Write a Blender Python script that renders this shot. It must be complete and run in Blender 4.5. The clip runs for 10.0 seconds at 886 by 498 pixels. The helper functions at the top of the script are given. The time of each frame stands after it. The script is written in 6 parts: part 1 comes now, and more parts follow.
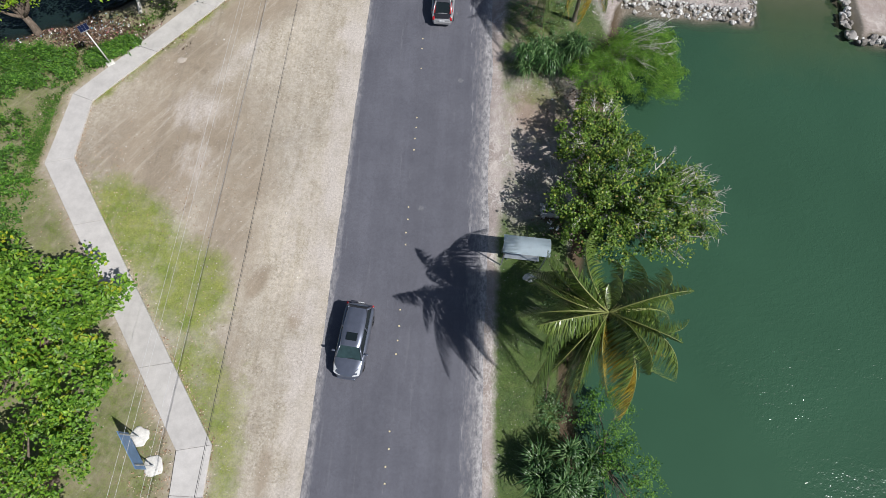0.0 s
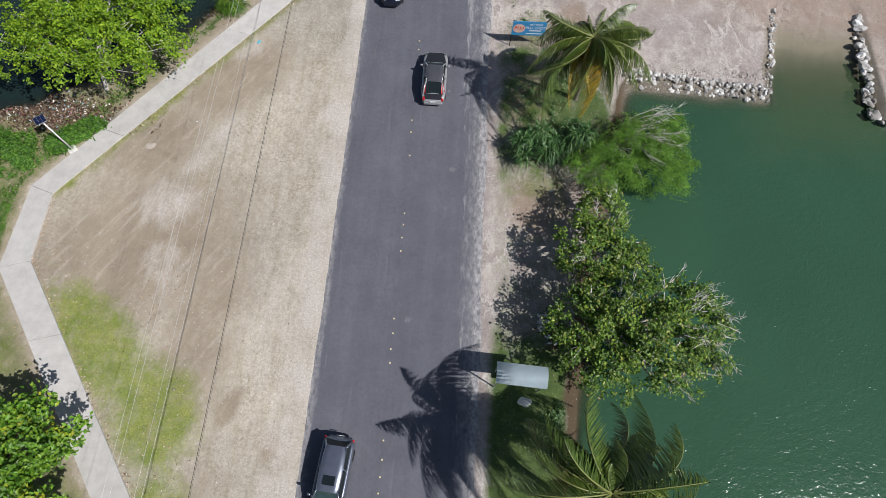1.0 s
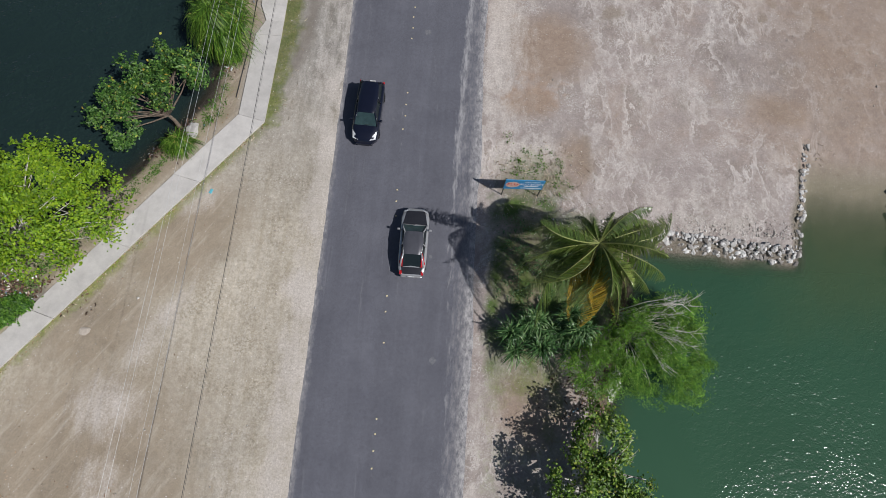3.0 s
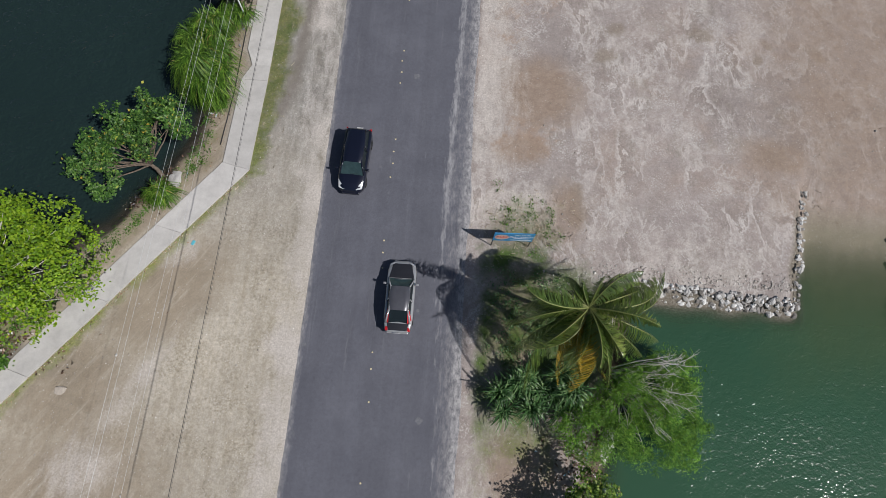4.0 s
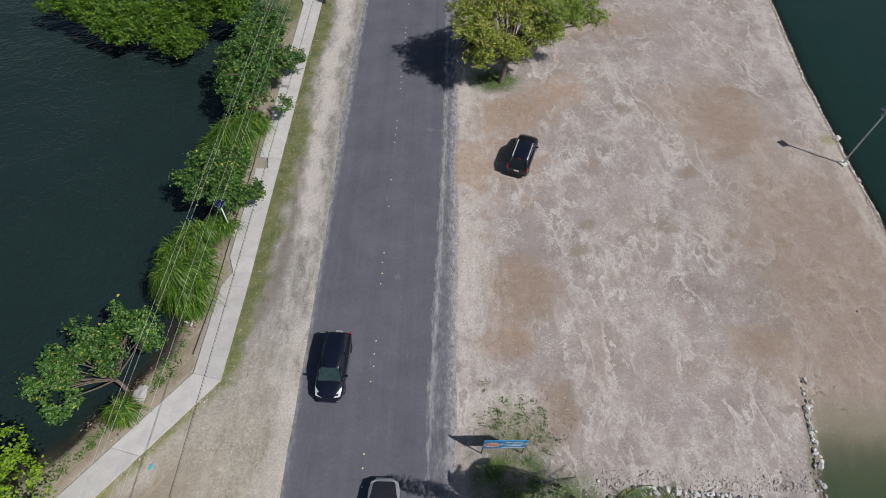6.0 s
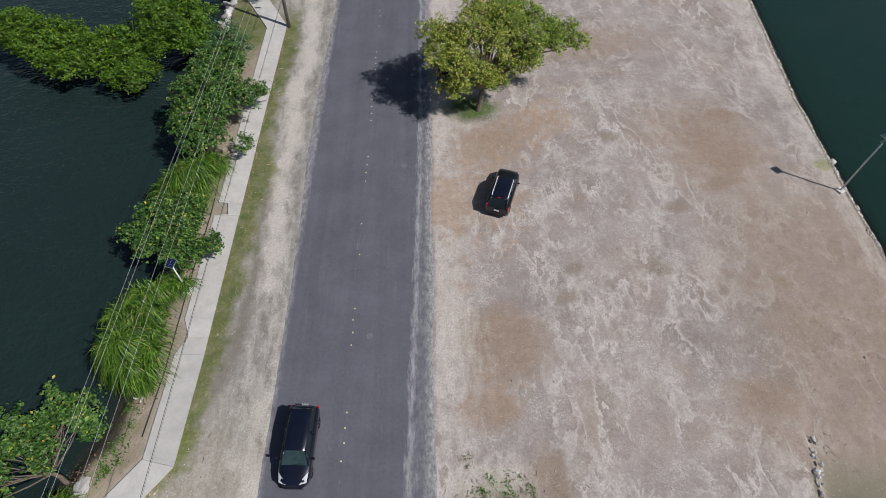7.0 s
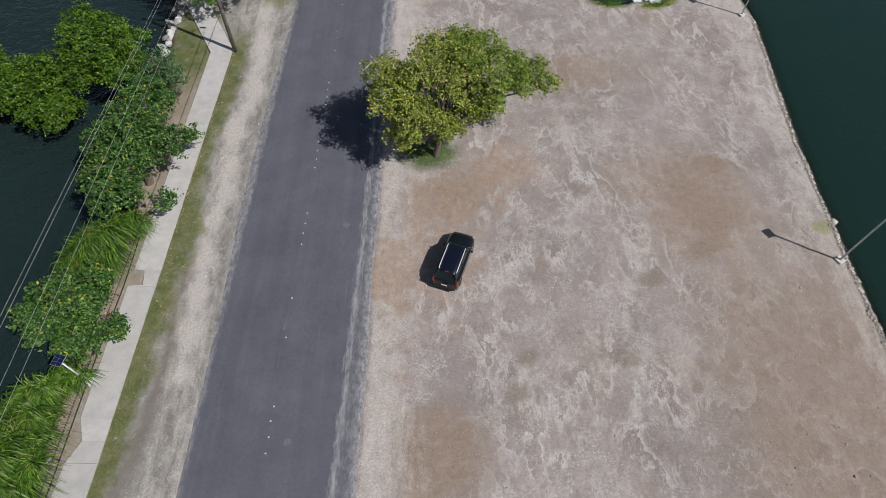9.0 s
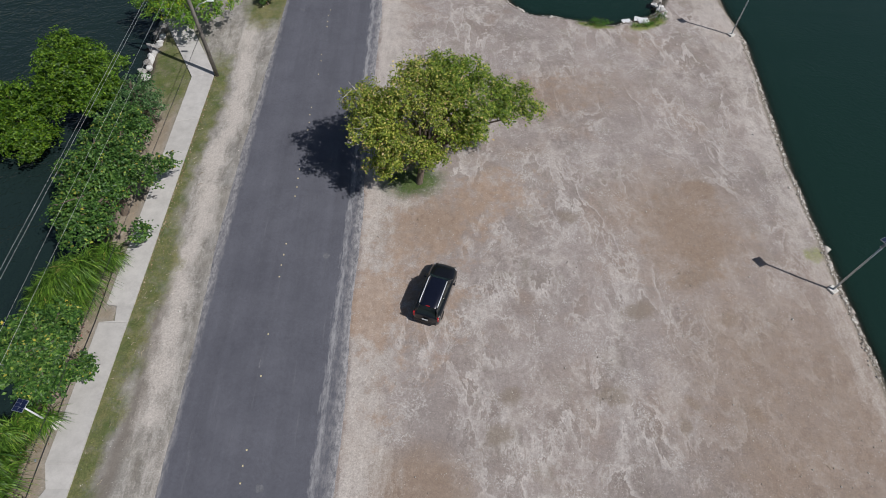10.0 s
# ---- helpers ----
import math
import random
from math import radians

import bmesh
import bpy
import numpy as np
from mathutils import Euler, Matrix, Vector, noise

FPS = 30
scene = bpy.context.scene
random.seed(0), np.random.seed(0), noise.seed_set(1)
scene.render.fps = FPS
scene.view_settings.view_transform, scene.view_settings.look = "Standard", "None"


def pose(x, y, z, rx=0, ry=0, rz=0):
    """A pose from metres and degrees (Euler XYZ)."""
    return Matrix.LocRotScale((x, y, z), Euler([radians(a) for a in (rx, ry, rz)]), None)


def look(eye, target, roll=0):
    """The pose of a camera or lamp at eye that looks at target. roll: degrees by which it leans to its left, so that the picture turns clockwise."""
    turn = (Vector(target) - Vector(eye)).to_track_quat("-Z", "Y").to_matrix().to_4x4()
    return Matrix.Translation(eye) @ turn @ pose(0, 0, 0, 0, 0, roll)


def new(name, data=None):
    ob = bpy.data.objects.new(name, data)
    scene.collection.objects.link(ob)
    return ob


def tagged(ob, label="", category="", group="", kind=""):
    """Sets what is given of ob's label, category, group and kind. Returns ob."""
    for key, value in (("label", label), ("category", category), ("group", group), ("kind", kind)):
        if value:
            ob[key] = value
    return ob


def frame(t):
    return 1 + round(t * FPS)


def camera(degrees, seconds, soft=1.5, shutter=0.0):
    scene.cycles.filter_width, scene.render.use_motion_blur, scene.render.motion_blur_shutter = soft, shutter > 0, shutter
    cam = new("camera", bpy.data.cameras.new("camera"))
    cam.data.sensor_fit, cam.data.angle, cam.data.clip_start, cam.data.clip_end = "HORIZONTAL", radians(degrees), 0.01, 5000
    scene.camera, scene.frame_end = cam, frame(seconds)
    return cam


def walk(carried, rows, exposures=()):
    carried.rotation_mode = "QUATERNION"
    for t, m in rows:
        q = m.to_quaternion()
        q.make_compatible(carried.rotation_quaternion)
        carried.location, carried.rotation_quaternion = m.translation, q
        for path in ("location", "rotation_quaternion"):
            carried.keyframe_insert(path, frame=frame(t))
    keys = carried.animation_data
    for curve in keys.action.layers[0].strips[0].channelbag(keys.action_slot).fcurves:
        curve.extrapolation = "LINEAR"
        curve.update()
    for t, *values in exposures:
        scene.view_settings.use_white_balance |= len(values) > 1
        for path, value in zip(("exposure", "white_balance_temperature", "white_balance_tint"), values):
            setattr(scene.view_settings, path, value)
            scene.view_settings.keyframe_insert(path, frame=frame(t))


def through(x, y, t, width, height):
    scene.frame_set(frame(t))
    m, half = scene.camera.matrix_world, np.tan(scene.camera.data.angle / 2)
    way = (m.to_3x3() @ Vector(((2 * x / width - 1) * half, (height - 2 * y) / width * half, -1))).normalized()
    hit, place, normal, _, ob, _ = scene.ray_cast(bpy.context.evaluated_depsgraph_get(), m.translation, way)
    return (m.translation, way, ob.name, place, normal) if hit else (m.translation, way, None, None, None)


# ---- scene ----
cam = camera(76.7, 10.0, 0.6)
PATH = [
    (0, (2.211, -8.305, 33.663), (2.219, -7.551, 31.811), 3.9),
    (0.5, (2.338, -4.105, 33.758), (2.347, -3.365, 31.9), 4.1),
    (1, (2.465, -0.065, 33.695), (2.475, 0.66, 31.831), 4.3),
    (1.5, (2.545, 4.01, 33.685), (2.557, 4.713, 31.813), 4.7),
    (2, (2.575, 8.016, 33.668), (2.591, 8.691, 31.786), 5.1),
    (2.5, (2.54, 11.907, 33.676), (2.563, 12.541, 31.779), 6.0),
    (3, (2.668, 15.568, 33.852), (2.695, 16.15, 31.939), 6.5),
    (3.2, (2.851, 16.767, 33.908), (2.872, 17.333, 31.99), 6.1),
    (4.3, (3.387, 18.524, 33.743), (3.406, 19.184, 31.855), 5.3),
    (4.5, (3.37, 18.513, 33.715), (3.393, 19.215, 31.842), 5.2),
    (5, (3.476, 18.468, 33.566), (3.5, 19.324, 31.759), 4.6),
    (5.5, (3.465, 19.097, 33.462), (3.488, 20.152, 31.763), 3.5),
    (6, (3.656, 20.173, 33.231), (3.686, 21.355, 31.617), 2.9),
    (6.2, (3.837, 20.813, 33.195), (3.87, 22.009, 31.592), 2.7),
    (7.3, (5.014, 26.676, 32.641), (5.098, 27.845, 31.02), 3.0),
    (7.5, (5.537, 27.781, 32.7), (5.618, 28.938, 31.071), 2.8),
    (8, (6.918, 30.649, 32.956), (6.987, 31.764, 31.297), 2.7),
    (8.5, (8.197, 32.472, 32.99), (8.249, 33.572, 31.321), 2.6),
    (9, (9.122, 33.347, 32.919), (9.165, 34.457, 31.256), 2.6),
    (9.5, (9.725, 34.058, 32.912), (9.769, 35.185, 31.26), 2.6),
    (10, (10.35, 35.251, 32.969), (10.394, 36.386, 31.323), 2.3),
]
walk(cam, [(t, look(eye, target, roll)) for t, eye, target, roll in PATH], [(0.0, 0.24), (1.5, 0.10), (3.0, -0.07), (4.5, -0.13), (7.5, -0.11), (10.0, -0.22)])

# ---- world, sun ----
SUN_AZ, SUN_EL = radians(-28.3), radians(49.5)
world = bpy.data.worlds.new("sky")
scene.world = world
world.use_nodes = True
wn = world.node_tree
sky = wn.nodes.new("ShaderNodeTexSky")
sky.sky_type = "NISHITA"
sky.sun_disc = False
sky.sun_elevation = SUN_EL
sky.sun_rotation = math.pi / 2 - SUN_AZ
wn.links.new(sky.outputs[0], wn.nodes["Background"].inputs[0])
wn.nodes["Background"].inputs[1].default_value = 0.050
sun_dir = Vector((math.cos(SUN_AZ) * math.cos(SUN_EL), math.sin(SUN_AZ) * math.cos(SUN_EL), math.sin(SUN_EL)))
sun_data = bpy.data.lights.new("sun", "SUN")
sun_data.energy, sun_data.angle, sun_data.color = 4.0, radians(0.53), (1.0, 0.98, 0.965)
sun = new("sun", sun_data)
sun.matrix_world = look(sun_dir * 100, (0, 0, 0))
scene.view_settings.exposure = 0.0
rng = np.random.default_rng(7)


# ---- small tools ----
def part(name, bm, material, parent=None, label="", smooth=False):
    """One mesh object from a bmesh, under a thing or a part."""
    me = bpy.data.meshes.new(name)
    bm.normal_update()
    bm.to_mesh(me)
    bm.free()
    return part_mesh(name, me, material, parent, label, smooth)


def part_mesh(name, me, material, parent=None, label="", smooth=False):
    if material and not me.materials:
        me.materials.append(material)
    if smooth:
        me.shade_smooth()
    ob = new(name, me)
    if parent:
        ob.parent = parent
    if label:
        tagged(ob, label)
    return ob


def raw_mesh(name, verts, faces):
    """A mesh from arrays of vertices and of faces that all have as many corners."""
    verts, faces = np.asarray(verts, dtype=np.float32), np.asarray(faces, dtype=np.int32)
    me = bpy.data.meshes.new(name)
    k = faces.shape[1]
    me.vertices.add(len(verts))
    me.vertices.foreach_set("co", verts.ravel())
    me.loops.add(faces.size)
    me.loops.foreach_set("vertex_index", faces.ravel())
    me.polygons.add(len(faces))
    me.polygons.foreach_set("loop_start", np.arange(0, faces.size, k, dtype=np.int32))
    me.update(calc_edges=True)
    return me


def thing(name, at, label, category, group="", turn=0.0, kind=""):
    ob = new(name)
    ob.empty_display_size = 0.2
    ob.matrix_basis = pose(*at, 0, 0, turn)
    return tagged(ob, label, category, group, kind)


def box(bm, x0, x1, y0, y1, z0, z1, bevel=0.0, m=None):
    r = bmesh.ops.create_cube(bm, size=1.0)
    bmesh.ops.transform(bm, matrix=Matrix.Translation(((x0 + x1) / 2, (y0 + y1) / 2, (z0 + z1) / 2)) @ Matrix.Diagonal((x1 - x0, y1 - y0, z1 - z0, 1)), verts=r["verts"])
    vs = r["verts"]
    if bevel:
        es = list({e for v in vs for e in v.link_edges})
        out = bmesh.ops.bevel(bm, geom=es, offset=bevel, segments=2, affect="EDGES", profile=0.5)
        vs = list({v for f in out["faces"] for v in f.verts} | {v for v in vs if v.is_valid})
    if m is not None:
        bmesh.ops.transform(bm, matrix=m, verts=vs)
    return bm


def boxed(*a, **k):
    return box(bmesh.new(), *a, **k)


def tube(bm, pts, radii, sides=8, cap=True):
    """A tapered tube along points."""
    pts = [Vector(p) for p in pts]
    rings = []
    side = None
    for i, p in enumerate(pts):
        d = (pts[min(i + 1, len(pts) - 1)] - pts[max(i - 1, 0)]).normalized()
        if side is None:
            side = d.orthogonal().normalized()
        side = (side - d * side.dot(d)).normalized()
        up = d.cross(side)
        r = radii[i] if hasattr(radii, "__len__") else radii
        rings.append([bm.verts.new(p + (side * math.cos(a) + up * math.sin(a)) * r) for a in (2 * math.pi * k / sides for k in range(sides))])
    for a, b in zip(rings, rings[1:]):
        for k in range(sides):
            bm.faces.new((a[k], a[(k + 1) % sides], b[(k + 1) % sides], b[k]))
    if cap:
        bm.faces.new(rings[0][::-1])
        bm.faces.new(rings[-1])
    return bm


# ---- materials ----
class Nodes:
    """Short calls for building a node material."""

    def __init__(self, name, rough=0.8, metal=0.0, spec=0.5):
        self.mat = bpy.data.materials.new(name)
        self.mat.use_nodes = True
        self.t = self.mat.node_tree
        self.b = self.t.nodes["Principled BSDF"]
        self.b.inputs["Roughness"].default_value = rough
        self.b.inputs["Metallic"].default_value = metal
        self.b.inputs["Specular IOR Level"].default_value = spec
        self.co = self.t.nodes.new("ShaderNodeTexCoord").outputs["Object"]

    def node(self, kind, **values):
        n = self.t.nodes.new(kind)
        for k, v in values.items():
            n.inputs[k.replace("_", " ")].default_value = v
        return n

    def link(self, a, b):
        self.t.links.new(a, b)

    def noise(self, scale, detail=4.0, rough=0.6, distort=0.0, stretch=None):
        n = self.node("ShaderNodeTexNoise", Scale=scale, Detail=detail, Roughness=rough, Distortion=distort)
        src = self.co
        if stretch:
            m = self.node("ShaderNodeMapping")
            m.inputs["Scale"].default_value = stretch
            self.link(self.co, m.inputs["Vector"])
            src = m.outputs[0]
        self.link(src, n.inputs["Vector"])
        return n.outputs["Fac"]

    def voronoi(self, scale, feature="F1", out="Distance"):
        n = self.node("ShaderNodeTexVoronoi", Scale=scale)
        n.feature = feature
        self.link(self.co, n.inputs["Vector"])
        return n.outputs[out]

    def ramp(self, fac, *stops):
        r = self.t.nodes.new("ShaderNodeValToRGB")
        while len(r.color_ramp.elements) < len(stops):
            r.color_ramp.elements.new(0.5)
        for e, (p, c) in zip(r.color_ramp.elements, stops):
            e.position = p
            e.color = (*c, 1) if hasattr(c, "__len__") else (c, c, c, 1)
        self.link(fac, r.inputs[0])
        return r.outputs[0]

    def mix(self, fac, a, b, how="MIX"):
        n = self.t.nodes.new("ShaderNodeMix")
        n.data_type, n.blend_type = "RGBA", how
        for slot, v in ((0, fac), (6, a), (7, b)):
            if hasattr(v, "is_linked"):
                self.link(v, n.inputs[slot])
            else:
                n.inputs[slot].default_value = v if slot == 0 else (*v, 1) if hasattr(v, "__len__") else (v, v, v, 1)
        return n.outputs[2]

    def math(self, how, a, b=0.0, clamp=False):
        n = self.t.nodes.new("ShaderNodeMath")
        n.operation, n.use_clamp = how, clamp
        for slot, v in ((0, a), (1, b)):
            if hasattr(v, "is_linked"):
                self.link(v, n.inputs[slot])
            else:
                n.inputs[slot].default_value = v
        return n.outputs[0]

    def attr(self, name, out="Color"):
        n = self.t.nodes.new("ShaderNodeAttribute")
        n.attribute_name = name
        return n.outputs[out]

    def split(self, colour):
        n = self.t.nodes.new("ShaderNodeSeparateColor")
        self.link(colour, n.inputs[0])
        return n.outputs

    def color(self, c):
        if hasattr(c, "is_linked"):
            self.link(c, self.b.inputs["Base Color"])
        else:
            self.b.inputs["Base Color"].default_value = (*c, 1)
        return self

    def rough(self, r):
        self.link(r, self.b.inputs["Roughness"])
        return self

    def bump(self, height, strength=0.5, distance=0.02):
        n = self.node("ShaderNodeBump", Strength=strength, Distance=distance)
        self.link(height, n.inputs["Height"])
        self.link(n.outputs[0], self.b.inputs["Normal"])
        return self

    def random(self):
        return self.t.nodes.new("ShaderNodeObjectInfo").outputs["Random"]

    def island(self):
        return self.t.nodes.new("ShaderNodeNewGeometry").outputs["Random Per Island"]


def plain(name, colour, rough=0.6, metal=0.0, vary=0.25, scale=6.0, bump=0.0, spec=0.5):
    """A paint, metal or plastic with mild blotches and grain."""
    n = Nodes(name, rough, metal, spec)
    a = n.noise(scale, 5, 0.6)
    dark = tuple(c * (1 - vary) for c in colour)
    lite = tuple(min(1, c * (1 + vary)) for c in colour)
    n.color(n.ramp(a, (0.3, dark), (0.7, lite)))
    if bump:
        n.bump(n.noise(scale * 8, 3), bump, 0.01)
    return n.mat


def leaf_material(name, stops, rough=0.5, through=0.3, gloss=0.35, gold=None, per_object=0.0):
    """Leaves: each one with its own shade, some light passing through; some boughs may be turning gold."""
    n = Nodes(name, rough, 0, gloss)
    tone = n.island()
    if per_object:
        tone = n.math("ADD", n.math("MULTIPLY", tone, 1 - per_object), n.math("MULTIPLY", n.random(), per_object))
    c = n.ramp(tone, *stops)
    if gold:
        patch = n.math("ADD", n.noise(0.55, 4, 0.7), n.math("MULTIPLY", n.math("SUBTRACT", n.island(), 0.5), 0.25))
        c = n.mix(n.ramp(patch, (0.60, 0.0), (0.72, 0.9)), c, gold)
    c = n.mix(1.0, c, n.ramp(n.noise(2.6, 3, 0.7), (0.3, 0.62), (0.68, 1.45)), "MULTIPLY")
    c = n.mix(0.5, c, n.ramp(n.noise(0.5, 2), (0.3, 0.7), (0.7, 1.3)), "MULTIPLY")
    n.color(c)
    tr = n.t.nodes.new("ShaderNodeBsdfTranslucent")
    n.link(c, tr.inputs["Color"])
    mix = n.t.nodes.new("ShaderNodeMixShader")
    mix.inputs[0].default_value = through
    n.link(n.b.outputs[0], mix.inputs[1])
    n.link(tr.outputs[0], mix.inputs[2])
    n.link(mix.outputs[0], n.t.nodes["Material Output"].inputs[0])
    return n.mat


LEAF_LIME = leaf_material("lime_leaf", [(0.0, (0.075, 0.155, 0.010)), (0.5, (0.16, 0.29, 0.014)), (1.0, (0.29, 0.41, 0.022))], through=0.3)
LEAF_MID = leaf_material("mid_leaf", [(0.0, (0.020, 0.060, 0.013)), (0.5, (0.060, 0.145, 0.028)), (0.95, (0.155, 0.275, 0.058)), (0.98, (0.30, 0.36, 0.06)), (1.0, (0.50, 0.36, 0.06))], 0.4)
LEAF_SCRUB = leaf_material("scrub_leaf", [(0.0, (0.040, 0.085, 0.012)), (0.55, (0.105, 0.20, 0.028)), (0.88, (0.20, 0.31, 0.045)), (0.98, (0.38, 0.42, 0.07)), (1.0, (0.40, 0.27, 0.13))], 0.4)
LEAF_OLIVE = leaf_material("olive_leaf", [(0.0, (0.09, 0.14, 0.018)), (0.5, (0.22, 0.29, 0.040)), (0.8, (0.36, 0.40, 0.065)), (0.93, (0.58, 0.50, 0.13)), (1.0, (0.64, 0.46, 0.24))], 0.45)
LEAF_OLIVE_GREEN = leaf_material("olive_tree_green_leaf", [(0.0, (0.060, 0.115, 0.012)), (0.5, (0.15, 0.245, 0.026)), (0.9, (0.28, 0.37, 0.05)), (1.0, (0.50, 0.44, 0.11))], 0.45)
LEAF_MANGROVE = leaf_material("mangrove_leaf", [(0.0, (0.022, 0.062, 0.006)), (0.5, (0.074, 0.160, 0.012)), (1.0, (0.170, 0.275, 0.023))], 0.4)
LEAF_LIGHT = leaf_material("light_leaf", [(0.0, (0.045, 0.125, 0.012)), (0.5, (0.11, 0.235, 0.020)), (1.0, (0.21, 0.35, 0.036))], 0.45, 0.2, gold=(0.34, 0.33, 0.02))
LEAF_FINE = leaf_material("fine_foliage", [(0.0, (0.06, 0.16, 0.020)), (0.6, (0.15, 0.32, 0.036)), (1.0, (0.28, 0.47, 0.07))], 0.6, 0.2)
LEAF_STRAP = leaf_material("strap_leaf", [(0.0, (0.030, 0.085, 0.024)), (0.6, (0.075, 0.170, 0.050)), (1.0, (0.20, 0.31, 0.125))], 0.38, gloss=0.5)
LEAF_REED = leaf_material("reed_leaf", [(0.0, (0.026, 0.068, 0.008)), (0.6, (0.095, 0.20, 0.024)), (0.95, (0.22, 0.36, 0.05)), (1.0, (0.36, 0.28, 0.10))], 0.42)
LEAF_VINE = leaf_material("vine_leaf", [(0.0, (0.032, 0.095, 0.012)), (0.6, (0.075, 0.185, 0.022)), (1.0, (0.15, 0.29, 0.035))])
LEAF_PALM = leaf_material("palm_leaf", [(0.0, (0.032, 0.066, 0.010)), (0.5, (0.092, 0.150, 0.026)), (0.8, (0.19, 0.25, 0.055)), (1.0, (0.33, 0.36, 0.10))], 0.30, 0.22, 0.8, per_object=0.55)
LEAF_PALM_OLD = leaf_material("old_palm_leaf", [(0.0, (0.16, 0.14, 0.02)), (0.5, (0.40, 0.29, 0.03)), (1.0, (0.52, 0.30, 0.06))], 0.45, 0.25)
GRASS_BLADE = leaf_material("grass_blade", [(0.0, (0.10, 0.15, 0.025)), (0.6, (0.18, 0.24, 0.045)), (1.0, (0.32, 0.34, 0.10))], 0.7)
GRASS_LUSH = leaf_material("lush_grass_blade", [(0.0, (0.028, 0.070, 0.008)), (0.6, (0.058, 0.120, 0.015)), (1.0, (0.12, 0.175, 0.03))], 0.6)

n = Nodes("bark", 0.9)
n.color(n.ramp(n.noise(9, 6, 0.7, stretch=(1, 1, 0.3)), (0.3, (0.07, 0.05, 0.035)), (0.7, (0.24, 0.19, 0.15)))).bump(n.noise(22, 5, stretch=(1, 1, 0.3)), 0.7, 0.03)
BARK = n.mat
n = Nodes("bleached_wood", 0.85)
n.color(n.ramp(n.noise(7, 5), (0.3, (0.42, 0.39, 0.35)), (0.7, (0.70, 0.67, 0.63))))
DEADWOOD = n.mat
n = Nodes("palm_trunk", 0.9)
n.color(n.ramp(n.noise(5, 5, stretch=(1, 1, 4)), (0.3, (0.13, 0.11, 0.09)), (0.7, (0.33, 0.29, 0.24)))).bump(n.noise(4, 2, stretch=(0.5, 0.5, 9)), 0.8, 0.04)
PALM_BARK = n.mat

# asphalt: dark aggregate, tyre tracks, patches, dusty strip of spilt gravel along the lot
n = Nodes("asphalt", 0.85, 0, 0.3)
grain = n.noise(38, 3, 0.8)
blot = n.noise(0.35, 5, 0.65)
streak = n.noise(1.0, 5, 0.6, stretch=(0.85, 0.022, 1))
scuff = n.noise(0.9, 6, 0.7, 0.3, stretch=(3.0, 0.16, 1))
c = n.ramp(blot, (0.3, (0.101, 0.103, 0.124)), (0.7, (0.131, 0.133, 0.157)))
c = n.mix(0.45, c, n.ramp(streak, (0.3, 0.75), (0.72, 1.25)), "MULTIPLY")
c = n.mix(n.ramp(scuff, (0.60, 0.0), (0.74, 0.28)), c, (0.27, 0.268, 0.28))
c = n.mix(0.55, c, n.ramp(grain, (0.25, 0.45), (0.75, 1.6)), "MULTIPLY")
c = n.mix(0.35, c, n.ramp(n.noise(5, 6, 0.75), (0.3, 0.7), (0.7, 1.3)), "MULTIPLY")
zone = n.split(n.attr("zone"))
dust = n.math("ADD", zone[0], n.math("MULTIPLY", n.math("SUBTRACT", n.noise(2.2, 8, 0.75, stretch=(1.5, 0.35, 1)), 0.5), 1.5))
c = n.mix(n.ramp(dust, (0.25, 0.0), (1.0, 0.85)), c, n.mix(n.ramp(n.noise(3.2, 8, 0.78, stretch=(1.2, 0.6, 1)), (0.38, 0.0), (0.62, 1.0)), (0.15, 0.148, 0.16), (0.50, 0.48, 0.475)))
worn = n.ramp(n.math("ADD", zone[1], n.math("MULTIPLY", n.math("SUBTRACT", n.noise(1.6, 9, 0.78, stretch=(2.2, 0.4, 1)), 0.5), 2.8)), (0.48, 0.0), (1.1, 0.85))
c = n.mix(worn, c, (0.36, 0.355, 0.365))
pale = n.ramp(n.noise(0.9, 3, 0.5, 0.4), (0.74, 0.0), (0.80, 0.35))
c = n.mix(pale, c, (0.2, 0.2, 0.21))
n.color(c).bump(n.noise(60, 3, 0.8), 0.35, 0.01)
ASPHALT = n.mat

# concrete slabs, each with its own tone
n = Nodes("concrete_slab", 0.85, 0, 0.3)
c = n.ramp(n.noise(1.1, 6, 0.7), (0.3, (0.46, 0.44, 0.42)), (0.7, (0.60, 0.575, 0.55)))
c = n.mix(0.4, c, n.ramp(n.random(), (0.0, 0.8), (1.0, 1.12)), "MULTIPLY")
c = n.mix(0.35, c, n.ramp(n.noise(24, 4, 0.8), (0.3, 0.75), (0.7, 1.2)), "MULTIPLY")
c = n.mix(n.ramp(n.noise(2.2, 6, 0.75), (0.62, 0.0), (0.75, 0.4)), c, (0.30, 0.27, 0.24))
n.color(c).bump(n.noise(50, 3), 0.25, 0.008)
CONCRETE = n.mat

# stones
n = Nodes("stone", 0.88, 0, 0.3)
c = n.ramp(n.random(), (0.0, (0.20, 0.18, 0.16)), (0.45, (0.46, 0.44, 0.42)), (1.0, (0.82, 0.81, 0.79)))
c = n.mix(0.6, c, n.ramp(n.noise(6, 6, 0.75), (0.3, 0.55), (0.72, 1.3)), "MULTIPLY")
n.color(c).bump(n.noise(9, 5, 0.7), 0.6, 0.05)
STONE = n.mat
n = Nodes("loose_stone", 0.9, 0, 0.3)
c = n.ramp(n.island(), (0.0, (0.33, 0.29, 0.26)), (0.5, (0.47, 0.43, 0.39)), (1.0, (0.74, 0.71, 0.67)))
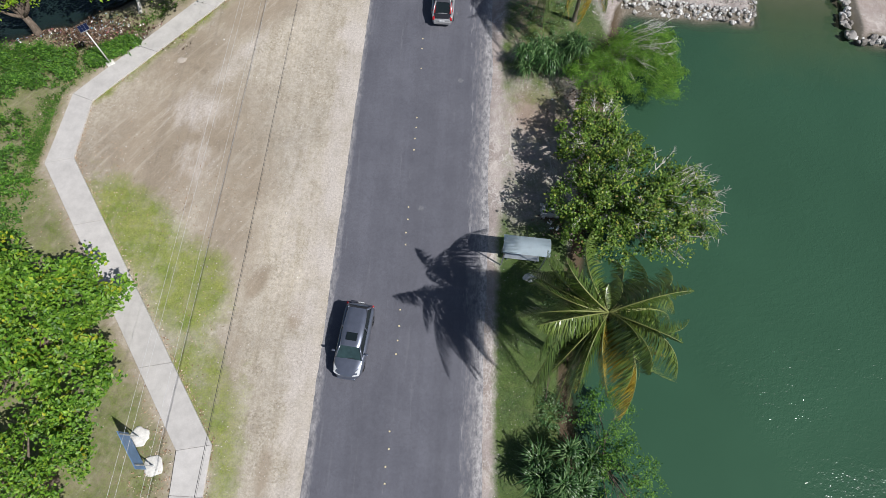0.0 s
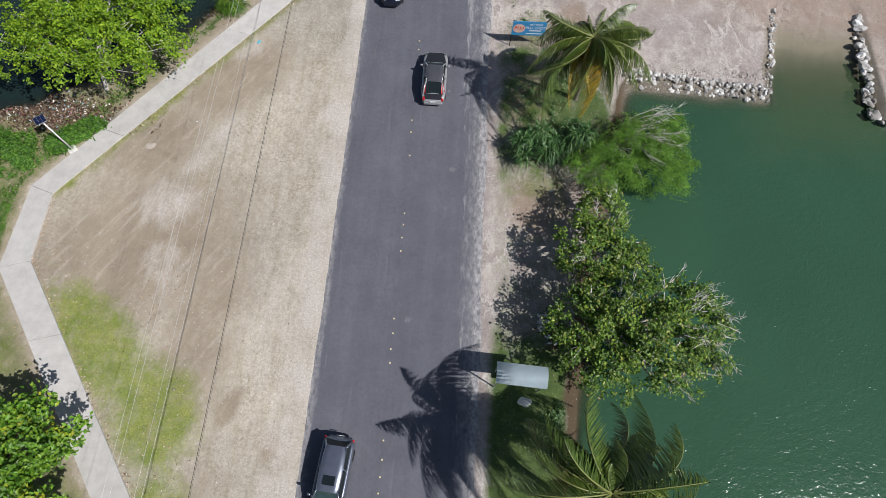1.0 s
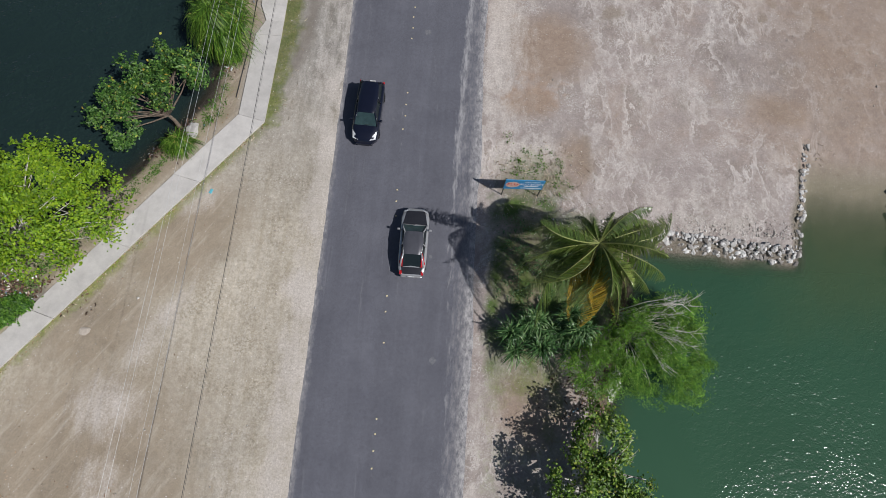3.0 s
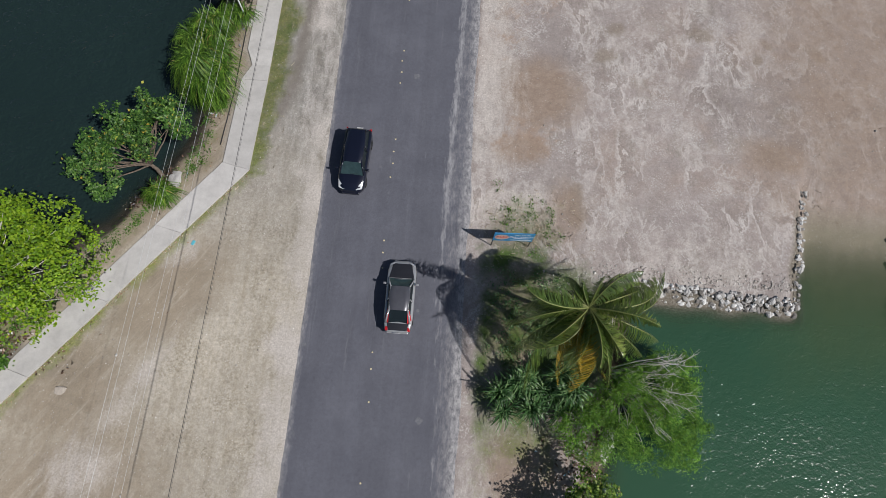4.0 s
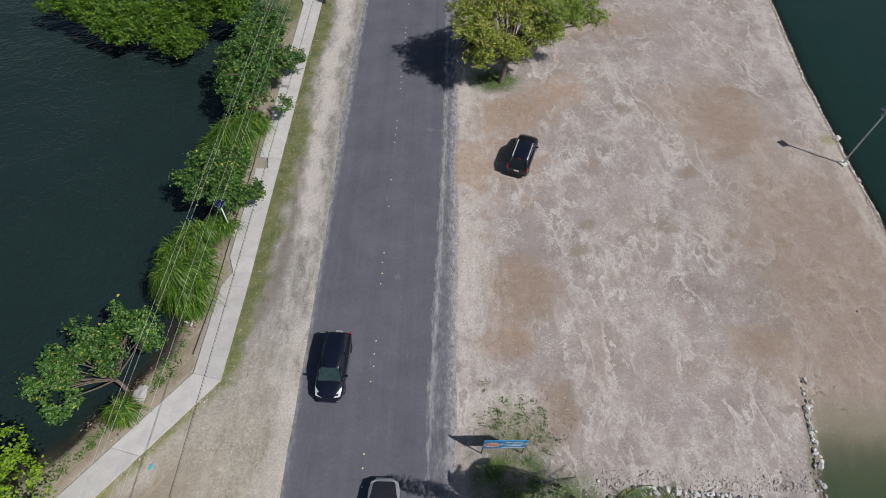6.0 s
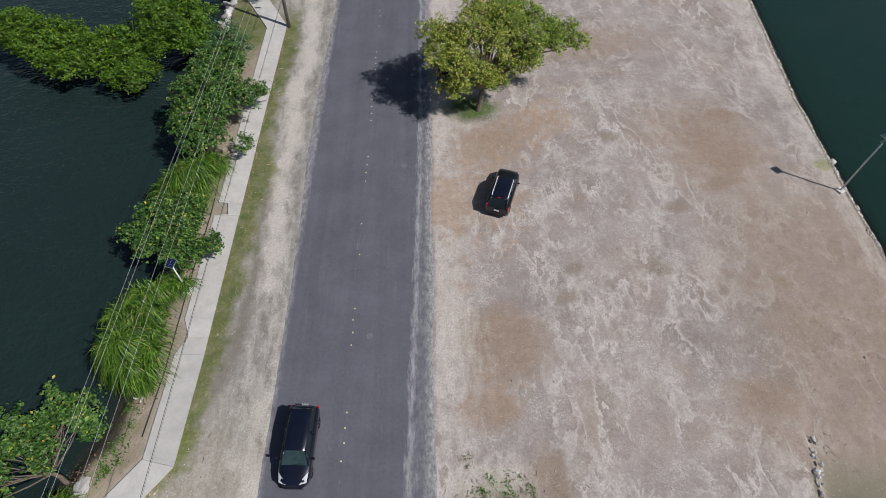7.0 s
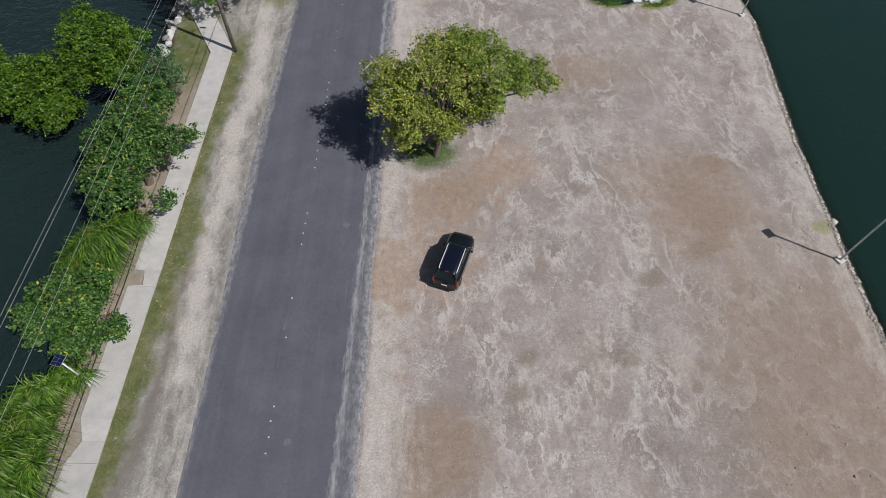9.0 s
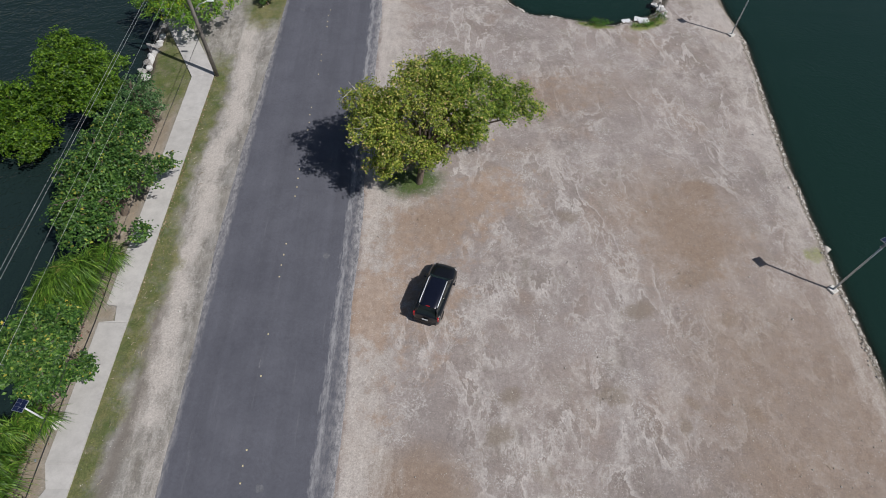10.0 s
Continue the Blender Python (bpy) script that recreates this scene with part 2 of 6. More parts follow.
n.color(n.mix(0.4, c, n.ramp(n.noise(12, 4), (0.3, 0.6), (0.7, 1.25)), "MULTIPLY"))
PEBBLE = n.mat
n = Nodes("litter", 0.7)
n.color(n.ramp(n.island(), (0.0, (0.035, 0.02, 0.014)), (0.45, (0.10, 0.055, 0.035)), (0.8, (0.22, 0.14, 0.09)), (0.90, (0.5, 0.42, 0.33)), (0.93, (0.75, 0.75, 0.74)), (0.97, (0.12, 0.35, 0.45)), (1.0, (0.5, 0.12, 0.1))))
LITTER = n.mat
n = Nodes("dry_twig", 0.85)
n.color(n.ramp(n.island(), (0.0, (0.22, 0.16, 0.11)), (0.6, (0.42, 0.34, 0.24)), (1.0, (0.62, 0.54, 0.40))))
TWIG = n.mat

METAL = plain("galvanised_steel", (0.52, 0.55, 0.58), 0.42, 0.8, 0.15, 3)
WHITE_POLE = plain("white_painted_pole", (0.72, 0.74, 0.74), 0.4, 0, 0.1, 3)
POLE_WOOD = plain("weathered_pole_wood", (0.20, 0.18, 0.16), 0.85, 0, 0.4, 3, 0.4)
WIRE_PALE = plain("aluminium_wire", (0.62, 0.62, 0.62), 0.45, 0.3, 0.1)
WIRE_DARK = plain("black_cable", (0.02, 0.02, 0.022), 0.6, 0, 0.1)
SOLAR = plain("solar_cell", (0.012, 0.018, 0.05), 0.18, 0, 0.3, 4)
ROOF_SHEET = plain("pale_roof_sheet", (0.60, 0.70, 0.76), 0.38, 0.1, 0.06, 2)
SIGN_BLUE = plain("blue_sign_sheet", (0.05, 0.29, 0.58), 0.45, 0, 0.15, 3)
SIGN_GREYBLUE = plain("faded_blue_sheet", (0.13, 0.24, 0.42), 0.4, 0, 0.15, 2)
SIGN_WHITE = plain("white_lettering", (0.80, 0.82, 0.84), 0.5, 0, 0.03)
SIGN_RED = plain("red_lettering", (0.62, 0.05, 0.04), 0.5, 0, 0.1)
SIGN_PEACH = plain("peach_print", (0.78, 0.52, 0.44), 0.5, 0, 0.15, 4)
PAD = plain("white_concrete_pad", (0.66, 0.64, 0.60), 0.9, 0, 0.2, 5, 0.4)
FLAT_STONE = plain("flat_stone", (0.47, 0.41, 0.35), 0.9, 0, 0.2, 6, 0.3)
MARKER = plain("cream_marker", (0.72, 0.62, 0.36), 0.5, 0, 0.15)
PLASTIC_WHITE = plain("white_plastic", (0.75, 0.76, 0.77), 0.5, 0, 0.1)
PLASTIC_TEAL = plain("turquoise_plastic", (0.12, 0.45, 0.55), 0.5, 0, 0.1)
GLASS = plain("tinted_car_glass", (0.012, 0.018, 0.02), 0.06, 0, 0.2, 1)
GLASS_PALE = plain("windscreen_glass", (0.03, 0.055, 0.058), 0.06, 0, 0.3, 2)
RUBBER = plain("tyre_rubber", (0.018, 0.018, 0.018), 0.8, 0, 0.2)
RIM = plain("alloy_rim", (0.55, 0.56, 0.58), 0.3, 0.85, 0.1)
TRIM_BLACK = plain("black_trim", (0.015, 0.015, 0.016), 0.5, 0, 0.2)
CHROME = plain("bright_metal", (0.80, 0.81, 0.83), 0.4, 0.35, 0.05)
LAMP_RED = plain("red_lens", (0.45, 0.02, 0.025), 0.2, 0, 0.2)
LAMP_CLEAR = plain("clear_lens", (0.62, 0.64, 0.66), 0.15, 0.1, 0.1)


def car_paint(name, colour, metal=0.3, rough=0.28):
    n = Nodes(name, rough, metal)
    n.color(n.mix(0.35, colour, n.ramp(n.noise(3, 5), (0.3, tuple(c * 0.7 for c in colour)), (0.7, tuple(c * 1.25 for c in colour)))))
    n.b.inputs["Coat Weight"].default_value = 0.7
    n.b.inputs["Coat Roughness"].default_value = 0.06
    return n.mat


PAINT_BLACK = car_paint("black_paint", (0.008, 0.009, 0.012), 0.1)
PAINT_NAVY = car_paint("navy_paint", (0.007, 0.009, 0.022), 0.2)
PAINT_GREY = car_paint("grey_paint", (0.17, 0.19, 0.245), 0.6)
PAINT_SILVER = car_paint("silver_paint", (0.48, 0.48, 0.49), 0.5)
PAINT_DARKGREY = car_paint("dark_grey_paint", (0.10, 0.10, 0.115), 0.3)
PAINT_CHARCOAL = car_paint("charcoal_paint", (0.028, 0.028, 0.033), 0.2)
PAINT_BLUE = car_paint("blue_paint", (0.01, 0.03, 0.12), 0.3)


# ---- plan of the land ----
SHORE = [(10.4, -3000), (10.4, -60), (10.3, -12), (10.0, -5), (10.3, 0), (11.0, 5), (11.6, 10), (12.6, 15), (13.4, 18), (14.2, 21), (14.8, 25), (16.0, 27.5),
         (20.0, 27.1), (26.0, 26.9), (27.7, 35.3), (34.4, 35.3), (33.5, 25.8), (38.6, 25.4), (39.0, 48.3), (39.2, 56), (39.6, 67), (40.5, 76), (41.3, 84),
         (40.8, 90), (42.0, 130), (42.0, 3000), (-30.0, 3000), (-24.0, 130), (-17.0, 100), (-16.2, 88), (-15.4, 78), (-14.2, 70), (-13.2, 60), (-12.9, 46),
         (-12.9, 39), (-13.6, 35), (-16.0, 31.2), (-19.0, 28.2), (-23.0, 25), (-27.0, 22), (-33.0, 19.5), (-40.0, 18), (-60.0, -3000)]
BAY = [(14.0, 100), (18.3, 89.6), (19.8, 87.7), (24.2, 86.7), (28.0, 85.9), (31.5, 86.5), (33.8, 88.4), (35.0, 91), (36.0, 100), (36.0, 160), (14.0, 160)]
RAMP = [(27.7, 37.6), (34.5, 37.6), (34.5, 20), (27.0, 20)]
WATER_Z = -0.62
WALK_IN = [(-9.7, -60), (-9.95, -10), (-10.0, -7.3), (-23.1, 10.5), (-23.2, 15.2), (-9.35, 33.9), (-9.2, 40.7), (-9.2, 41.9), (-9.2, 43.2), (-9.2, 52.0), (-9.2, 52.1), (-9.2, 53.2), (-9.2, 53.3), (-9.2, 77.0), (-13.8, 85.5), (-17, 92)]
WALK_OUT = [(-11.5, -60), (-11.75, -10), (-11.9, -7.7), (-24.9, 9.95), (-24.7, 15.7), (-11.15, 34.3), (-11.0, 40.7), (-10.45, 41.9), (-11.0, 43.2), (-11.0, 52.0), (-10.05, 52.1), (-10.25, 53.2), (-10.95, 53.3), (-11.1, 76.4), (-15.6, 84.5), (-18.8, 91)]


def inside_distance(x, y, poly):
    """Signed distance to a polygon's edge, positive inside."""
    d2 = np.full(x.shape, 1e18)
    odd = np.zeros(x.shape, dtype=bool)
    for (ax, ay), (bx, by) in zip(poly, poly[1:] + poly[:1]):
        ex, ey = bx - ax, by - ay
        t = np.clip(((x - ax) * ex + (y - ay) * ey) / (ex * ex + ey * ey), 0, 1)
        d2 = np.minimum(d2, (x - ax - t * ex) ** 2 + (y - ay - t * ey) ** 2)
        if ay != by:
            odd ^= ((ay > y) != (by > y)) & (x < ex * (y - ay) / ey + ax)
    return np.where(odd, 1, -1) * np.sqrt(d2)


def wobble(x, y, scale, seed=0):
    """Smooth pseudo-random waves in about -1..1."""
    r = np.random.default_rng(seed)
    out = np.zeros(x.shape)
    for k in range(7):
        a, f, p = r.uniform(0, 2 * math.pi), r.uniform(0.6, 1.9) / scale, r.uniform(0, 6.28)
        out += np.sin((x * math.cos(a) + y * math.sin(a)) * f * 2 * math.pi + p)
    return out / 4.0


def soft(d, w):
    return np.clip(0.5 + d / (2 * w), 0, 1)


def ellipse(x, y, cx, cy, rx, ry, turn=0.0):
    c, s = math.cos(radians(turn)), math.sin(radians(turn))
    u, v = (x - cx) * c + (y - cy) * s, -(x - cx) * s + (y - cy) * c
    return 1 - np.sqrt((u / rx) ** 2 + (v / ry) ** 2)


def land_height(x, y):
    d = np.minimum(inside_distance(x, y, SHORE), -inside_distance(x, y, BAY)) + np.where(x > 30, 0.08, 0.25) * wobble(x, y, 3.5, 3) * (np.abs(x) > 9)
    z = np.interp(d, [-6, -1.6, -0.7, 0.0, 0.45], [-2.6, -1.6, -0.95, -0.35, 0.0])
    ramp = inside_distance(x, y, RAMP)
    slope = np.minimum(0, -(37.4 - y) * 0.115) + 0.03 * wobble(x, y, 2.0, 5)
    z = np.where(ramp > 0, np.minimum(slope, 0.0), z)
    return z, d


def surface(x, y):
    return float(land_height(np.array([x]), np.array([y]))[0][0])


def axis(lo, hi, step):
    far = np.array([1.5, 4, 9, 20, 45, 100, 250, 700, 2500.0])
    return np.concatenate([lo - far[::-1], np.arange(lo, hi + step / 2, step), hi + far])


gx, gy = axis(-42, 44, 0.33), axis(-26, 108, 0.33)
X, Y = np.meshgrid(gx, gy)
X, Y = X.ravel(), Y.ravel()
Z, D = land_height(X, Y)
near = (np.abs(X) < 60) & (Y > -60) & (Y < 140)
Z = Z + np.where((D > 0.5) & near, 0.025 * wobble(X, Y, 4.0, 8) + 0.015 * wobble(X, Y, 1.3, 9), 0) - 0.03
# shallow berm left of the road, sunken under road and walkway
walk_poly = WALK_IN + WALK_OUT[::-1]
dw = inside_distance(X, Y, walk_poly)
Z = np.where(((X > -4.2) & (X < 4.9)) | (dw > -0.15), np.minimum(Z, -0.06), Z)
edge = ((X > -5.5) & (X <= -4.2)) | ((X >= 4.9) & (X < 5.7))
Z = np.where(edge & near, np.maximum(Z, 0.004), Z)
nx, ny = len(gx), len(gy)
idx = np.arange(nx * ny).reshape(ny, nx)
quads = np.stack([idx[:-1, :-1], idx[:-1, 1:], idx[1:, 1:], idx[1:, :-1]], -1).reshape(-1, 4)
ground_me = raw_mesh("ground", np.stack([X, Y, Z], -1), quads)


def blend(*values):
    return np.max(np.stack(values), 0)


def band(x, y, pts, w):
    """1 along a polyline, falling off to 0."""
    d2 = np.full(x.shape, 1e18)
    for (ax, ay), (bx, by) in zip(pts, pts[1:]):
        ex, ey = bx - ax, by - ay
        t = np.clip(((x - ax) * ex + (y - ay) * ey) / (ex * ex + ey * ey), 0, 1)
        d2 = np.minimum(d2, (x - ax - t * ex) ** 2 + (y - ay - t * ey) ** 2)
    return np.clip(1 - np.sqrt(d2) / w, 0, 1)


left_of_walk = inside_distance(X, Y, [(-200, -60)] + WALK_OUT + [(-200, 91)])
strip = np.interp(Y, [34, 39, 41, 44, 46, 48, 49, 52.4, 54.7, 56.7, 60.4, 66.3, 72.5, 77], [-8.4, -8.1, -7.7, -7.9, -7.3, -7.8, -7.3, -7.6, -7.1, -6.9, -7.9, -8.0, -7.4, -7.6])
grass = blend(
    soft(ellipse(X, Y, -17.6, 5.6, 5.2, 2.3, -42) * 2, 0.7) * 0.95,
    soft(ellipse(X, Y, -13.3, 1.8, 2.6, 3.2, 20) * 2, 0.7) * 0.95,
    soft(ellipse(X, Y, -11.2, -4.5, 1.9, 5.0, 28) * 2, 0.8) * 0.8,
    soft(ellipse(X, Y, -9.0, -13, 1.0, 9, 0) * 2, 0.8) * 0.8,
    band(X, Y, [(-23.0, 15.4), (-9.2, 34.0)], 0.95) * (0.85 + 0.25 * wobble(X, Y, 3, 32)),
    soft(strip - 0.1 - X + 0.3 * wobble(X, Y, 2.2, 34), 0.6) * (Y > 33.5) * soft(79.5 - Y, 2.5) * (X > -10.2),
    soft(ellipse(X, Y, -6.2, 87.6, 2.2, 3.8, 0) * 2, 0.8),
    soft(ellipse(X, Y, -12.9, 78.0, 2.6, 6.5, 8) * 2, 0.8) * 0.9,
    soft(left_of_walk - 0.3, 0.7) * (0.72 - 0.36 * soft(Y - 24, 3)) * (Y < 37),
    soft(X - 5.9, 0.45) * soft(10.6 - X, 0.6) * soft(30.2 - Y, 0.8) * (1.3 - 0.85 * soft(ellipse(X, Y, 7.6, 12.4, 3.2, 5.6, 0) * 3, 0.8)) * (1 - (0.42 + 0.2 * wobble(X, Y, 3.0, 41)) * soft(Y - 12.5, 2.0)),
    soft(ellipse(X, Y, 8.8, 31.0, 2.6, 2.2, 0) * 2, 1.2) * 0.6,
    soft(ellipse(X, Y, 11.6, 24.6, 2.8, 4.2, 0) * 2, 0.6),
    soft(ellipse(X, Y, 8.8, 64.5, 2.5, 1.7, 0) * 2, 0.9),
    soft(ellipse(X, Y, 26.6, 85.4, 1.9, 0.6, -8) * 2, 0.5), soft(ellipse(X, Y, 32.0, 85.7, 2.2, 0.8, 25) * 2, 0.5),
    soft(ellipse(X, Y, 38.2, 57.8, 0.9, 0.7, 0) * 2, 0.4) * 0.7)
lot = soft(X - 5.3, 0.5) * soft(Y - 29.5, 1.2)
lot = np.maximum(lot, soft(X - 4.8, 0.4))
brown = blend(
    soft(ellipse(X, Y, -16.8, 12.2, 6.8, 5.8, 35) * 1.6, 1.0) * 0.9,
    soft(ellipse(X, Y, -11.8, 5.5, 2.6, 5.5, 8) * 1.6, 0.9) * 0.72,
    soft(ellipse(X, Y, -17.6, 19.6, 4.2, 4.6, -50) * 1.6, 0.9) * 0.78, soft(ellipse(X, Y, -13.0, 25.2, 2.8, 4.8, -40) * 1.6, 0.9) * 0.88,
    soft(ellipse(X, Y, -10.0, -4.5, 1.2, 6.0, 4) * 1.6, 0.9) * 0.55,
    soft(ellipse(X, Y, -9.2, 2.4, 0.6, 1.3, -25) * 1.6, 0.7) * 0.9, soft(ellipse(X, Y, -6.4, 0.4, 0.5, 1.0, -10) * 1.6, 0.7) * 0.85, soft(ellipse(X, Y, -11.1, 9.6, 2.4, 3.4, 8) * 1.6, 0.9) * 0.7, soft(ellipse(X, Y, -6.9, -8.6, 0.5, 1.6, 0) * 1.6, 0.7) * 0.7,
    soft(ellipse(X, Y, 8.6, 16.4, 2.4, 2.6, 0) * 1.6, 0.8) * 0.75, soft(ellipse(X, Y, 8.4, 25.0, 2.2, 4.6, 0) * 1.6, 0.8) * 0.8, soft(ellipse(X, Y, 8.6, 31.6, 2.8, 2.0, 0) * 1.6, 0.8) * 0.6,
    soft(ellipse(X, Y, 29.6, 60.0, 5.0, 6.5, 15) * 1.6, 1.2) * 0.8,
    soft(ellipse(X, Y, 10.5, 60.5, 5.0, 3.0, 20) * 1.6, 1.2) * 0.6,
    soft(ellipse(X, Y, 11.5, 32.6, 1.4, 2.4, 0) * 1.6, 0.9) * 0.7,
    soft(ellipse(X, Y, 26.2, 37.6, 3.0, 1.9, 0) * 1.6, 0.8) * 0.72,
    soft(ellipse(X, Y, 31.2, 63.8, 1.6, 1.1, 0) * 1.6, 0.6) * 0.95, soft(ellipse(X, Y, 22.0, 75, 9, 4, 10) * 1.6, 1.2) * 0.55,
    soft(ellipse(X, Y, 9.7, 41.4, 3.0, 2.9, 10) * 1.6, 0.9) * 0.95, soft(ellipse(X, Y, 8.4, 36.8, 2.2, 1.4, 0) * 1.6, 0.8) * 0.7,
    soft(X - 25, 5) * soft(Y - 30, 4) * (0.66 - 0.42 * soft(Y - 56, 6)),
    soft(left_of_walk - 0.1, 0.6) * 0.95)
pale = blend(
    soft(ellipse(X, Y, -15.6, 15.0, 2.3, 2.0, 5) * 1.5, 0.9) * 0.85, soft(ellipse(X, Y, -13.6, 19.6, 1.0, 4.4, -30) * 1.5, 0.9) * 0.72, soft(ellipse(X, Y, -12.6, 28.0, 1.6, 1.0, 50) * 1.5, 0.8) * 0.75, soft(ellipse(X, Y, -14.8, 10.8, 1.8, 2.4, 5) * 1.5, 0.9) * 0.7,
    (1.15 + 0.3 * wobble(X, Y, 4.5, 36)) * band(X, Y, [(-6.0, 46), (-6.3, 52), (-6.8, 57.5), (-6.4, 61), (-7.0, 65.5), (-6.3, 71), (-6.7, 78), (-7.2, 84)], 1.9), soft(ellipse(X, Y, -7.4, 82, 2.8, 4.0, 0) * 1.8, 0.8) * 0.6,
    (0.78 + 0.25 * wobble(X, Y, 5.0, 37)) * soft(X + 6.6 + 0.5 * wobble(X, Y, 4.0, 38), 0.9) * (X < -4) * soft(46 - Y, 6), soft(ellipse(X, Y, -7.5, 8, 2.6, 9, 4) * 1.5, 1.0) * 0.55,
    soft(ellipse(X, Y, 6.3, 13.0, 1.6, 8.0, 0) * 1.6, 0.8) * 0.55, soft(ellipse(X, Y, 20.5, 29.8, 6.0, 2.4, -4) * 1.5, 1.0) * 0.62,
    soft(ellipse(X, Y, 8.2, 32.6, 3.0, 2.0, 0) * 1.5, 0.9) * 0.85, soft(ellipse(X, Y, 8.0, 62.2, 1.6, 0.7, 0) * 1.5, 0.6) * 0.8, soft(X - 36.6, 1.0) * soft(Y - 40, 5) * 0.66, soft(9.0 - X, 2.4) * soft(X - 5.3, 0.3) * soft(Y - 34, 3) * 0.85)
shore = np.where(near, soft(0.55 - D, 0.5), soft(-D, 1)) * (1 - soft(inside_distance(X, Y, RAMP) + 0.3, 0.3))
wet = soft(inside_distance(X, Y, RAMP) + 0.2, 0.4) * np.clip((35.2 - Y) / 3.0, 0, 1)
lush = np.maximum(soft(X - 5, 1) * soft(33 - Y, 1.5) * soft(15.5 - X, 0.6) * (1 - 0.35 * soft(Y - 12, 2.5) * soft(19.5 - Y, 1.5)), np.maximum(0.25 * soft(Y - 30, 4) * soft(-7.6 - X, 0.5) * (X > -10.2), np.maximum(0.6 * soft(left_of_walk - 0.2, 0.5), soft(ellipse(X, Y, 8.8, 64.2, 3.2, 2.4, 0) * 3, 0.5))))
# where hollows in the lot get brown shading as colour; heights stay unchanged
dents = np.zeros(X.shape)
for dx, dy, ra, rb_, turn in ((15.3, 47.2, 1.1, 0.8, 30), (14.4, 44.8, 1.5, 0.8, 20), (21.5, 47.2, 1.5, 1.0, 0), (24.4, 53.1, 1.6, 1.1, 10), (30.3, 52.4, 1.1, 0.9, 40), (26.5, 46.7, 0.9, 0.5, -40),
                              (30.0, 46.3, 0.7, 1.3, 0), (28.8, 55.8, 2.4, 1.2, 20), (25.6, 45.3, 0.9, 0.6, 60), (31.7, 64.2, 1.2, 0.9, 0), (29.4, 57.4, 1.8, 1.0, -20), (12.2, 33.0, 1.0, 2.2, 0), (26.0, 37.6, 1.7, 1.1, 15), (20.4, 61.0, 1.3, 0.9, 0), (17.5, 72.0, 1.6, 1.0, 30)):
    dents = np.maximum(dents, np.clip(ellipse(X, Y, dx, dy, ra * 1.35, rb_ * 1.35, turn), 0, 1))
rusty = blend(1.25 * soft(ellipse(X, Y, 6.5, 53.2, 1.7, 3.4, 0), 0.5), soft(ellipse(X, Y, 9.4, 42.0, 2.8, 2.0, 10), 0.5) * 0.3, soft(ellipse(X, Y, 8.6, 37.6, 2.4, 1.8, 0), 0.5) * 0.9, soft(ellipse(X, Y, 10.5, 60.0, 5.0, 3.0, 20), 0.6) * 1.0, soft(ellipse(X, Y, 14.5, 62.8, 4.5, 2.6, 20), 0.6) * 0.9,
              soft(ellipse(X, Y, 19.0, 74.5, 8, 3.4, 10), 0.6) * 0.6, soft(ellipse(X, Y, 29.5, 59.5, 4.5, 5.5, 15), 0.6) * 0.62, soft(ellipse(X, Y, 7.2, 46.5, 1.6, 2.6, 0), 0.5) * 0.55, soft(ellipse(X, Y, 9.0, 56.0, 4.5, 8.0, 0), 0.7) * 0.8)
mud = np.maximum(1.2 * soft(ellipse(X, Y, -25.0, 21.4, 6.0, 1.3, -8), 0.4), band(X, Y, [(-7.9, 38.5), (-7.4, 41), (-7.3, 44), (-6.9, 46.5), (-7.0, 49), (-7.3, 53), (-7.0, 55)], 0.95))
at = ground_me.attributes.new("dents", "FLOAT_COLOR", "POINT")
at.data.foreach_set("color", np.stack([dents, rusty, mud, mud], -1).astype(np.float32).ravel())
for name, chans in (("zone", (grass, lot, brown, lush)), ("zone_b", (pale, shore, wet, soft(Y - 33, 6) * (X < 0)))):
    at = ground_me.attributes.new(name, "FLOAT_COLOR", "POINT")
    at.data.foreach_set("color", np.stack(chans, -1).astype(np.float32).ravel())

n = Nodes("ground", 0.95, 0, 0.2)
za, zb = n.split(n.attr("zone")), n.split(n.attr("zone_b"))
lush_a = n.attr("zone", "Alpha")
coarse, mid, fine, dustg = n.noise(0.45, 7, 0.62, 0.5), n.noise(1.9, 8, 0.68, 0.3), n.noise(11, 6, 0.75), n.noise(45, 3, 0.8)


def ragged(value, amount, lo, hi, tex):
    return n.ramp(n.math("ADD", value, n.math("MULTIPLY", n.math("SUBTRACT", tex, 0.5), amount)), (lo, 0.0), (hi, 1.0))


rag = n.math("ADD", n.math("MULTIPLY", n.noise(0.9, 9, 0.74, 0.2), 0.7), n.math("MULTIPLY", fine, 0.3))
# left verge: pale coral gravel, streaked along the road, with dry tufts
gravel = n.mix(n.ramp(mid, (0.25, 0.0), (0.75, 1.0)), (0.41, 0.36, 0.29), (0.56, 0.51, 0.435))
gravel = n.mix(n.ramp(n.noise(0.8, 7, 0.66, stretch=(2.6, 0.35, 1)), (0.46, 0.0), (0.70, 0.6)), gravel, (0.325, 0.275, 0.20))
tufts = n.math("MULTIPLY", n.ramp(n.noise(6.5, 6, 0.8), (0.48, 0.0), (0.60, 0.78)), n.ramp(n.noise(0.38, 5, 0.65), (0.44, 0.0), (0.60, 1.0)))
gravel = n.mix(tufts, gravel, (0.27, 0.23, 0.165))
gravel = n.mix(0.8, gravel, n.ramp(n.noise(4.6, 6, 0.82), (0.32, 0.74), (0.68, 1.28)), "MULTIPLY")
gravel = n.mix(0.9, gravel, n.ramp(n.noise(0.11, 3, 0.5), (0.34, 0.80), (0.66, 1.08)), "MULTIPLY")
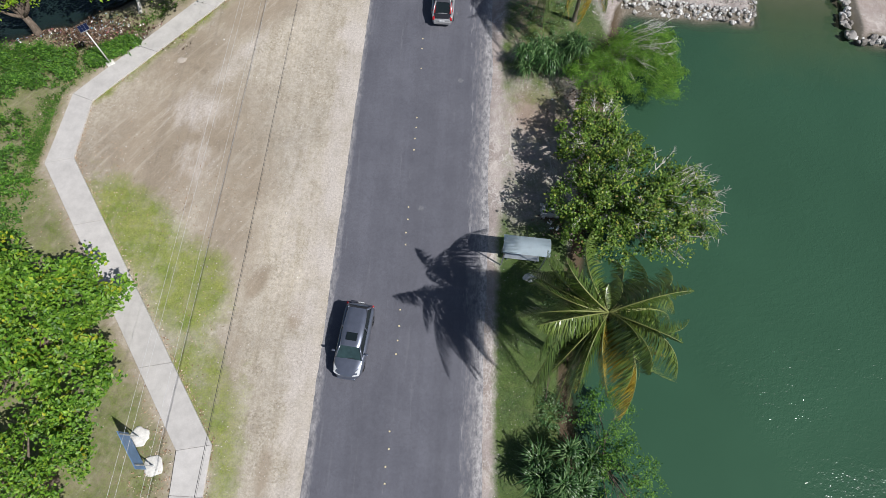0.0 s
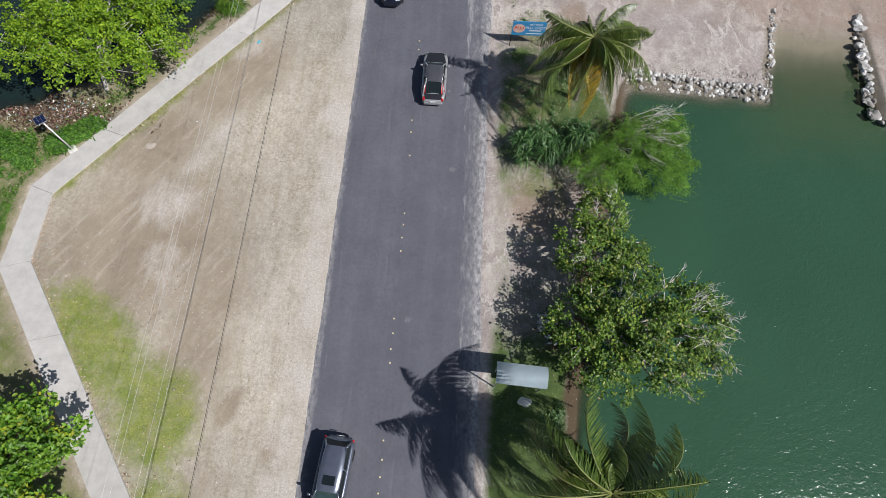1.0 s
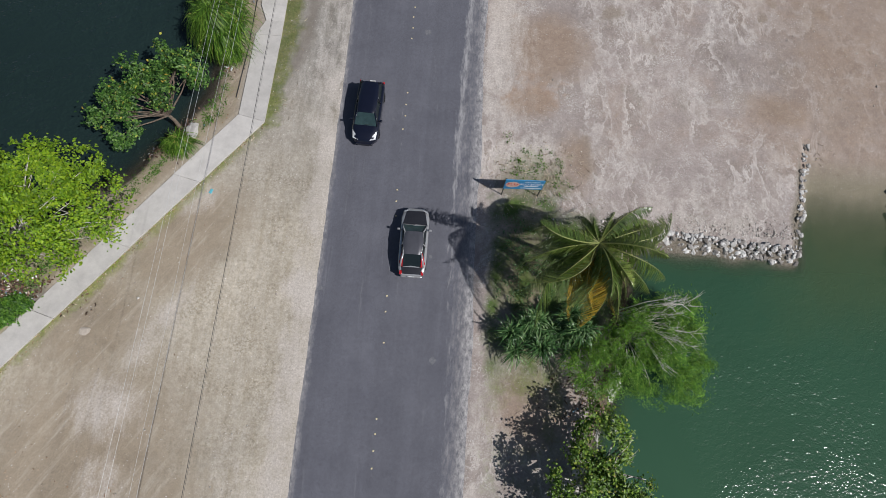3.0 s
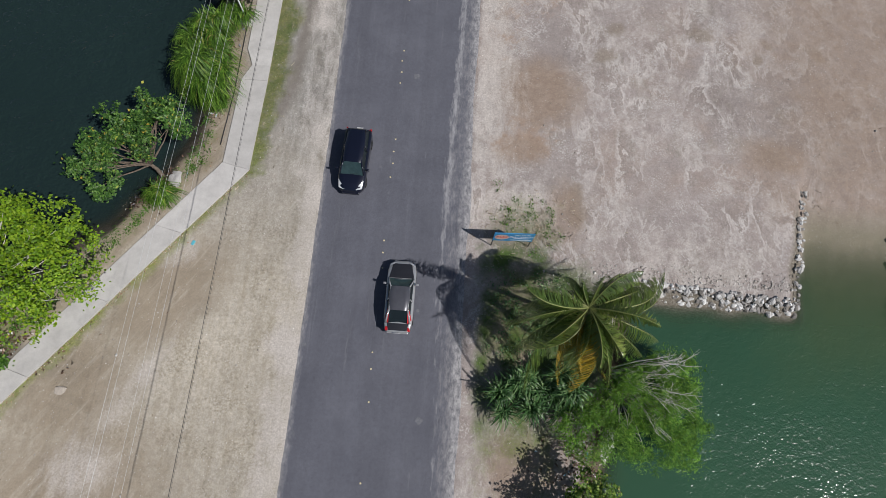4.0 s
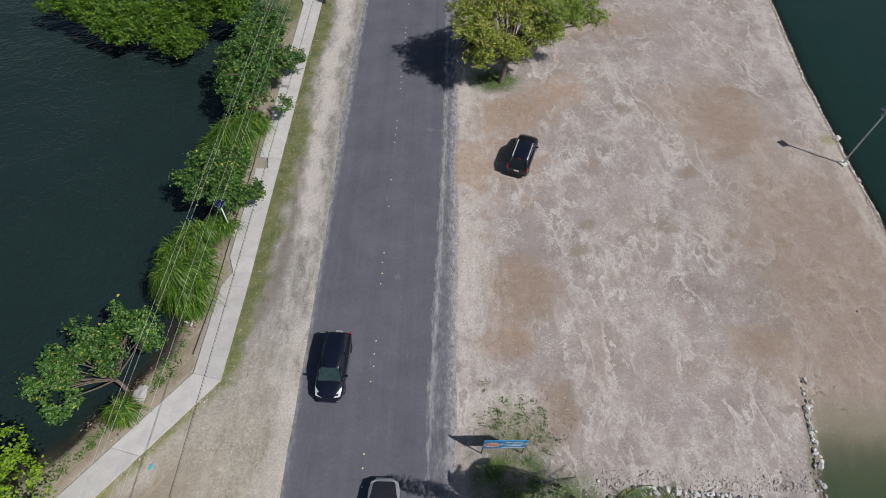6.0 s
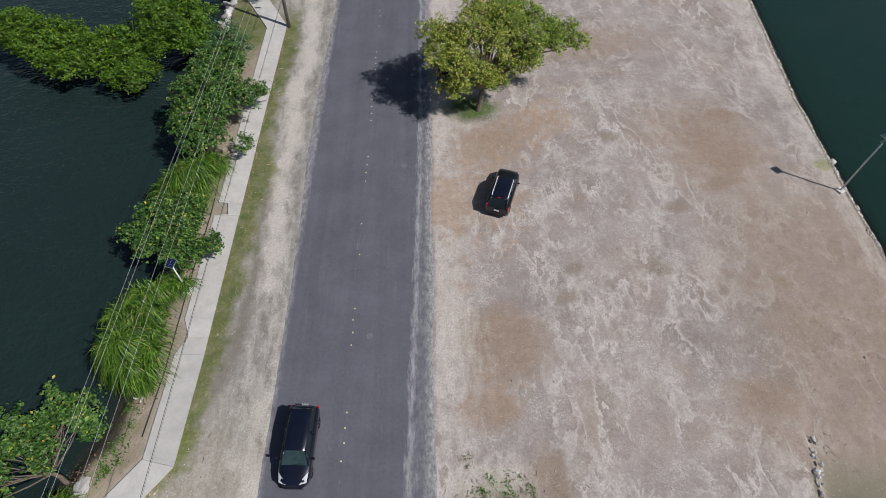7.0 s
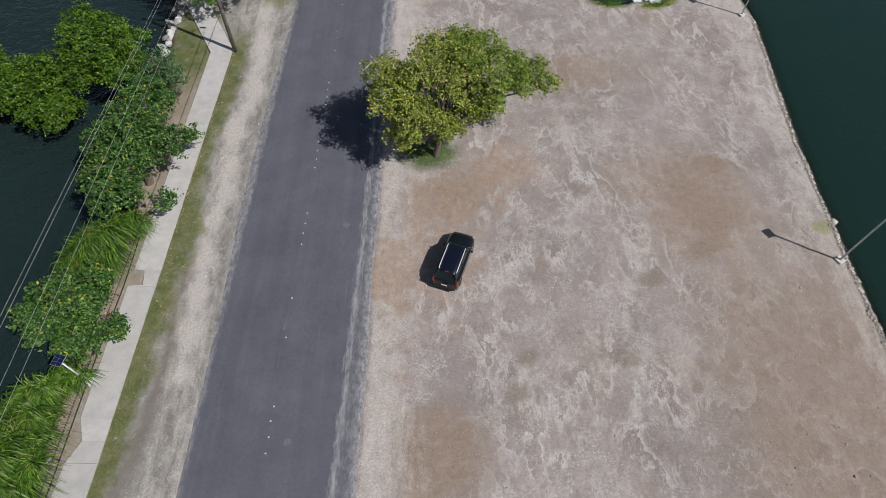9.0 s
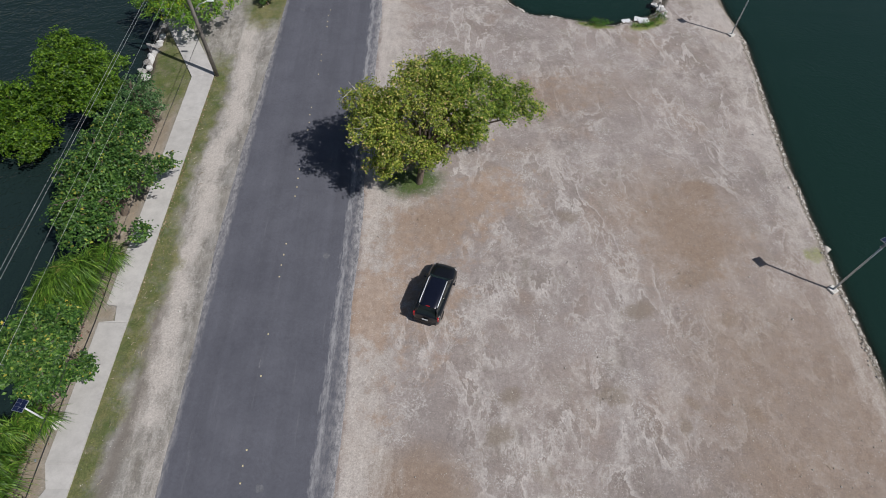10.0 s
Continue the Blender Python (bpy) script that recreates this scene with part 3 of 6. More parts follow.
smear = n.noise(0.9, 9, 0.70, 0.3, stretch=(1.8, 0.55, 1))
grey_g = n.mix(n.ramp(smear, (0.34, 0.0), (0.64, 1.0)), (0.19, 0.174, 0.155), (0.375, 0.355, 0.332))
grey_g = n.mix(n.ramp(n.noise(2.4, 8, 0.75), (0.54, 0.0), (0.66, 0.6)), grey_g, (0.56, 0.535, 0.50))
grey_g = n.mix(0.5, grey_g, n.ramp(fine, (0.3, 0.75), (0.7, 1.25)), "MULTIPLY")
gravel = n.mix(n.math("MULTIPLY", n.attr("zone_b", "Alpha"), n.ramp(coarse, (0.3, 0.75), (0.65, 1.0))), gravel, grey_g)
turned = n.node("ShaderNodeMapping")
turned.vector_type = "TEXTURE"
turned.inputs["Rotation"].default_value = (0, 0, radians(58))
turned.inputs["Scale"].default_value = (3.6, 0.45, 1)
n.link(n.co, turned.inputs["Vector"])
scrape = n.node("ShaderNodeTexNoise", Scale=0.9, Detail=8.0, Roughness=0.7)
n.link(turned.outputs[0], scrape.inputs["Vector"])
# lot: packed grey-pink fill, shallow dents and ridges with painted shading, pale crumbly rims, wisps of pale dust
dz = n.split(n.attr("dents"))
lot_c = n.mix(n.ramp(coarse, (0.3, 0.0), (0.72, 1.0)), (0.325, 0.278, 0.260), (0.405, 0.353, 0.330))
lot_c = n.mix(n.ramp(n.noise(0.17, 6, 0.66, 0.8), (0.46, 0.0), (0.66, 0.55)), lot_c, (0.31, 0.255, 0.225))
lot_c = n.mix(0.9, lot_c, n.ramp(n.noise(0.085, 4, 0.6, 0.5), (0.34, 0.84), (0.66, 1.15)), "MULTIPLY")
hue = n.noise(0.13, 5, 0.62, 0.6)
lot_c = n.mix(n.ramp(hue, (0.52, 0.0), (0.68, 0.6)), lot_c, (0.37, 0.275, 0.215))
lot_c = n.mix(n.ramp(n.noise(0.33, 5, 0.65, 0.3), (0.55, 0.0), (0.70, 0.5)), lot_c, (0.285, 0.255, 0.205))
ridge = n.noise(0.26, 8, 0.60, 0.35, stretch=(1.5, 0.7, 1))
fade = n.ramp(n.noise(0.17, 4, 0.6), (0.42, 0.0), (0.60, 1.0))
# shadow flank of each ridge put into the colour, then its pale crest
lot_c = n.mix(n.math("MULTIPLY", n.ramp(ridge, (0.34, 0.0), (0.478, 0.55), (0.496, 0.0)), fade), lot_c, (0.275, 0.230, 0.205))
lot_c = n.mix(n.math("MULTIPLY", n.ramp(ridge, (0.488, 0.0), (0.501, 0.85), (0.513, 0.45), (0.56, 0.0)), fade), lot_c, (0.66, 0.61, 0.575))
ridge2 = n.noise(0.55, 8, 0.62, 0.35, stretch=(1.3, 0.8, 1))
lot_c = n.mix(n.math("MULTIPLY", n.ramp(ridge2, (0.486, 0.0), (0.502, 0.7), (0.535, 0.0)), n.ramp(n.noise(0.24, 3, 0.5), (0.50, 0.0), (0.60, 1.0))), lot_c, (0.64, 0.595, 0.56))
patchy = n.ramp(n.noise(0.16, 5, 0.62), (0.42, 0.05), (0.60, 1.0))
wisp = n.noise(0.48, 8, 0.66, 0.4, stretch=(1.2, 0.85, 1))
lot_c = n.mix(n.math("MULTIPLY", n.ramp(wisp, (0.47, 0.0), (0.66, 0.72)), patchy), lot_c, (0.575, 0.515, 0.475))
wisp3 = n.noise(1.8, 8, 0.70, 0.2)
lot_c = n.mix(n.math("MULTIPLY", n.ramp(wisp3, (0.51, 0.0), (0.68, 0.5)), patchy), lot_c, (0.63, 0.59, 0.555))
lot_c = n.mix(n.ramp(wisp3, (0.28, 0.5), (0.43, 0.0)), lot_c, (0.265, 0.225, 0.20))
lot_c = n.mix(0.6, lot_c, n.ramp(n.noise(5.2, 6, 0.82), (0.32, 0.72), (0.68, 1.30)), "MULTIPLY")
grit = n.math("MULTIPLY", n.ramp(n.noise(8.5, 3, 0.85), (0.52, 0.0), (0.62, 0.9)), n.ramp(n.noise(0.5, 5, 0.7), (0.48, 0.0), (0.62, 1.0)))
lot_c = n.mix(grit, lot_c, (0.66, 0.63, 0.60))
lot_c = n.mix(0.6, lot_c, (0.88, 0.88, 0.88), "MULTIPLY")
# brown soil and shading of the hollows, painted with ragged edges
dent_shade = n.math("ADD", dz[0], n.math("MULTIPLY", n.math("SUBTRACT", n.noise(0.8, 8, 0.72, 0.1), 0.5), 1.7))
lot_c = n.mix(n.math("MULTIPLY", n.ramp(dent_shade, (0.38, 0.0), (0.72, 0.7)), n.ramp(dz[0], (0.0, 0.0), (0.12, 1.0))), lot_c, (0.255, 0.208, 0.165))
rust = n.math("ADD", dz[1], n.math("MULTIPLY", n.math("SUBTRACT", n.noise(0.8, 10, 0.74, 0.1), 0.5), 3.0))
rust_f = n.math("MULTIPLY", n.ramp(rust, (0.42, 0.0), (1.0, 0.8)), n.ramp(dz[1], (0.0, 0.0), (0.25, 1.0)))
lot_c = n.mix(rust_f, lot_c, n.mix(n.ramp(mid, (0.3, 0.0), (0.7, 1.0)), (0.30, 0.205, 0.145), (0.47, 0.345, 0.26)))
brown_g = n.mix(n.ramp(coarse, (0.3, 0.0), (0.7, 1.0)), (0.262, 0.212, 0.156), (0.36, 0.297, 0.224))
brown_g = n.mix(n.ramp(scrape.outputs["Fac"], (0.52, 0.0), (0.68, 0.55)), brown_g, (0.53, 0.47, 0.395))
brown_l = n.mix(n.ramp(mid, (0.25, 0.0), (0.75, 1.0)), (0.25, 0.182, 0.138), (0.36, 0.278, 0.218))
c = n.mix(ragged(za[1], 0.9, 0.35, 0.65, rag), gravel, lot_c)
c = n.mix(n.math("MULTIPLY", ragged(za[2], 1.1, 0.24, 0.80, rag), 0.9), c, n.mix(za[1], brown_g, brown_l))
c = n.mix(n.math("MULTIPLY", ragged(dz[2], 1.2, 0.3, 0.8, rag), 0.9), c, n.mix(mid, (0.165, 0.145, 0.125), (0.27, 0.24, 0.21)))
c = n.mix(n.math("MULTIPLY", n.math("SUBTRACT", 1.0, rust_f), n.math("MULTIPLY", ragged(zb[0], 2.6, 0.42, 1.0, n.math("ADD", n.math("MULTIPLY", rag, 0.55), n.math("MULTIPLY", smear, 0.45))), 0.85)), c, n.mix(n.ramp(n.noise(7.0, 5, 0.85), (0.36, 0.0), (0.62, 1.0)), (0.43, 0.385, 0.345), (0.66, 0.605, 0.56)))
dry = n.mix(n.ramp(n.noise(0.6, 6, 0.7), (0.35, 0.0), (0.66, 1.0)), (0.155, 0.215, 0.035), (0.265, 0.29, 0.07))
fresh = n.mix(n.ramp(n.noise(0.6, 6, 0.7), (0.35, 0.0), (0.66, 1.0)), (0.032, 0.078, 0.010), (0.078, 0.130, 0.022))
dull = n.mix(n.ramp(n.noise(0.7, 6, 0.7), (0.35, 0.0), (0.66, 1.0)), (0.085, 0.115, 0.028), (0.225, 0.205, 0.085))
green = n.mix(lush_a, n.mix(n.attr("zone_b", "Alpha"), dry, dull), fresh)
green = n.mix(n.math("MULTIPLY", n.ramp(mid, (0.5, 0.0), (0.75, 0.55)), n.math("SUBTRACT", 1.0, n.math("MULTIPLY", lush_a, 0.7))), green, (0.30, 0.25, 0.14))
green = n.mix(0.7, green, n.ramp(fine, (0.3, 0.55), (0.7, 1.4)), "MULTIPLY")
c = n.mix(n.math("MULTIPLY", ragged(za[0], 2.3, 0.26, 0.98, rag), 0.92), c, green)
c = n.mix(ragged(zb[1], 0.6, 0.35, 0.7, rag), c, n.mix(lush_a, n.mix(n.ramp(fine, (0.4, 0.0), (0.65, 1.0)), (0.12, 0.10, 0.075), (0.30, 0.27, 0.23)), (0.085, 0.062, 0.04)))
c = n.mix(ragged(zb[2], 0.3, 0.2, 0.9, mid), c, (0.235, 0.21, 0.155))
c = n.mix(0.6, c, n.ramp(fine, (0.25, 0.64), (0.75, 1.34)), "MULTIPLY")
c = n.mix(0.32, c, n.ramp(dustg, (0.25, 0.6), (0.75, 1.4)), "MULTIPLY")
speck = n.voronoi(2.9)
c = n.mix(n.ramp(speck, (0.035, 0.8), (0.085, 0.0)), c, (0.68, 0.65, 0.61))
c = n.mix(n.math("MULTIPLY", za[1], n.ramp(n.voronoi(4.1), (0.05, 0.55), (0.13, 0.0))), c, (0.62, 0.58, 0.55))
c = n.mix(n.ramp(n.voronoi(4.7), (0.04, 0.4), (0.09, 0.0)), c, (0.16, 0.13, 0.10))
n.color(c).bump(n.math("ADD", n.math("MULTIPLY", mid, 1.5), n.math("ADD", fine, n.math("MULTIPLY", dustg, 0.3))), 0.38, 0.06)
ground = tagged(part_mesh("ground", ground_me, n.mat, smooth=True), "sandy gravel ground with dirt and thin grass", "ground", kind="structure")

# ---- water ----


def water_material(name, deep, shoal, outer_tone, wave, height, rough):
    n = Nodes(name, rough, 0, 0.5)
    n.b.inputs["IOR"].default_value = 1.33
    big = n.noise(0.06, 4, 0.6)
    c = n.mix(n.ramp(big, (0.3, 0.0), (0.7, 1.0)), deep, tuple(v * 1.22 for v in deep))
    z = n.split(n.attr("zone"))
    c = n.mix(n.ramp(n.math("ADD", z[0], n.math("MULTIPLY", n.math("SUBTRACT", n.noise(0.8, 4), 0.5), 0.35)), (0.05, 0.0), (1.0, 1.0)), c, shoal)
    c = n.mix(z[1], c, outer_tone)
    n.color(c)
    a = n.noise(wave, 2, 0.65, 0.4, stretch=(1.0, 1.3, 1))
    b = n.noise(wave * 3.75, 1, 0.6, 0.2)
    calm = n.ramp(n.noise(0.13, 4, 0.6, 0.6, stretch=(1.0, 1.8, 1)), (0.36, 0.5), (0.62, 1.0))
    n.bump(n.math("MULTIPLY", n.math("ADD", a, n.math("MULTIPLY", b, 0.35)), n.math("MULTIPLY", calm, z[2])), 1.0, height)
    n.link(n.attr("zone", "Alpha"), n.b.inputs["Alpha"])
    return n.mat


LEE = [[(11, 17.5), (17.4, 16.4), (18.6, 13.7), (19.7, 11.3), (20.2, 9.6), (18.5, 8.2), (11, 9)],
       [(9, 0.5), (16.6, 0.6), (18.6, -1.6), (20.1, -2.8), (22.2, -5.9), (23.4, -8.6), (26, -16), (30, -40), (9, -40)]]


def water_sheet(name, x0, x1, shoals, material, label):
    xs = np.concatenate([np.linspace(x0, -45, 12) if x0 < -100 else np.array([x0]), np.arange(max(x0, -44) + 0.5, min(x1, 50), 0.5), np.linspace(51, x1, 12) if x1 > 100 else np.array([x1])])
    ys = np.concatenate([[-2600, -700, -200, -80], np.arange(-40, 121, 0.5), [160, 300, 900, 2600]])
    x, y = np.meshgrid(xs, ys)
    x, y = x.ravel(), y.ravel()
    k = np.arange(len(x)).reshape(len(ys), len(xs))
    q = np.stack([k[:-1, :-1], k[:-1, 1:], k[1:, 1:], k[1:, :-1]], -1).reshape(-1, 4)
    me = raw_mesh(name, np.stack([x, y, np.full(len(x), WATER_Z)], -1), q)
    at = me.attributes.new("zone", "FLOAT_COLOR", "POINT")
    v = shoals(x, y)
    rough_water = 1 - 0.93 * np.max([soft(inside_distance(x, y, q) + 0.2, 0.7) for q in LEE], 0) * (x > 0)
    depth = np.maximum(WATER_Z - land_height(x, y)[0], 0)
    opaque = np.where((np.abs(x) < 60) & (np.abs(y - 40) < 90), 1 - np.exp(-depth / 0.34), 1.0)
    at.data.foreach_set("color", np.stack([v, soft(x - 36.5, 1.5) * soft(y - 24, 3) + soft(y - 60, 4) * (x > 0) * (x < 37), rough_water, opaque], -1).astype(np.float32).ravel())
    return tagged(part_mesh(name, me, material), label, "water", kind="structure")


def shoal_right(x, y):
    d = land_height(x, y)[1]
    near_ramp = soft(inside_distance(x, y, [(25.8, 38), (35.5, 38), (36.5, 22), (25.5, 22)]) + 0.5, 3.0) * np.clip((y - 19) / 10, 0, 1)
    return np.maximum(near_ramp, 0.45 * np.clip(1 + d / 2.2, 0, 1))


WATER_R = water_material("green_lagoon_water", (0.030, 0.077, 0.045), (0.062, 0.096, 0.046), (0.010, 0.030, 0.023), 2.7, 0.045, 0.12)
WATER_L = water_material("dark_lagoon_water", (0.013, 0.025, 0.024), (0.035, 0.04, 0.025), (0.015, 0.024, 0.026), 1.0, 0.24, 0.12)
water_sheet("water", -6.0, 2600.0, shoal_right, WATER_R, "murky green lagoon water with small ripples")
water_sheet("water", -2600.0, -7.0, lambda x, y: 0.5 * np.clip(1 + land_height(x, y)[1] / 1.2, 0, 1), WATER_L, "dark still lagoon water beside the walkway")

# ---- road ----
ys = np.concatenate([[-2500, -600, -150, -60], np.arange(-30, 112, 0.4), [140, 300, 900, 2500]])
side_l = np.interp(ys, [-30, 20, 40, 50, 60, 69, 83, 110], [-4.75, -4.45, -4.4, -4.5, -4.9, -4.8, -4.5, -4.5]) + 0.03 * wobble(ys, ys * 0, 1.3, 21) + 0.025 * wobble(ys, ys * 0, 9, 22)
side_r = 5.15 + 0.05 * wobble(ys, ys * 0, 1.3, 23) + 0.12 * wobble(ys, ys * 0, 8, 24)
cols = np.linspace(0, 1, 49)
rx = side_l[:, None] * (1 - cols) + side_r[:, None] * cols
ry = np.repeat(ys[:, None], 49, 1)
rz = 0.012 + 0.05 * (1 - ((cols - 0.5) * 2) ** 2)[None, :] + np.zeros_like(rx)
rx = np.hstack([rx[:, :1] - 0.16, rx, rx[:, -1:] + 0.16])
ry = np.hstack([ry[:, :1], ry, ry[:, -1:]])
rz = np.hstack([rz[:, :1] - 0.025, rz, rz[:, -1:] - 0.025])
k = np.arange(rx.size).reshape(rx.shape)
road_me = raw_mesh("road", np.stack([rx, ry, rz], -1).reshape(-1, 3), np.stack([k[:-1, :-1], k[:-1, 1:], k[1:, 1:], k[1:, :-1]], -1).reshape(-1, 4))
at = road_me.attributes.new("zone", "FLOAT_COLOR", "POINT")
line = np.interp(ry, [10, 17, 27, 37, 42, 55, 62], [4.0, 3.9, 3.6, 3.8, 4.0, 4.25, 4.3])
dusty = np.clip((rx - 4.55) / 0.6, 0, 1) * 0.6 + (rx > line - 0.1) * (0.22 + 0.18 * soft(ry - 28, 6)) + np.clip((rx - 3.7) / 1.3, 0, 1) * 0.45 * soft(28 - ry, 6) + np.clip((-4.0 - rx) / 0.45, 0, 1) * 0.75
stripe = np.clip(1.05 - np.abs(rx - line) / 0.55, 0, 1) * (0.45 + 0.39 * soft(ry - 28, 6)) + np.clip(1 - np.abs(rx + 0.1) / 0.35, 0, 1) * 0.3
at.data.foreach_set("color", np.stack([dusty, stripe, dusty, np.ones_like(dusty)], -1).astype(np.float32).ravel())
tagged(part_mesh("road", road_me, ASPHALT, smooth=True), "worn grey asphalt road with dusty edges", "road", kind="structure")

# ---- walkway of concrete slabs ----
walkway = thing("walkway", (0, 0, 0), "light grey concrete footpath cast in long slabs", "footpath", kind="structure")


def slab(name, corners, parent, top=0.07, low=-0.12):
    bm = bmesh.new()
    c = Vector((sum(p[0] for p in corners) / len(corners), sum(p[1] for p in corners) / len(corners), 0))
    inset = [Vector((p[0], p[1], 0)) for p in corners]
    a = [bm.verts.new((p.x, p.y, low)) for p in inset]
    b = [bm.verts.new((p.x, p.y, top - 0.015)) for p in inset]
    d = [bm.verts.new((p.x + (c.x - p.x) * 0.008, p.y + (c.y - p.y) * 0.008, top)) for p in inset]
    m = len(corners)
    for i in range(m):
        j = (i + 1) % m
        bm.faces.new((a[i], a[j], b[j], b[i]))
        bm.faces.new((b[i], b[j], d[j], d[i]))
    bm.faces.new(d)
    bmesh.ops.recalc_face_normals(bm, faces=bm.faces)
    return part(name, bm, CONCRETE, parent)


r_walk = random.Random(4)
for i in range(len(WALK_IN) - 1):
    a0, a1, b0, b1 = (Vector(p) for p in (WALK_IN[i], WALK_IN[i + 1], WALK_OUT[i], WALK_OUT[i + 1]))
    count = max(1, round((a1 - a0).length / 5.9))
    for s in range(count):
        u, v = s / count, (s + 1) / count
        gap = 0.007 / (a1 - a0).length if (a1 - a0).length > 2 else 0.0
        p, q = a0.lerp(a1, u + gap), a0.lerp(a1, v - gap)
        r, t = b0.lerp(b1, v - gap), b0.lerp(b1, u + gap)
        slab("slab", [(w.x + r_walk.uniform(-0.012, 0.012), w.y) for w in (p, q, r, t)], walkway, 0.07 + r_walk.uniform(-0.006, 0.006))


# ---- plants ----
def unit(v):
    return v / np.maximum(np.linalg.norm(v, axis=-1, keepdims=True), 1e-6)


def leaves(centres, normals, size, aspect=0.55, r=rng):
    """Folded leaves, each one an island of two triangles; arrays of vertices and faces."""
    m = len(centres)
    normals = unit(normals)
    t = unit(np.cross(normals, r.normal(size=(m, 3))))
    s = np.cross(normals, t)
    size = size * r.uniform(0.65, 1.3, (m, 1))
    base, tip = centres - t * size * 0.5, centres + t * size * 0.5 - normals * size * 0.12
    left = centres + s * size * aspect * 0.5 + normals * size * 0.10
    right = centres - s * size * aspect * 0.5 + normals * size * 0.10
    v = np.stack([base, left, tip, right], 1).reshape(-1, 3)
    k = np.arange(m)[:, None] * 4
    f = np.concatenate([k + np.array([[0, 2, 1]]), k + np.array([[0, 3, 2]])], 0)
    return v, f


def crown_points(blobs, clumps, per_clump, spread, r, gap=-0.42):
    """Leaf places in clumps near the skin of some ellipsoids, with hollows between them."""
    vols = np.array([b[3] * b[4] for b in blobs])
    places, outs, heads = [], [], []
    for b, share in zip(blobs, vols / vols.sum()):
        c, rad = np.array(b[:3]), np.array(b[3:6])
        m = max(3, int(clumps * share))
        u = unit(r.normal(size=(m * 3, 3)))
        u = u[u[:, 2] > -0.55][:m]
        lump = 1 + 0.15 * np.sin(u[:, 0] * 6 + b[0]) * np.sin(u[:, 1] * 7 + b[1] * 2) + 0.10 * np.sin(u[:, 0] * 13 + b[1]) * np.sin(u[:, 1] * 12 + b[0]) + r.normal(0, 0.06, len(u))
        depth = np.where(r.random(len(u)) < 0.62, r.uniform(0.86, 1.06, len(u)), r.uniform(0.30, 0.88, len(u)))
        h = c + u * rad * (lump * depth)[:, None]
        hole = np.sin(1.9 * h[:, 0] + 0.7) * np.sin(2.1 * h[:, 1] + 1.1) + 0.6 * np.sin(3.7 * h[:, 0] + 1.3 * h[:, 2]) * np.sin(3.3 * h[:, 1]) + r.normal(0, 0.25, len(h))
        h, u = h[hole > gap], u[hole > gap]
        heads.append(h)
        sizes = spread * r.uniform(0.6, 1.35, len(h))
        p = h[:, None, :] + r.normal(size=(len(h), per_clump, 3)) * sizes[:, None, None] * np.array([1, 1, 0.6])
        o = u[:, None, :] * 0.4 + np.array([0.2, -0.1, 0.9]) + r.normal(size=p.shape) * 0.42
        places.append(p.reshape(-1, 3))
        outs.append(o.reshape(-1, 3))
    return np.concatenate(places), np.concatenate(outs), np.concatenate(heads)


def lumpy(blobs, domes, r):
    """Breaks ellipsoids up into a core and several smaller rounded domes on its upper side."""
    out = []
    for b in blobs:
        c, rad = np.array(b[:3]), np.array(b[3:6])
        out.append((*c, *(rad * 0.70)))
        a0 = r.uniform(0, 6.28)
        for k in range(domes):
            up = 0.05 + 0.9 * (k + 0.5) / domes
            a = a0 + k * 2.4
            u = np.array([math.cos(a) * math.sqrt(1 - up * up), math.sin(a) * math.sqrt(1 - up * up), up])
            w = r.uniform(0.30, 0.46) * (rad[0] + rad[1]) / 2
            out.append((*(c + u * rad * r.uniform(0.62, 0.80)), w, w, w * 0.85))
    return out


def limb(base, h, thick, r):
    """One limb that bends out towards a clump."""
    base, h = Vector(base), Vector(h)
    mid = base.lerp(h, 0.45) + Vector((r.uniform(-0.4, 0.4), r.uniform(-0.4, 0.4), 0.12 * (h - base).length))
    q = base.lerp(mid, 0.5) + Vector((r.uniform(-0.15, 0.15), r.uniform(-0.15, 0.15), 0.05))
    w = thick * r.uniform(0.35, 0.6)
    bm = tube(bmesh.new(), [base, q, mid, mid.lerp(h, 0.6) + Vector((r.uniform(-0.2, 0.2), r.uniform(-0.2, 0.2), 0)), h], [w, w * 0.8, w * 0.55, w * 0.3, w * 0.1], 6)
    for k in range(3):
        s = mid.lerp(h, r.uniform(0.2, 0.9))
        tube(bm, [s, s + Vector((r.uniform(-0.6, 0.6), r.uniform(-0.6, 0.6), r.uniform(0.1, 0.45)))], [w * 0.25, w * 0.06], 4)
    return bm


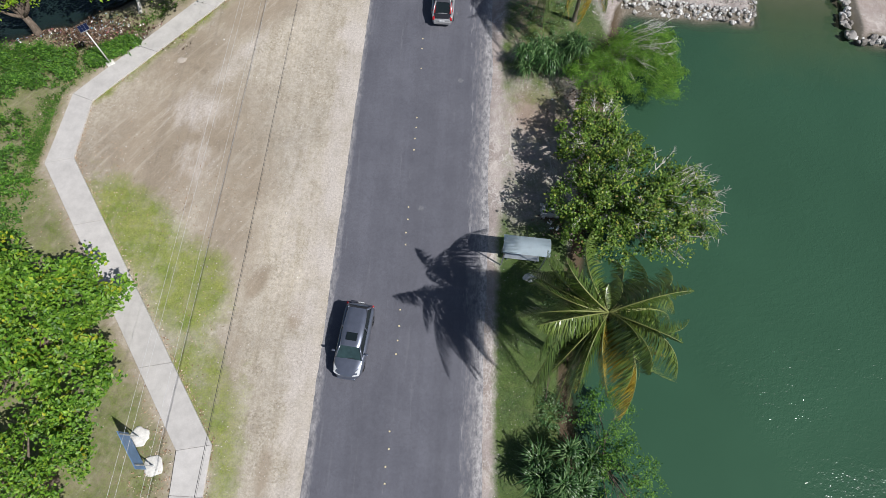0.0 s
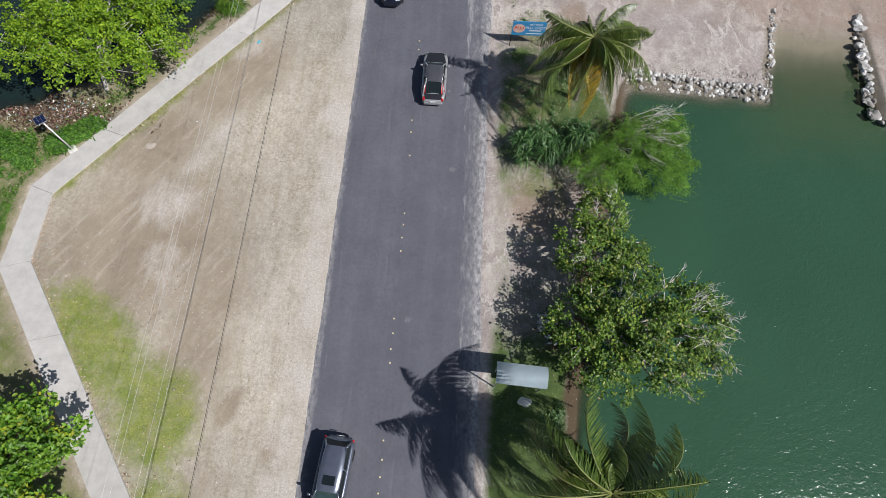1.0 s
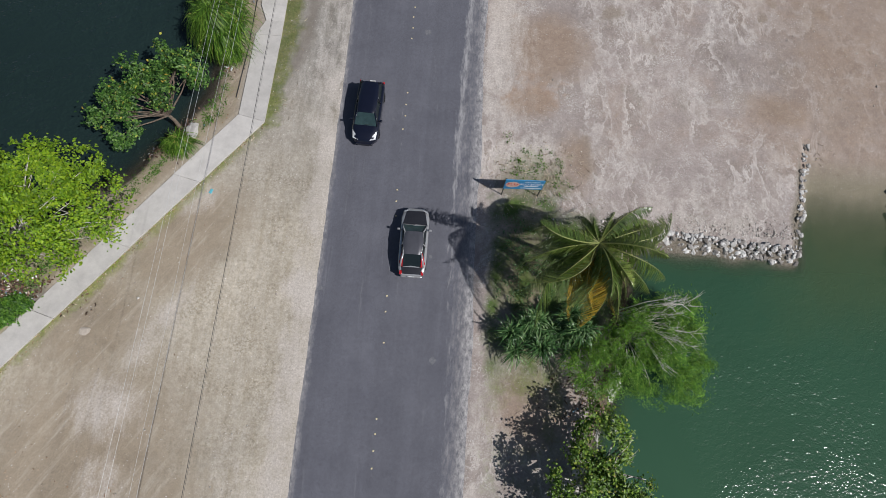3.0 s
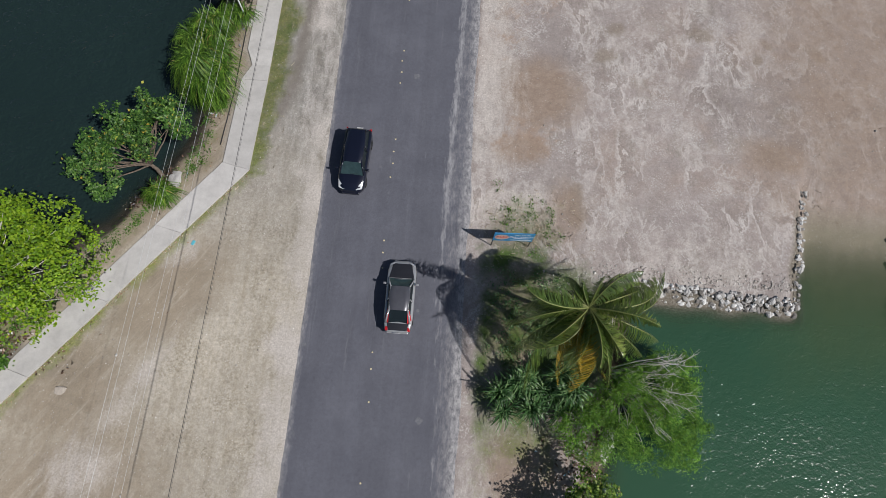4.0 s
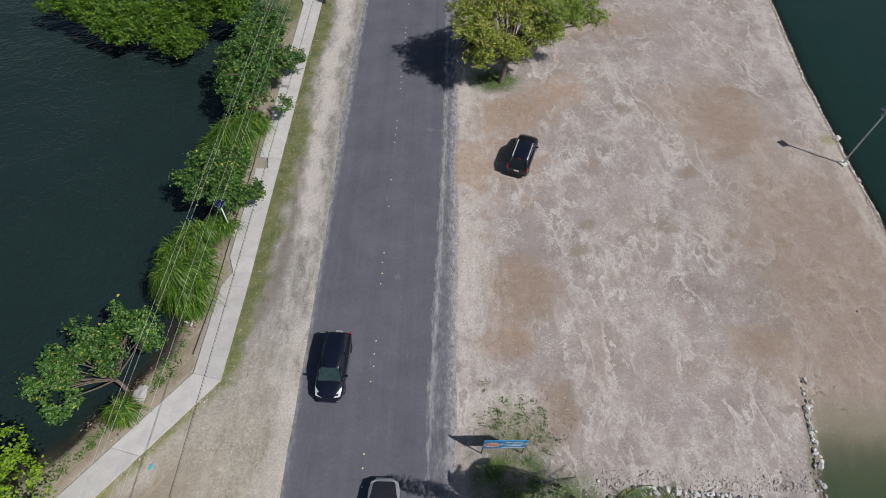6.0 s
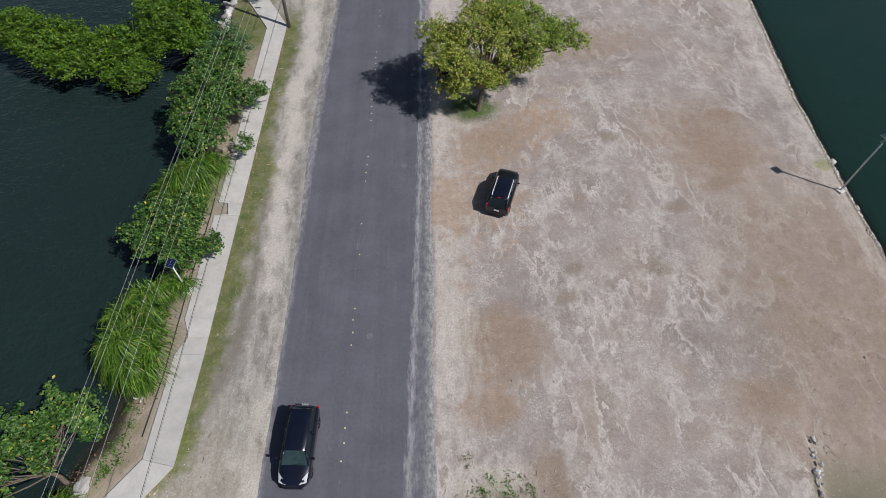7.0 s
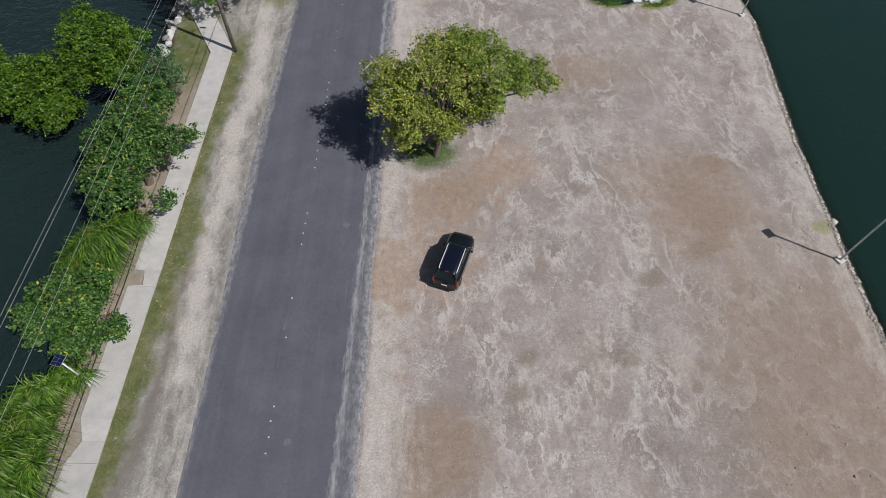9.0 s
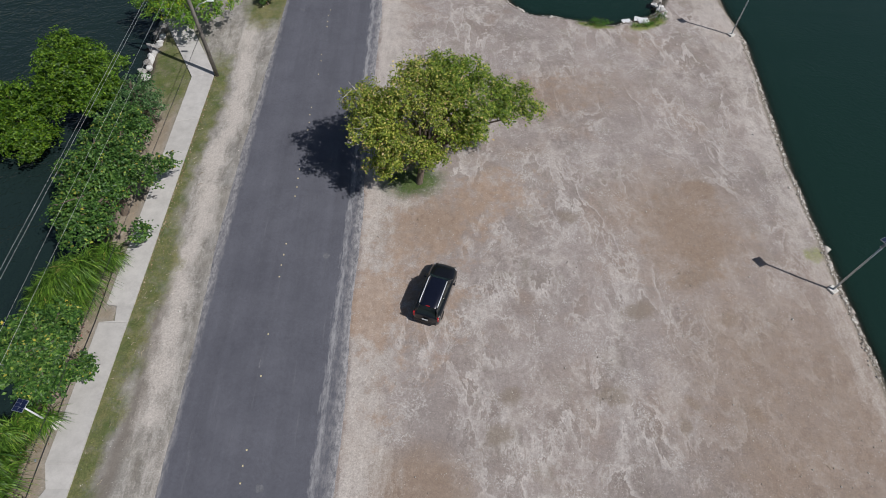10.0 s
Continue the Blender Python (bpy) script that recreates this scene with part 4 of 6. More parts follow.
def tree(name, base, blobs, material, label, clumps=260, per_clump=26, spread=0.42, size=0.22, aspect=0.6, limb_count=16, thick=0.28, fork=1.4, seed=1, category="tree", group="", bark=None, gap=-0.45, domes=0, bare=0, bare_way=(1, 0, 0), fine=1.0):
    r = np.random.default_rng(seed)
    rr = random.Random(seed)
    top = thing(name, base, label, category, group)
    rel = [(b[0] - base[0], b[1] - base[1], b[2] - base[2], *b[3:]) for b in blobs]
    if domes:
        rel = lumpy(rel, domes, r)
        clumps = int(clumps * 1.5)
    p, o, heads = crown_points(rel, int(clumps * 2.3), max(8, int(per_clump * 0.62 * fine)), spread * 0.46, r, gap)
    keep = p[:, 2] > 0.12
    v, f = leaves(p[keep], o[keep], size * 0.82 / math.sqrt(fine), aspect, r)
    cx, cy = sum(b[0] for b in rel) / len(rel), sum(b[1] for b in rel) / len(rel)
    bm = bmesh.new()
    split = Vector((cx * 0.25, cy * 0.25, fork))
    tube(bm, [(0, 0, -0.5), (0.03, 0, 0.1), split * 0.5 + Vector((0.05, 0.04, 0)), split], [thick * 1.5, thick * 1.15, thick, thick * 0.85], 9)
    pick = heads[r.permutation(len(heads))[:limb_count]]
    part("trunk", bm, bark or BARK, top, smooth=True)
    for h in pick:
        part("limb", limb(split, h, thick, rr), bark or BARK, top, smooth=True)
    part_mesh("crown", raw_mesh("crown", v, f), material, top)
    if bare:
        way = np.array(bare_way, dtype=float)
        order = np.argsort(-(heads @ way + r.normal(0, 1.3, len(heads))))
        bm = bmesh.new()
        for h in heads[order[: bare * 3]][::3]:
            a = Vector(h)
            out = (Vector((h[0] - cx, h[1] - cy, 0.6)).normalized() + Vector(r.normal(0, 0.35, 3))).normalized()
            e = a + out * r.uniform(0.5, 1.15)
            tube(bm, [a - out * 0.6, a.lerp(e, 0.5) + Vector(r.normal(0, 0.08, 3)), e], [0.020, 0.013, 0.005], 4)
            for k in range(5):
                q = a.lerp(e, r.uniform(0.0, 0.9))
                tube(bm, [q, q + (out * 0.7 + Vector(r.normal(0, 0.6, 3))).normalized() * r.uniform(0.2, 0.55)], [0.013, 0.004], 4)
        tagged(part("bare_twig", bm, DEADWOOD, top, "bare bleached twigs"), kind="stuff")
    return top


def blades(r, count, spread_xy, reach, height, width, droop, lean=None):
    """Long arching strap leaves out of one stool; arrays."""
    n_seg = 5
    a = r.uniform(0, 2 * math.pi, count)
    if lean is not None:
        a = np.where(r.random(count) < 0.72, r.normal(lean, 0.8, count), a)
    out = reach * r.uniform(0.35, 1.0, count)
    top = height * r.uniform(0.6, 1.15, count)
    rad = np.sqrt(r.random(count))
    a0 = r.uniform(0, 2 * math.pi, count)
    ox, oy = np.cos(a0) * rad * spread_xy[0], np.sin(a0) * rad * spread_xy[1]
    d = np.stack([np.cos(a), np.sin(a), np.zeros(count)], -1)
    s = np.stack([-np.sin(a), np.cos(a), np.zeros(count)], -1)
    verts = []
    for i in range(n_seg + 1):
        t = i / n_seg
        z = top * (1.9 * t - (0.9 + droop) * t * t)
        c = np.stack([ox, oy, np.zeros(count)], -1) + d * (out * t ** 1.15)[:, None] + np.array([0, 0, 1.0]) * z[:, None]
        w = width * (0.5 + 1.6 * t * (1 - t)) * (1 - 0.85 * t ** 3)
        verts += [c - s * w, c + s * w]
    v = np.stack(verts, 1)
    m = v.shape[1]
    k = np.arange(count)[:, None] * m
    f = np.concatenate([k + np.array([[2 * i, 2 * i + 1, 2 * i + 3, 2 * i + 2]]) for i in range(n_seg)], 0)
    return v.reshape(-1, 3), f


def clump_plant(name, at, label, material, count, spread_xy, reach, height, width, droop, seed, category, group="", stools=1, lean=None):
    """A stand of strap-leaved stools."""
    r = np.random.default_rng(seed)
    top = thing(name, at, label, category, group)
    vs, fs, off = [], [], 0
    for s in range(stools):
        a, q = r.uniform(0, 6.28), math.sqrt(r.random()) if stools > 1 else 0.0
        v, f = blades(r, count // stools, (0.25, 0.25), reach, height * r.uniform(0.8, 1.1), width, droop, lean)
        v = v + np.array([math.cos(a) * q * spread_xy[0], math.sin(a) * q * spread_xy[1], r.uniform(0, 0.6) * height * (stools > 1) * (1 - 0.6 * q)])
        vs.append(v)
        fs.append(f + off)
        off += len(v)
    bm = bmesh.new()
    for s in range(5):
        a = s * 1.26
        tube(bm, [(math.cos(a) * spread_xy[0] * 0.3, math.sin(a) * spread_xy[1] * 0.3, -0.5), (math.cos(a) * spread_xy[0] * 0.35, math.sin(a) * spread_xy[1] * 0.35, height * 0.45)], [0.09, 0.06], 6)
    part("stem", bm, BARK, top)
    part_mesh("leaves", raw_mesh("leaves", np.concatenate(vs), np.concatenate(fs)), material, top)
    return top


def frond_mesh(seed, length, rise, droop, hang):
    """A feather palm leaf along +x: a ribbed stalk and two rows of hanging leaflets."""
    r = np.random.default_rng(seed)
    m = 52
    t = np.linspace(0.0, 1.0, m)
    px = length * (t - 0.22 * t ** 3 * droop)
    pz = length * (rise * t - droop * t ** 2.2)
    py = length * 0.30 * r.choice((-1, 1)) * r.uniform(0.3, 1.0) * t ** 2
    rach = np.stack([px, py, pz], -1)
    tang = unit(np.gradient(rach, axis=0))
    verts, faces = [], []
    w = 0.026 * (1 - t) + 0.005
    side = np.array([0, 1.0, 0])
    up = np.cross(tang, side)
    for i in range(m):
        verts += [rach[i] - side * w[i], rach[i] + up[i] * w[i] * 0.8, rach[i] + side * w[i]]
    for i in range(m - 1):
        a = 3 * i
        faces += [(a, a + 1, a + 4, a + 3), (a + 1, a + 2, a + 5, a + 4)]
    for i in range(5, m):
        for sgn in (-1, 1):
            for sub in (0.0, 0.5):
                if r.random() < 0.10:
                    continue
                u = t[i]
                ln = length * 0.205 * (math.sin(math.pi * min(1, 0.12 + 0.9 * u)) ** 0.6) * r.uniform(0.85, 1.1)
                q = rach[i] - tang[i] * sub * length / m
                way = unit(side * sgn * 0.68 + tang[i] * (0.35 + 0.75 * u) + r.normal(0, 0.15, 3) + np.array([0, 0, -1.25 * hang * r.uniform(0.7, 1.3)]))
                mid = q + way * ln * 0.5 + np.array([0, 0, 0.05])
                end = q + way * ln + np.array([0, 0, -0.55 * hang * ln])
                wd = tang[i] * 0.026
                b = len(verts)
                verts += [q - wd * 0.6, q + wd * 0.6, mid + wd, mid - wd, end + wd * 0.15, end - wd * 0.15]
                faces += [(b, b + 1, b + 2, b + 3), (b + 3, b + 2, b + 4, b + 5)]
    me = raw_mesh("frond", verts, faces)
    slots = np.ones(len(faces), dtype=np.int32)
    slots[: 2 * (m - 1)] = 0
    me.polygons.foreach_set("material_index", slots)
    me.materials.append(STALK)
    return me


STALK = plain("palm_stalk", (0.21, 0.23, 0.07), 0.5, 0, 0.2, 3)
PALM_NUT = plain("coconut_husk", (0.16, 0.14, 0.05), 0.6, 0, 0.4, 3)
FRONDS = [frond_mesh(31, 4.4, 0.58, 0.98, 1.1), frond_mesh(32, 4.5, 0.42, 1.05, 1.4), frond_mesh(33, 4.3, 0.22, 1.05, 1.7), frond_mesh(34, 4.1, 0.0, 0.95, 1.9), frond_mesh(35, 3.2, 1.0, 0.6, 0.8), frond_mesh(36, 4.6, 0.5, 1.0, 1.6), frond_mesh(37, 4.3, 0.33, 1.1, 1.2)]
FRONDS_OLD = [m.copy() for m in FRONDS[1:3]]
for m in FRONDS:
    m.materials.append(LEAF_PALM)
for m in FRONDS_OLD:
    m.materials.append(LEAF_PALM_OLD)


def palm(base, crown, scale, seed, label, old_at, short_at=None, total=36):
    r = random.Random(seed)
    top = thing("coconut_palm", base, label, "palm tree", "coconut palms")
    c = Vector(crown) - Vector(base)
    bm = bmesh.new()
    pts = [Vector((c.x * u ** 1.5, c.y * u ** 1.5, -0.5 + (c.z + 0.5) * u)) for u in (0, 0.05, 0.2, 0.4, 0.6, 0.8, 1.0)]
    tube(bm, pts, [0.26, 0.22, 0.16, 0.14, 0.13, 0.12, 0.13], 10)
    part("trunk", bm, PALM_BARK, top, smooth=True)
    bm = bmesh.new()
    for k in range(9):
        a = k * 2.4
        bmesh.ops.create_icosphere(bm, subdivisions=2, radius=0.13, matrix=Matrix.Translation(c + Vector((math.cos(a) * 0.27, math.sin(a) * 0.27, -0.32 + 0.05 * (k % 3)))))
    part("coconuts", bm, PALM_NUT, top, "green and brown coconuts", True)
    for k in range(total):
        turn = k * 137.5 + r.uniform(-26, 26)
        level = k / total
        kind = 4 if level < 0.14 else r.choice((0, 5)) if level < 0.36 else r.choice((1, 5, 6)) if level < 0.66 else 2 if level < 0.88 else 3
        me = FRONDS[kind]
        old = level > 0.3 and any(abs((turn - o + 180) % 360 - 180) < 11 for o in old_at)
        if old:
            me = FRONDS_OLD[k % 2]
        ob = part_mesh("frond", me, None, top, "yellowing frond" if old else "")
        s = scale * r.uniform(0.74, 1.22) * (0.46 if short_at is not None and abs((turn - short_at + 180) % 360 - 180) < 36 else 1.0)
        ob.matrix_basis = Matrix.Translation(c + Vector((0, 0, -0.05 + 0.25 * (1 - level)))) @ pose(0, 0, 0, r.uniform(-42, 42), r.uniform(-9, 9), turn) @ Matrix.Diagonal((s, s, s, 1))
    return top


palm((10.6, -1.6, 0), (10.3, -0.7, 8.1), 1.10, 11, "tall coconut palm with drooping green fronds on the grass verge", (250, 300), 72, 48)
palm((10.4, 0.8, -0.2), (11.0, 0.5, 6.3), 0.78, 13, "shorter coconut palm leaning over the green water", (200, 320), 105)
palm((11.6, 25.4, 0), (10.95, 24.6, 6.9), 1.04, 12, "coconut palm with some yellow fronds beside the blue sign", (222, 250, 278), 100, 48)

# left of the walkway, from south to north
tree("broadleaf_tree", (-20.0, -3.5, 0), [(-20.2, -1.5, 3.1, 4.2, 4.2, 1.6), (-17.9, -0.2, 3.0, 2.9, 2.6, 1.4), (-16.8, -4.5, 3.0, 2.4, 2.8, 1.3), (-22.5, -5.0, 3.3, 3.4, 4.0, 1.6), (-24.5, 0.5, 2.6, 3.0, 3.0, 1.5)],
     LEAF_LIGHT, "spreading green broadleaf tree overhanging the footpath", 760, 26, 0.4, 0.31, seed=41, limb_count=24, domes=8, gap=0.0)
tree("broadleaf_tree", (-18.2, -9.6, 0), [(-17.2, -7.9, 2.6, 2.7, 2.4, 1.5), (-20.8, -11, 2.8, 3.2, 3.0, 1.5), (-17.0, -12.5, 2.2, 2.0, 2.2, 1.2)],
     LEAF_LIGHT, "dense green shoreside tree with yellowing leaves", 400, 26, 0.38, 0.25, seed=42, domes=8, gap=-0.05)
tree("lime_green_tree", (-22.0, 23.6, -0.2), [(-19.6, 24.6, 4.3, 3.4, 3.5, 1.9), (-17.4, 25.6, 3.8, 2.3, 2.8, 1.5), (-22.0, 23.4, 4.8, 2.8, 2.6, 1.9), (-19.5, 27.6, 3.9, 2.8, 2.2, 1.4), (-24.4, 24.0, 4.2, 2.2, 2.0, 1.4), (-24.4, 26.3, 4.3, 2.4, 2.2, 1.5), (-21.8, 26.8, 4.4, 2.4, 2.0, 1.5)],
     LEAF_LIME, "bright lime-green tree leaning over the dark water", 800, 30, 0.4, 0.24, seed=43, limb_count=54, gap=-0.22, thick=0.14, bark=DEADWOOD)
tree("overhanging_tree", (-29.0, 21.0, -0.2), [(-28.6, 23.2, 3.0, 2.0, 2.0, 1.2), (-31.5, 21.5, 3.2, 2.4, 2.2, 1.4)], LEAF_LIME, "yellow-green tree over the littered shore", 160, 28, 0.38, 0.2, seed=44)
tree("sea_grape_bush", (-15.0, 33.2, -0.1), [(-16.6, 34.4, 2.2, 2.4, 2.0, 1.1), (-14.6, 36.2, 2.4, 2.2, 1.6, 1.0), (-18.6, 33.0, 1.6, 1.9, 1.4, 0.9), (-13.4, 35.6, 2.2, 1.1, 1.3, 0.9), (-17.6, 31.6, 1.1, 1.3, 1.2, 0.8)],
     LEAF_MID, "open shoreside bush with bare grey branches over the water", 230, 30, 0.34, 0.25, seed=45, limb_count=34, thick=0.12, gap=-0.15, domes=4, fork=0.9, category="bush")
tree("sea_grape_bush", (-12.3, 49.0, -0.1), [(-12.8, 49.4, 2.1, 2.3, 2.2, 1.4), (-14.4, 48.5, 1.8, 1.7, 1.9, 1.2), (-11.5, 47.4, 1.8, 1.5, 1.5, 1.0), (-11.9, 51.0, 1.9, 1.4, 1.3, 1.0), (-10.0, 48.2, 1.5, 0.9, 0.9, 0.6)],
     LEAF_MID, "rounded green bush at the edge of the footpath", 250, 30, 0.34, 0.25, seed=46, category="bush", domes=6)
tree("sea_grape_bush", (-12.2, 61.0, -0.1), [(-12.8, 59.0, 2.4, 2.6, 2.6, 1.6), (-13.0, 63.0, 2.9, 2.8, 2.9, 1.8), (-11.2, 62.2, 2.6, 1.9, 2.3, 1.3), (-14.0, 61.6, 2.2, 2.0, 2.5, 1.5), (-9.7, 58.0, 1.6, 0.9, 0.9, 0.6), (-12.7, 66.8, 2.7, 2.5, 2.3, 1.6), (-9.4, 64.0, 2.0, 0.9, 0.9, 0.6)],
     LEAF_MID, "large green shoreside bush spreading over the footpath", 520, 30, 0.36, 0.26, seed=47, category="bush", limb_count=24, domes=6)
tree("blue_green_bush", (-12.8, 70.4, -0.1), [(-13.0, 70.0, 2.2, 1.9, 2.2, 1.3), (-13.8, 72.4, 1.8, 1.5, 1.5, 1.1)], LEAF_STRAP, "blue-green leafy bush by the grass bank", 150, 26, 0.34, 0.2, seed=48, category="bush")
for k, (bx, by, bl, sd) in enumerate((
        (-18.5, 74.0, [(-18.0, 72.6, 2.8, 3.4, 3.4, 2.1), (-16.6, 70.8, 2.2, 2.0, 2.2, 1.5), (-20.2, 75.6, 2.6, 2.7, 2.1, 1.7), (-19.6, 70.2, 2.0, 2.0, 1.7, 1.4)], 51),
        (-23.6, 71.4, [(-23.4, 69.6, 1.6, 3.2, 3.0, 1.6), (-21.2, 67.0, 1.1, 2.4, 2.0, 1.1), (-26.0, 68.6, 1.3, 2.6, 2.4, 1.3)], 52),
        (-29.5, 70.4, [(-29.0, 70.4, 1.8, 3.4, 2.8, 1.6), (-32.5, 72, 1.8, 3.0, 2.6, 1.6)], 53))):
    tree("mangrove_tree", (bx, by, -1.4), bl, LEAF_MANGROVE, "dense rounded mangrove standing in the dark water", 560, 30, 0.36, 0.26, seed=sd, category="tree", group="mangroves", limb_count=20, fork=1.2, domes=9)
tree("broadleaf_tree", (-15.4, 85.6, 0), [(-13.6, 82.6, 3.2, 2.2, 2.0, 1.3), (-11.2, 82.2, 3.0, 2.1, 2.0, 1.2), (-9.4, 84.0, 3.2, 1.8, 2.0, 1.2), (-12.4, 85.6, 3.6, 3.2, 2.6, 1.5), (-15.8, 84.0, 3.0, 1.8, 2.0, 1.3)],
     LEAF_LIGHT, "light green tree shading the bend of the footpath", 340, 28, 0.38, 0.24, seed=54)
tree("clipped_shrub", (-6.3, 87.9, 0), [(-6.3, 87.9, 0.8, 0.75, 0.75, 0.75)], LEAF_MID, "small rounded green shrub on the grass", 60, 26, 0.2, 0.15, seed=55, limb_count=6, thick=0.08, fork=0.3, category="shrub")

for at, cnt, sp, reach, h, sd in (((-13.0, 40.6, 0), 1500, (1.4, 1.4), 1.7, 2.7, 61), ((-13.2, 43.4, 0), 1500, (1.4, 1.6), 1.7, 2.7, 62), ((-13.1, 54.3, 0), 1700, (1.6, 1.6), 1.9, 3.0, 63),
                                  ((-14.6, 31.8, -0.1), 360, (0.5, 0.5), 1.1, 1.2, 64), ((-11.8, 45.4, 0), 420, (0.7, 0.6), 1.2, 1.5, 65), ((-11.9, 57.0, 0), 420, (0.7, 0.5), 1.2, 1.3, 66), ((-12.2, 38.9, 0), 200, (0.4, 0.4), 0.9, 0.8, 67)):
    clump_plant("reed_clump", at, "tall arching bright-green reed clump at the water's edge", LEAF_REED, int(cnt * 1.6), sp, reach * 1.15, h * 1.1, 0.030, 1.0, sd, "reeds", "reed clumps", 15 if cnt > 500 else 4, lean=-1.9)
for at, cnt, sp, sd in (((8.6, 20.4, 0), 520, (1.6, 1.4), 71), ((11.0, 21.0, 0), 520, (1.4, 1.1), 72), ((9.5, -8.0, 0), 760, (1.9, 1.9), 73), ((-22.0, -13.0, 0), 300, (1.2, 1.0), 74)):
    clump_plant("pandanus", at, "pandanus thicket with stiff dark blue-green strap leaves", LEAF_STRAP, int(cnt * 1.5), sp, 1.3, 2.5, 0.04, 0.8, sd, "pandanus", "pandanus thickets", 10)

# right bank
tree("shore_tree", (11.6, 8.0, 0), [(13.6, 8.4, 3.8, 2.8, 3.0, 1.9), (15.6, 6.6, 3.8, 2.6, 2.5, 1.7), (12.0, 5.6, 3.2, 2.2, 1.8, 1.5), (16.9, 8.4, 3.2, 2.1, 2.3, 1.4), (10.8, 8.2, 3.2, 1.9, 2.0, 1.3)],
     LEAF_SCRUB, "dense scrubby shore tree with yellowish new leaves", 700, 28, 0.36, 0.23, seed=81, limb_count=52, thick=0.26, bark=DEADWOOD, gap=-0.3, bare=80, bare_way=(1.0, -0.2, 0))
tree("shore_tree", (11.6, 13.2, 0), [(11.4, 12.6, 2.8, 1.9, 2.0, 1.4), (12.4, 15.2, 2.5, 1.5, 1.7, 1.2), (13.2, 12.2, 2.6, 1.6, 1.7, 1.2)],
     LEAF_SCRUB, "scrubby shore tree leaning over the green water", 320, 28, 0.34, 0.22, seed=82, limb_count=30, gap=-0.3, bark=DEADWOOD, bare=14)
tree("shore_bush", (11.8, -6.6, -0.2), [(12.0, -4.6, 1.3, 1.5, 1.5, 1.0), (12.9, -7.6, 1.2, 1.9, 1.9, 1.1), (12.6, -11, 1.2, 2.0, 1.8, 1.1)], LEAF_VINE, "low green bush on the water's edge", 220, 26, 0.3, 0.15, seed=83, category="bush", thick=0.1, fork=0.4)
tree("casuarina", (13.6, 21.4, -0.1), [(15.6, 20.2, 1.7, 2.8, 2.7, 1.0), (17.0, 19.4, 1.4, 1.9, 2.6, 0.9), (12.8, 19.0, 1.5, 2.1, 1.9, 0.9), (17.3, 22.2, 1.5, 1.5, 1.4, 0.7)],
     LEAF_FINE, "feathery bright-green tree leaning low over the lagoon", 430, 70, 0.44, 0.23, 0.15, seed=84, limb_count=44, thick=0.08, gap=-0.55, fork=0.9, bark=DEADWOOD)
rb = random.Random(5)
dead = thing("dead_branches", (13.9, 22.3, 0), "bleached bare branches spread over the feathery tree", "dead branches")
for k in range(15):
    a = Vector((0.1 + rb.uniform(0, 0.6), rb.uniform(-0.3, 0.3), 0.6))
    e = Vector((3.6 + rb.uniform(-1.8, 1.0), -0.6 + rb.uniform(-3.0, 1.8), 2.75 + rb.uniform(-0.3, 0.3)))
    m1, m2 = a.lerp(e, 0.4) + Vector((0, rb.uniform(-0.2, 0.2), 0.35)), a.lerp(e, 0.75) + Vector((0, rb.uniform(-0.3, 0.3), 0.15))
    bm = tube(bmesh.new(), [a, m1, m2, e], [0.045, 0.030, 0.018, 0.006], 5)
    for j in range(7):
        s = m1.lerp(m2, rb.uniform(0.5, 1.0)).lerp(e, rb.uniform(0.0, 0.9))
        tube(bm, [s, s + Vector((rb.uniform(0.1, 0.8), rb.uniform(-0.6, 0.6), rb.uniform(0, 0.2)))], [0.013, 0.004], 4)
    part("branch", bm, DEADWOOD, dead)
olive = tree("roadside_tree", (9.4, 64.3, 0), [(6.5, 65.5, 5.4, 2.7, 2.9, 2.0), (9.6, 66.9, 6.3, 3.1, 3.4, 2.0), (7.6, 63.4, 4.8, 2.5, 1.9, 1.7), (13.0, 66.8, 5.8, 2.9, 2.9, 1.8), (16.0, 67.1, 5.5, 2.2, 2.1, 1.4), (11.8, 69.1, 6.3, 2.6, 1.9, 1.5), (12.6, 64.6, 4.8, 2.1, 1.6, 1.2), (10.0, 63.3, 3.9, 1.7, 1.3, 1.1), (7.2, 62.6, 3.6, 1.6, 1.3, 1.1)],
     LEAF_OLIVE, "wide olive-green tree with dry yellow leaves beside the road", 900, 26, 0.38, 0.22, gap=-0.8, seed=91, limb_count=54, thick=0.24, fork=2.2, domes=5, bare=12, bare_way=(-1, -0.3, 0))

# its far side is greener
for ob in olive.children:
    if ob.name.startswith("crown"):
        me = ob.data
        me.materials.append(LEAF_OLIVE_GREEN)
        k = len(me.vertices) // 4
        co = np.empty(k * 12, dtype=np.float32)
        me.vertices.foreach_get("co", co)
        cx = co.reshape(k, 4, 3).mean(1)
        green_side = (cx[:, 0] + 0.5 * cx[:, 1] + np.random.default_rng(6).normal(0, 1.3, k) > 3.4).astype(np.int32)
        me.polygons.foreach_set("material_index", np.concatenate([green_side, green_side]))

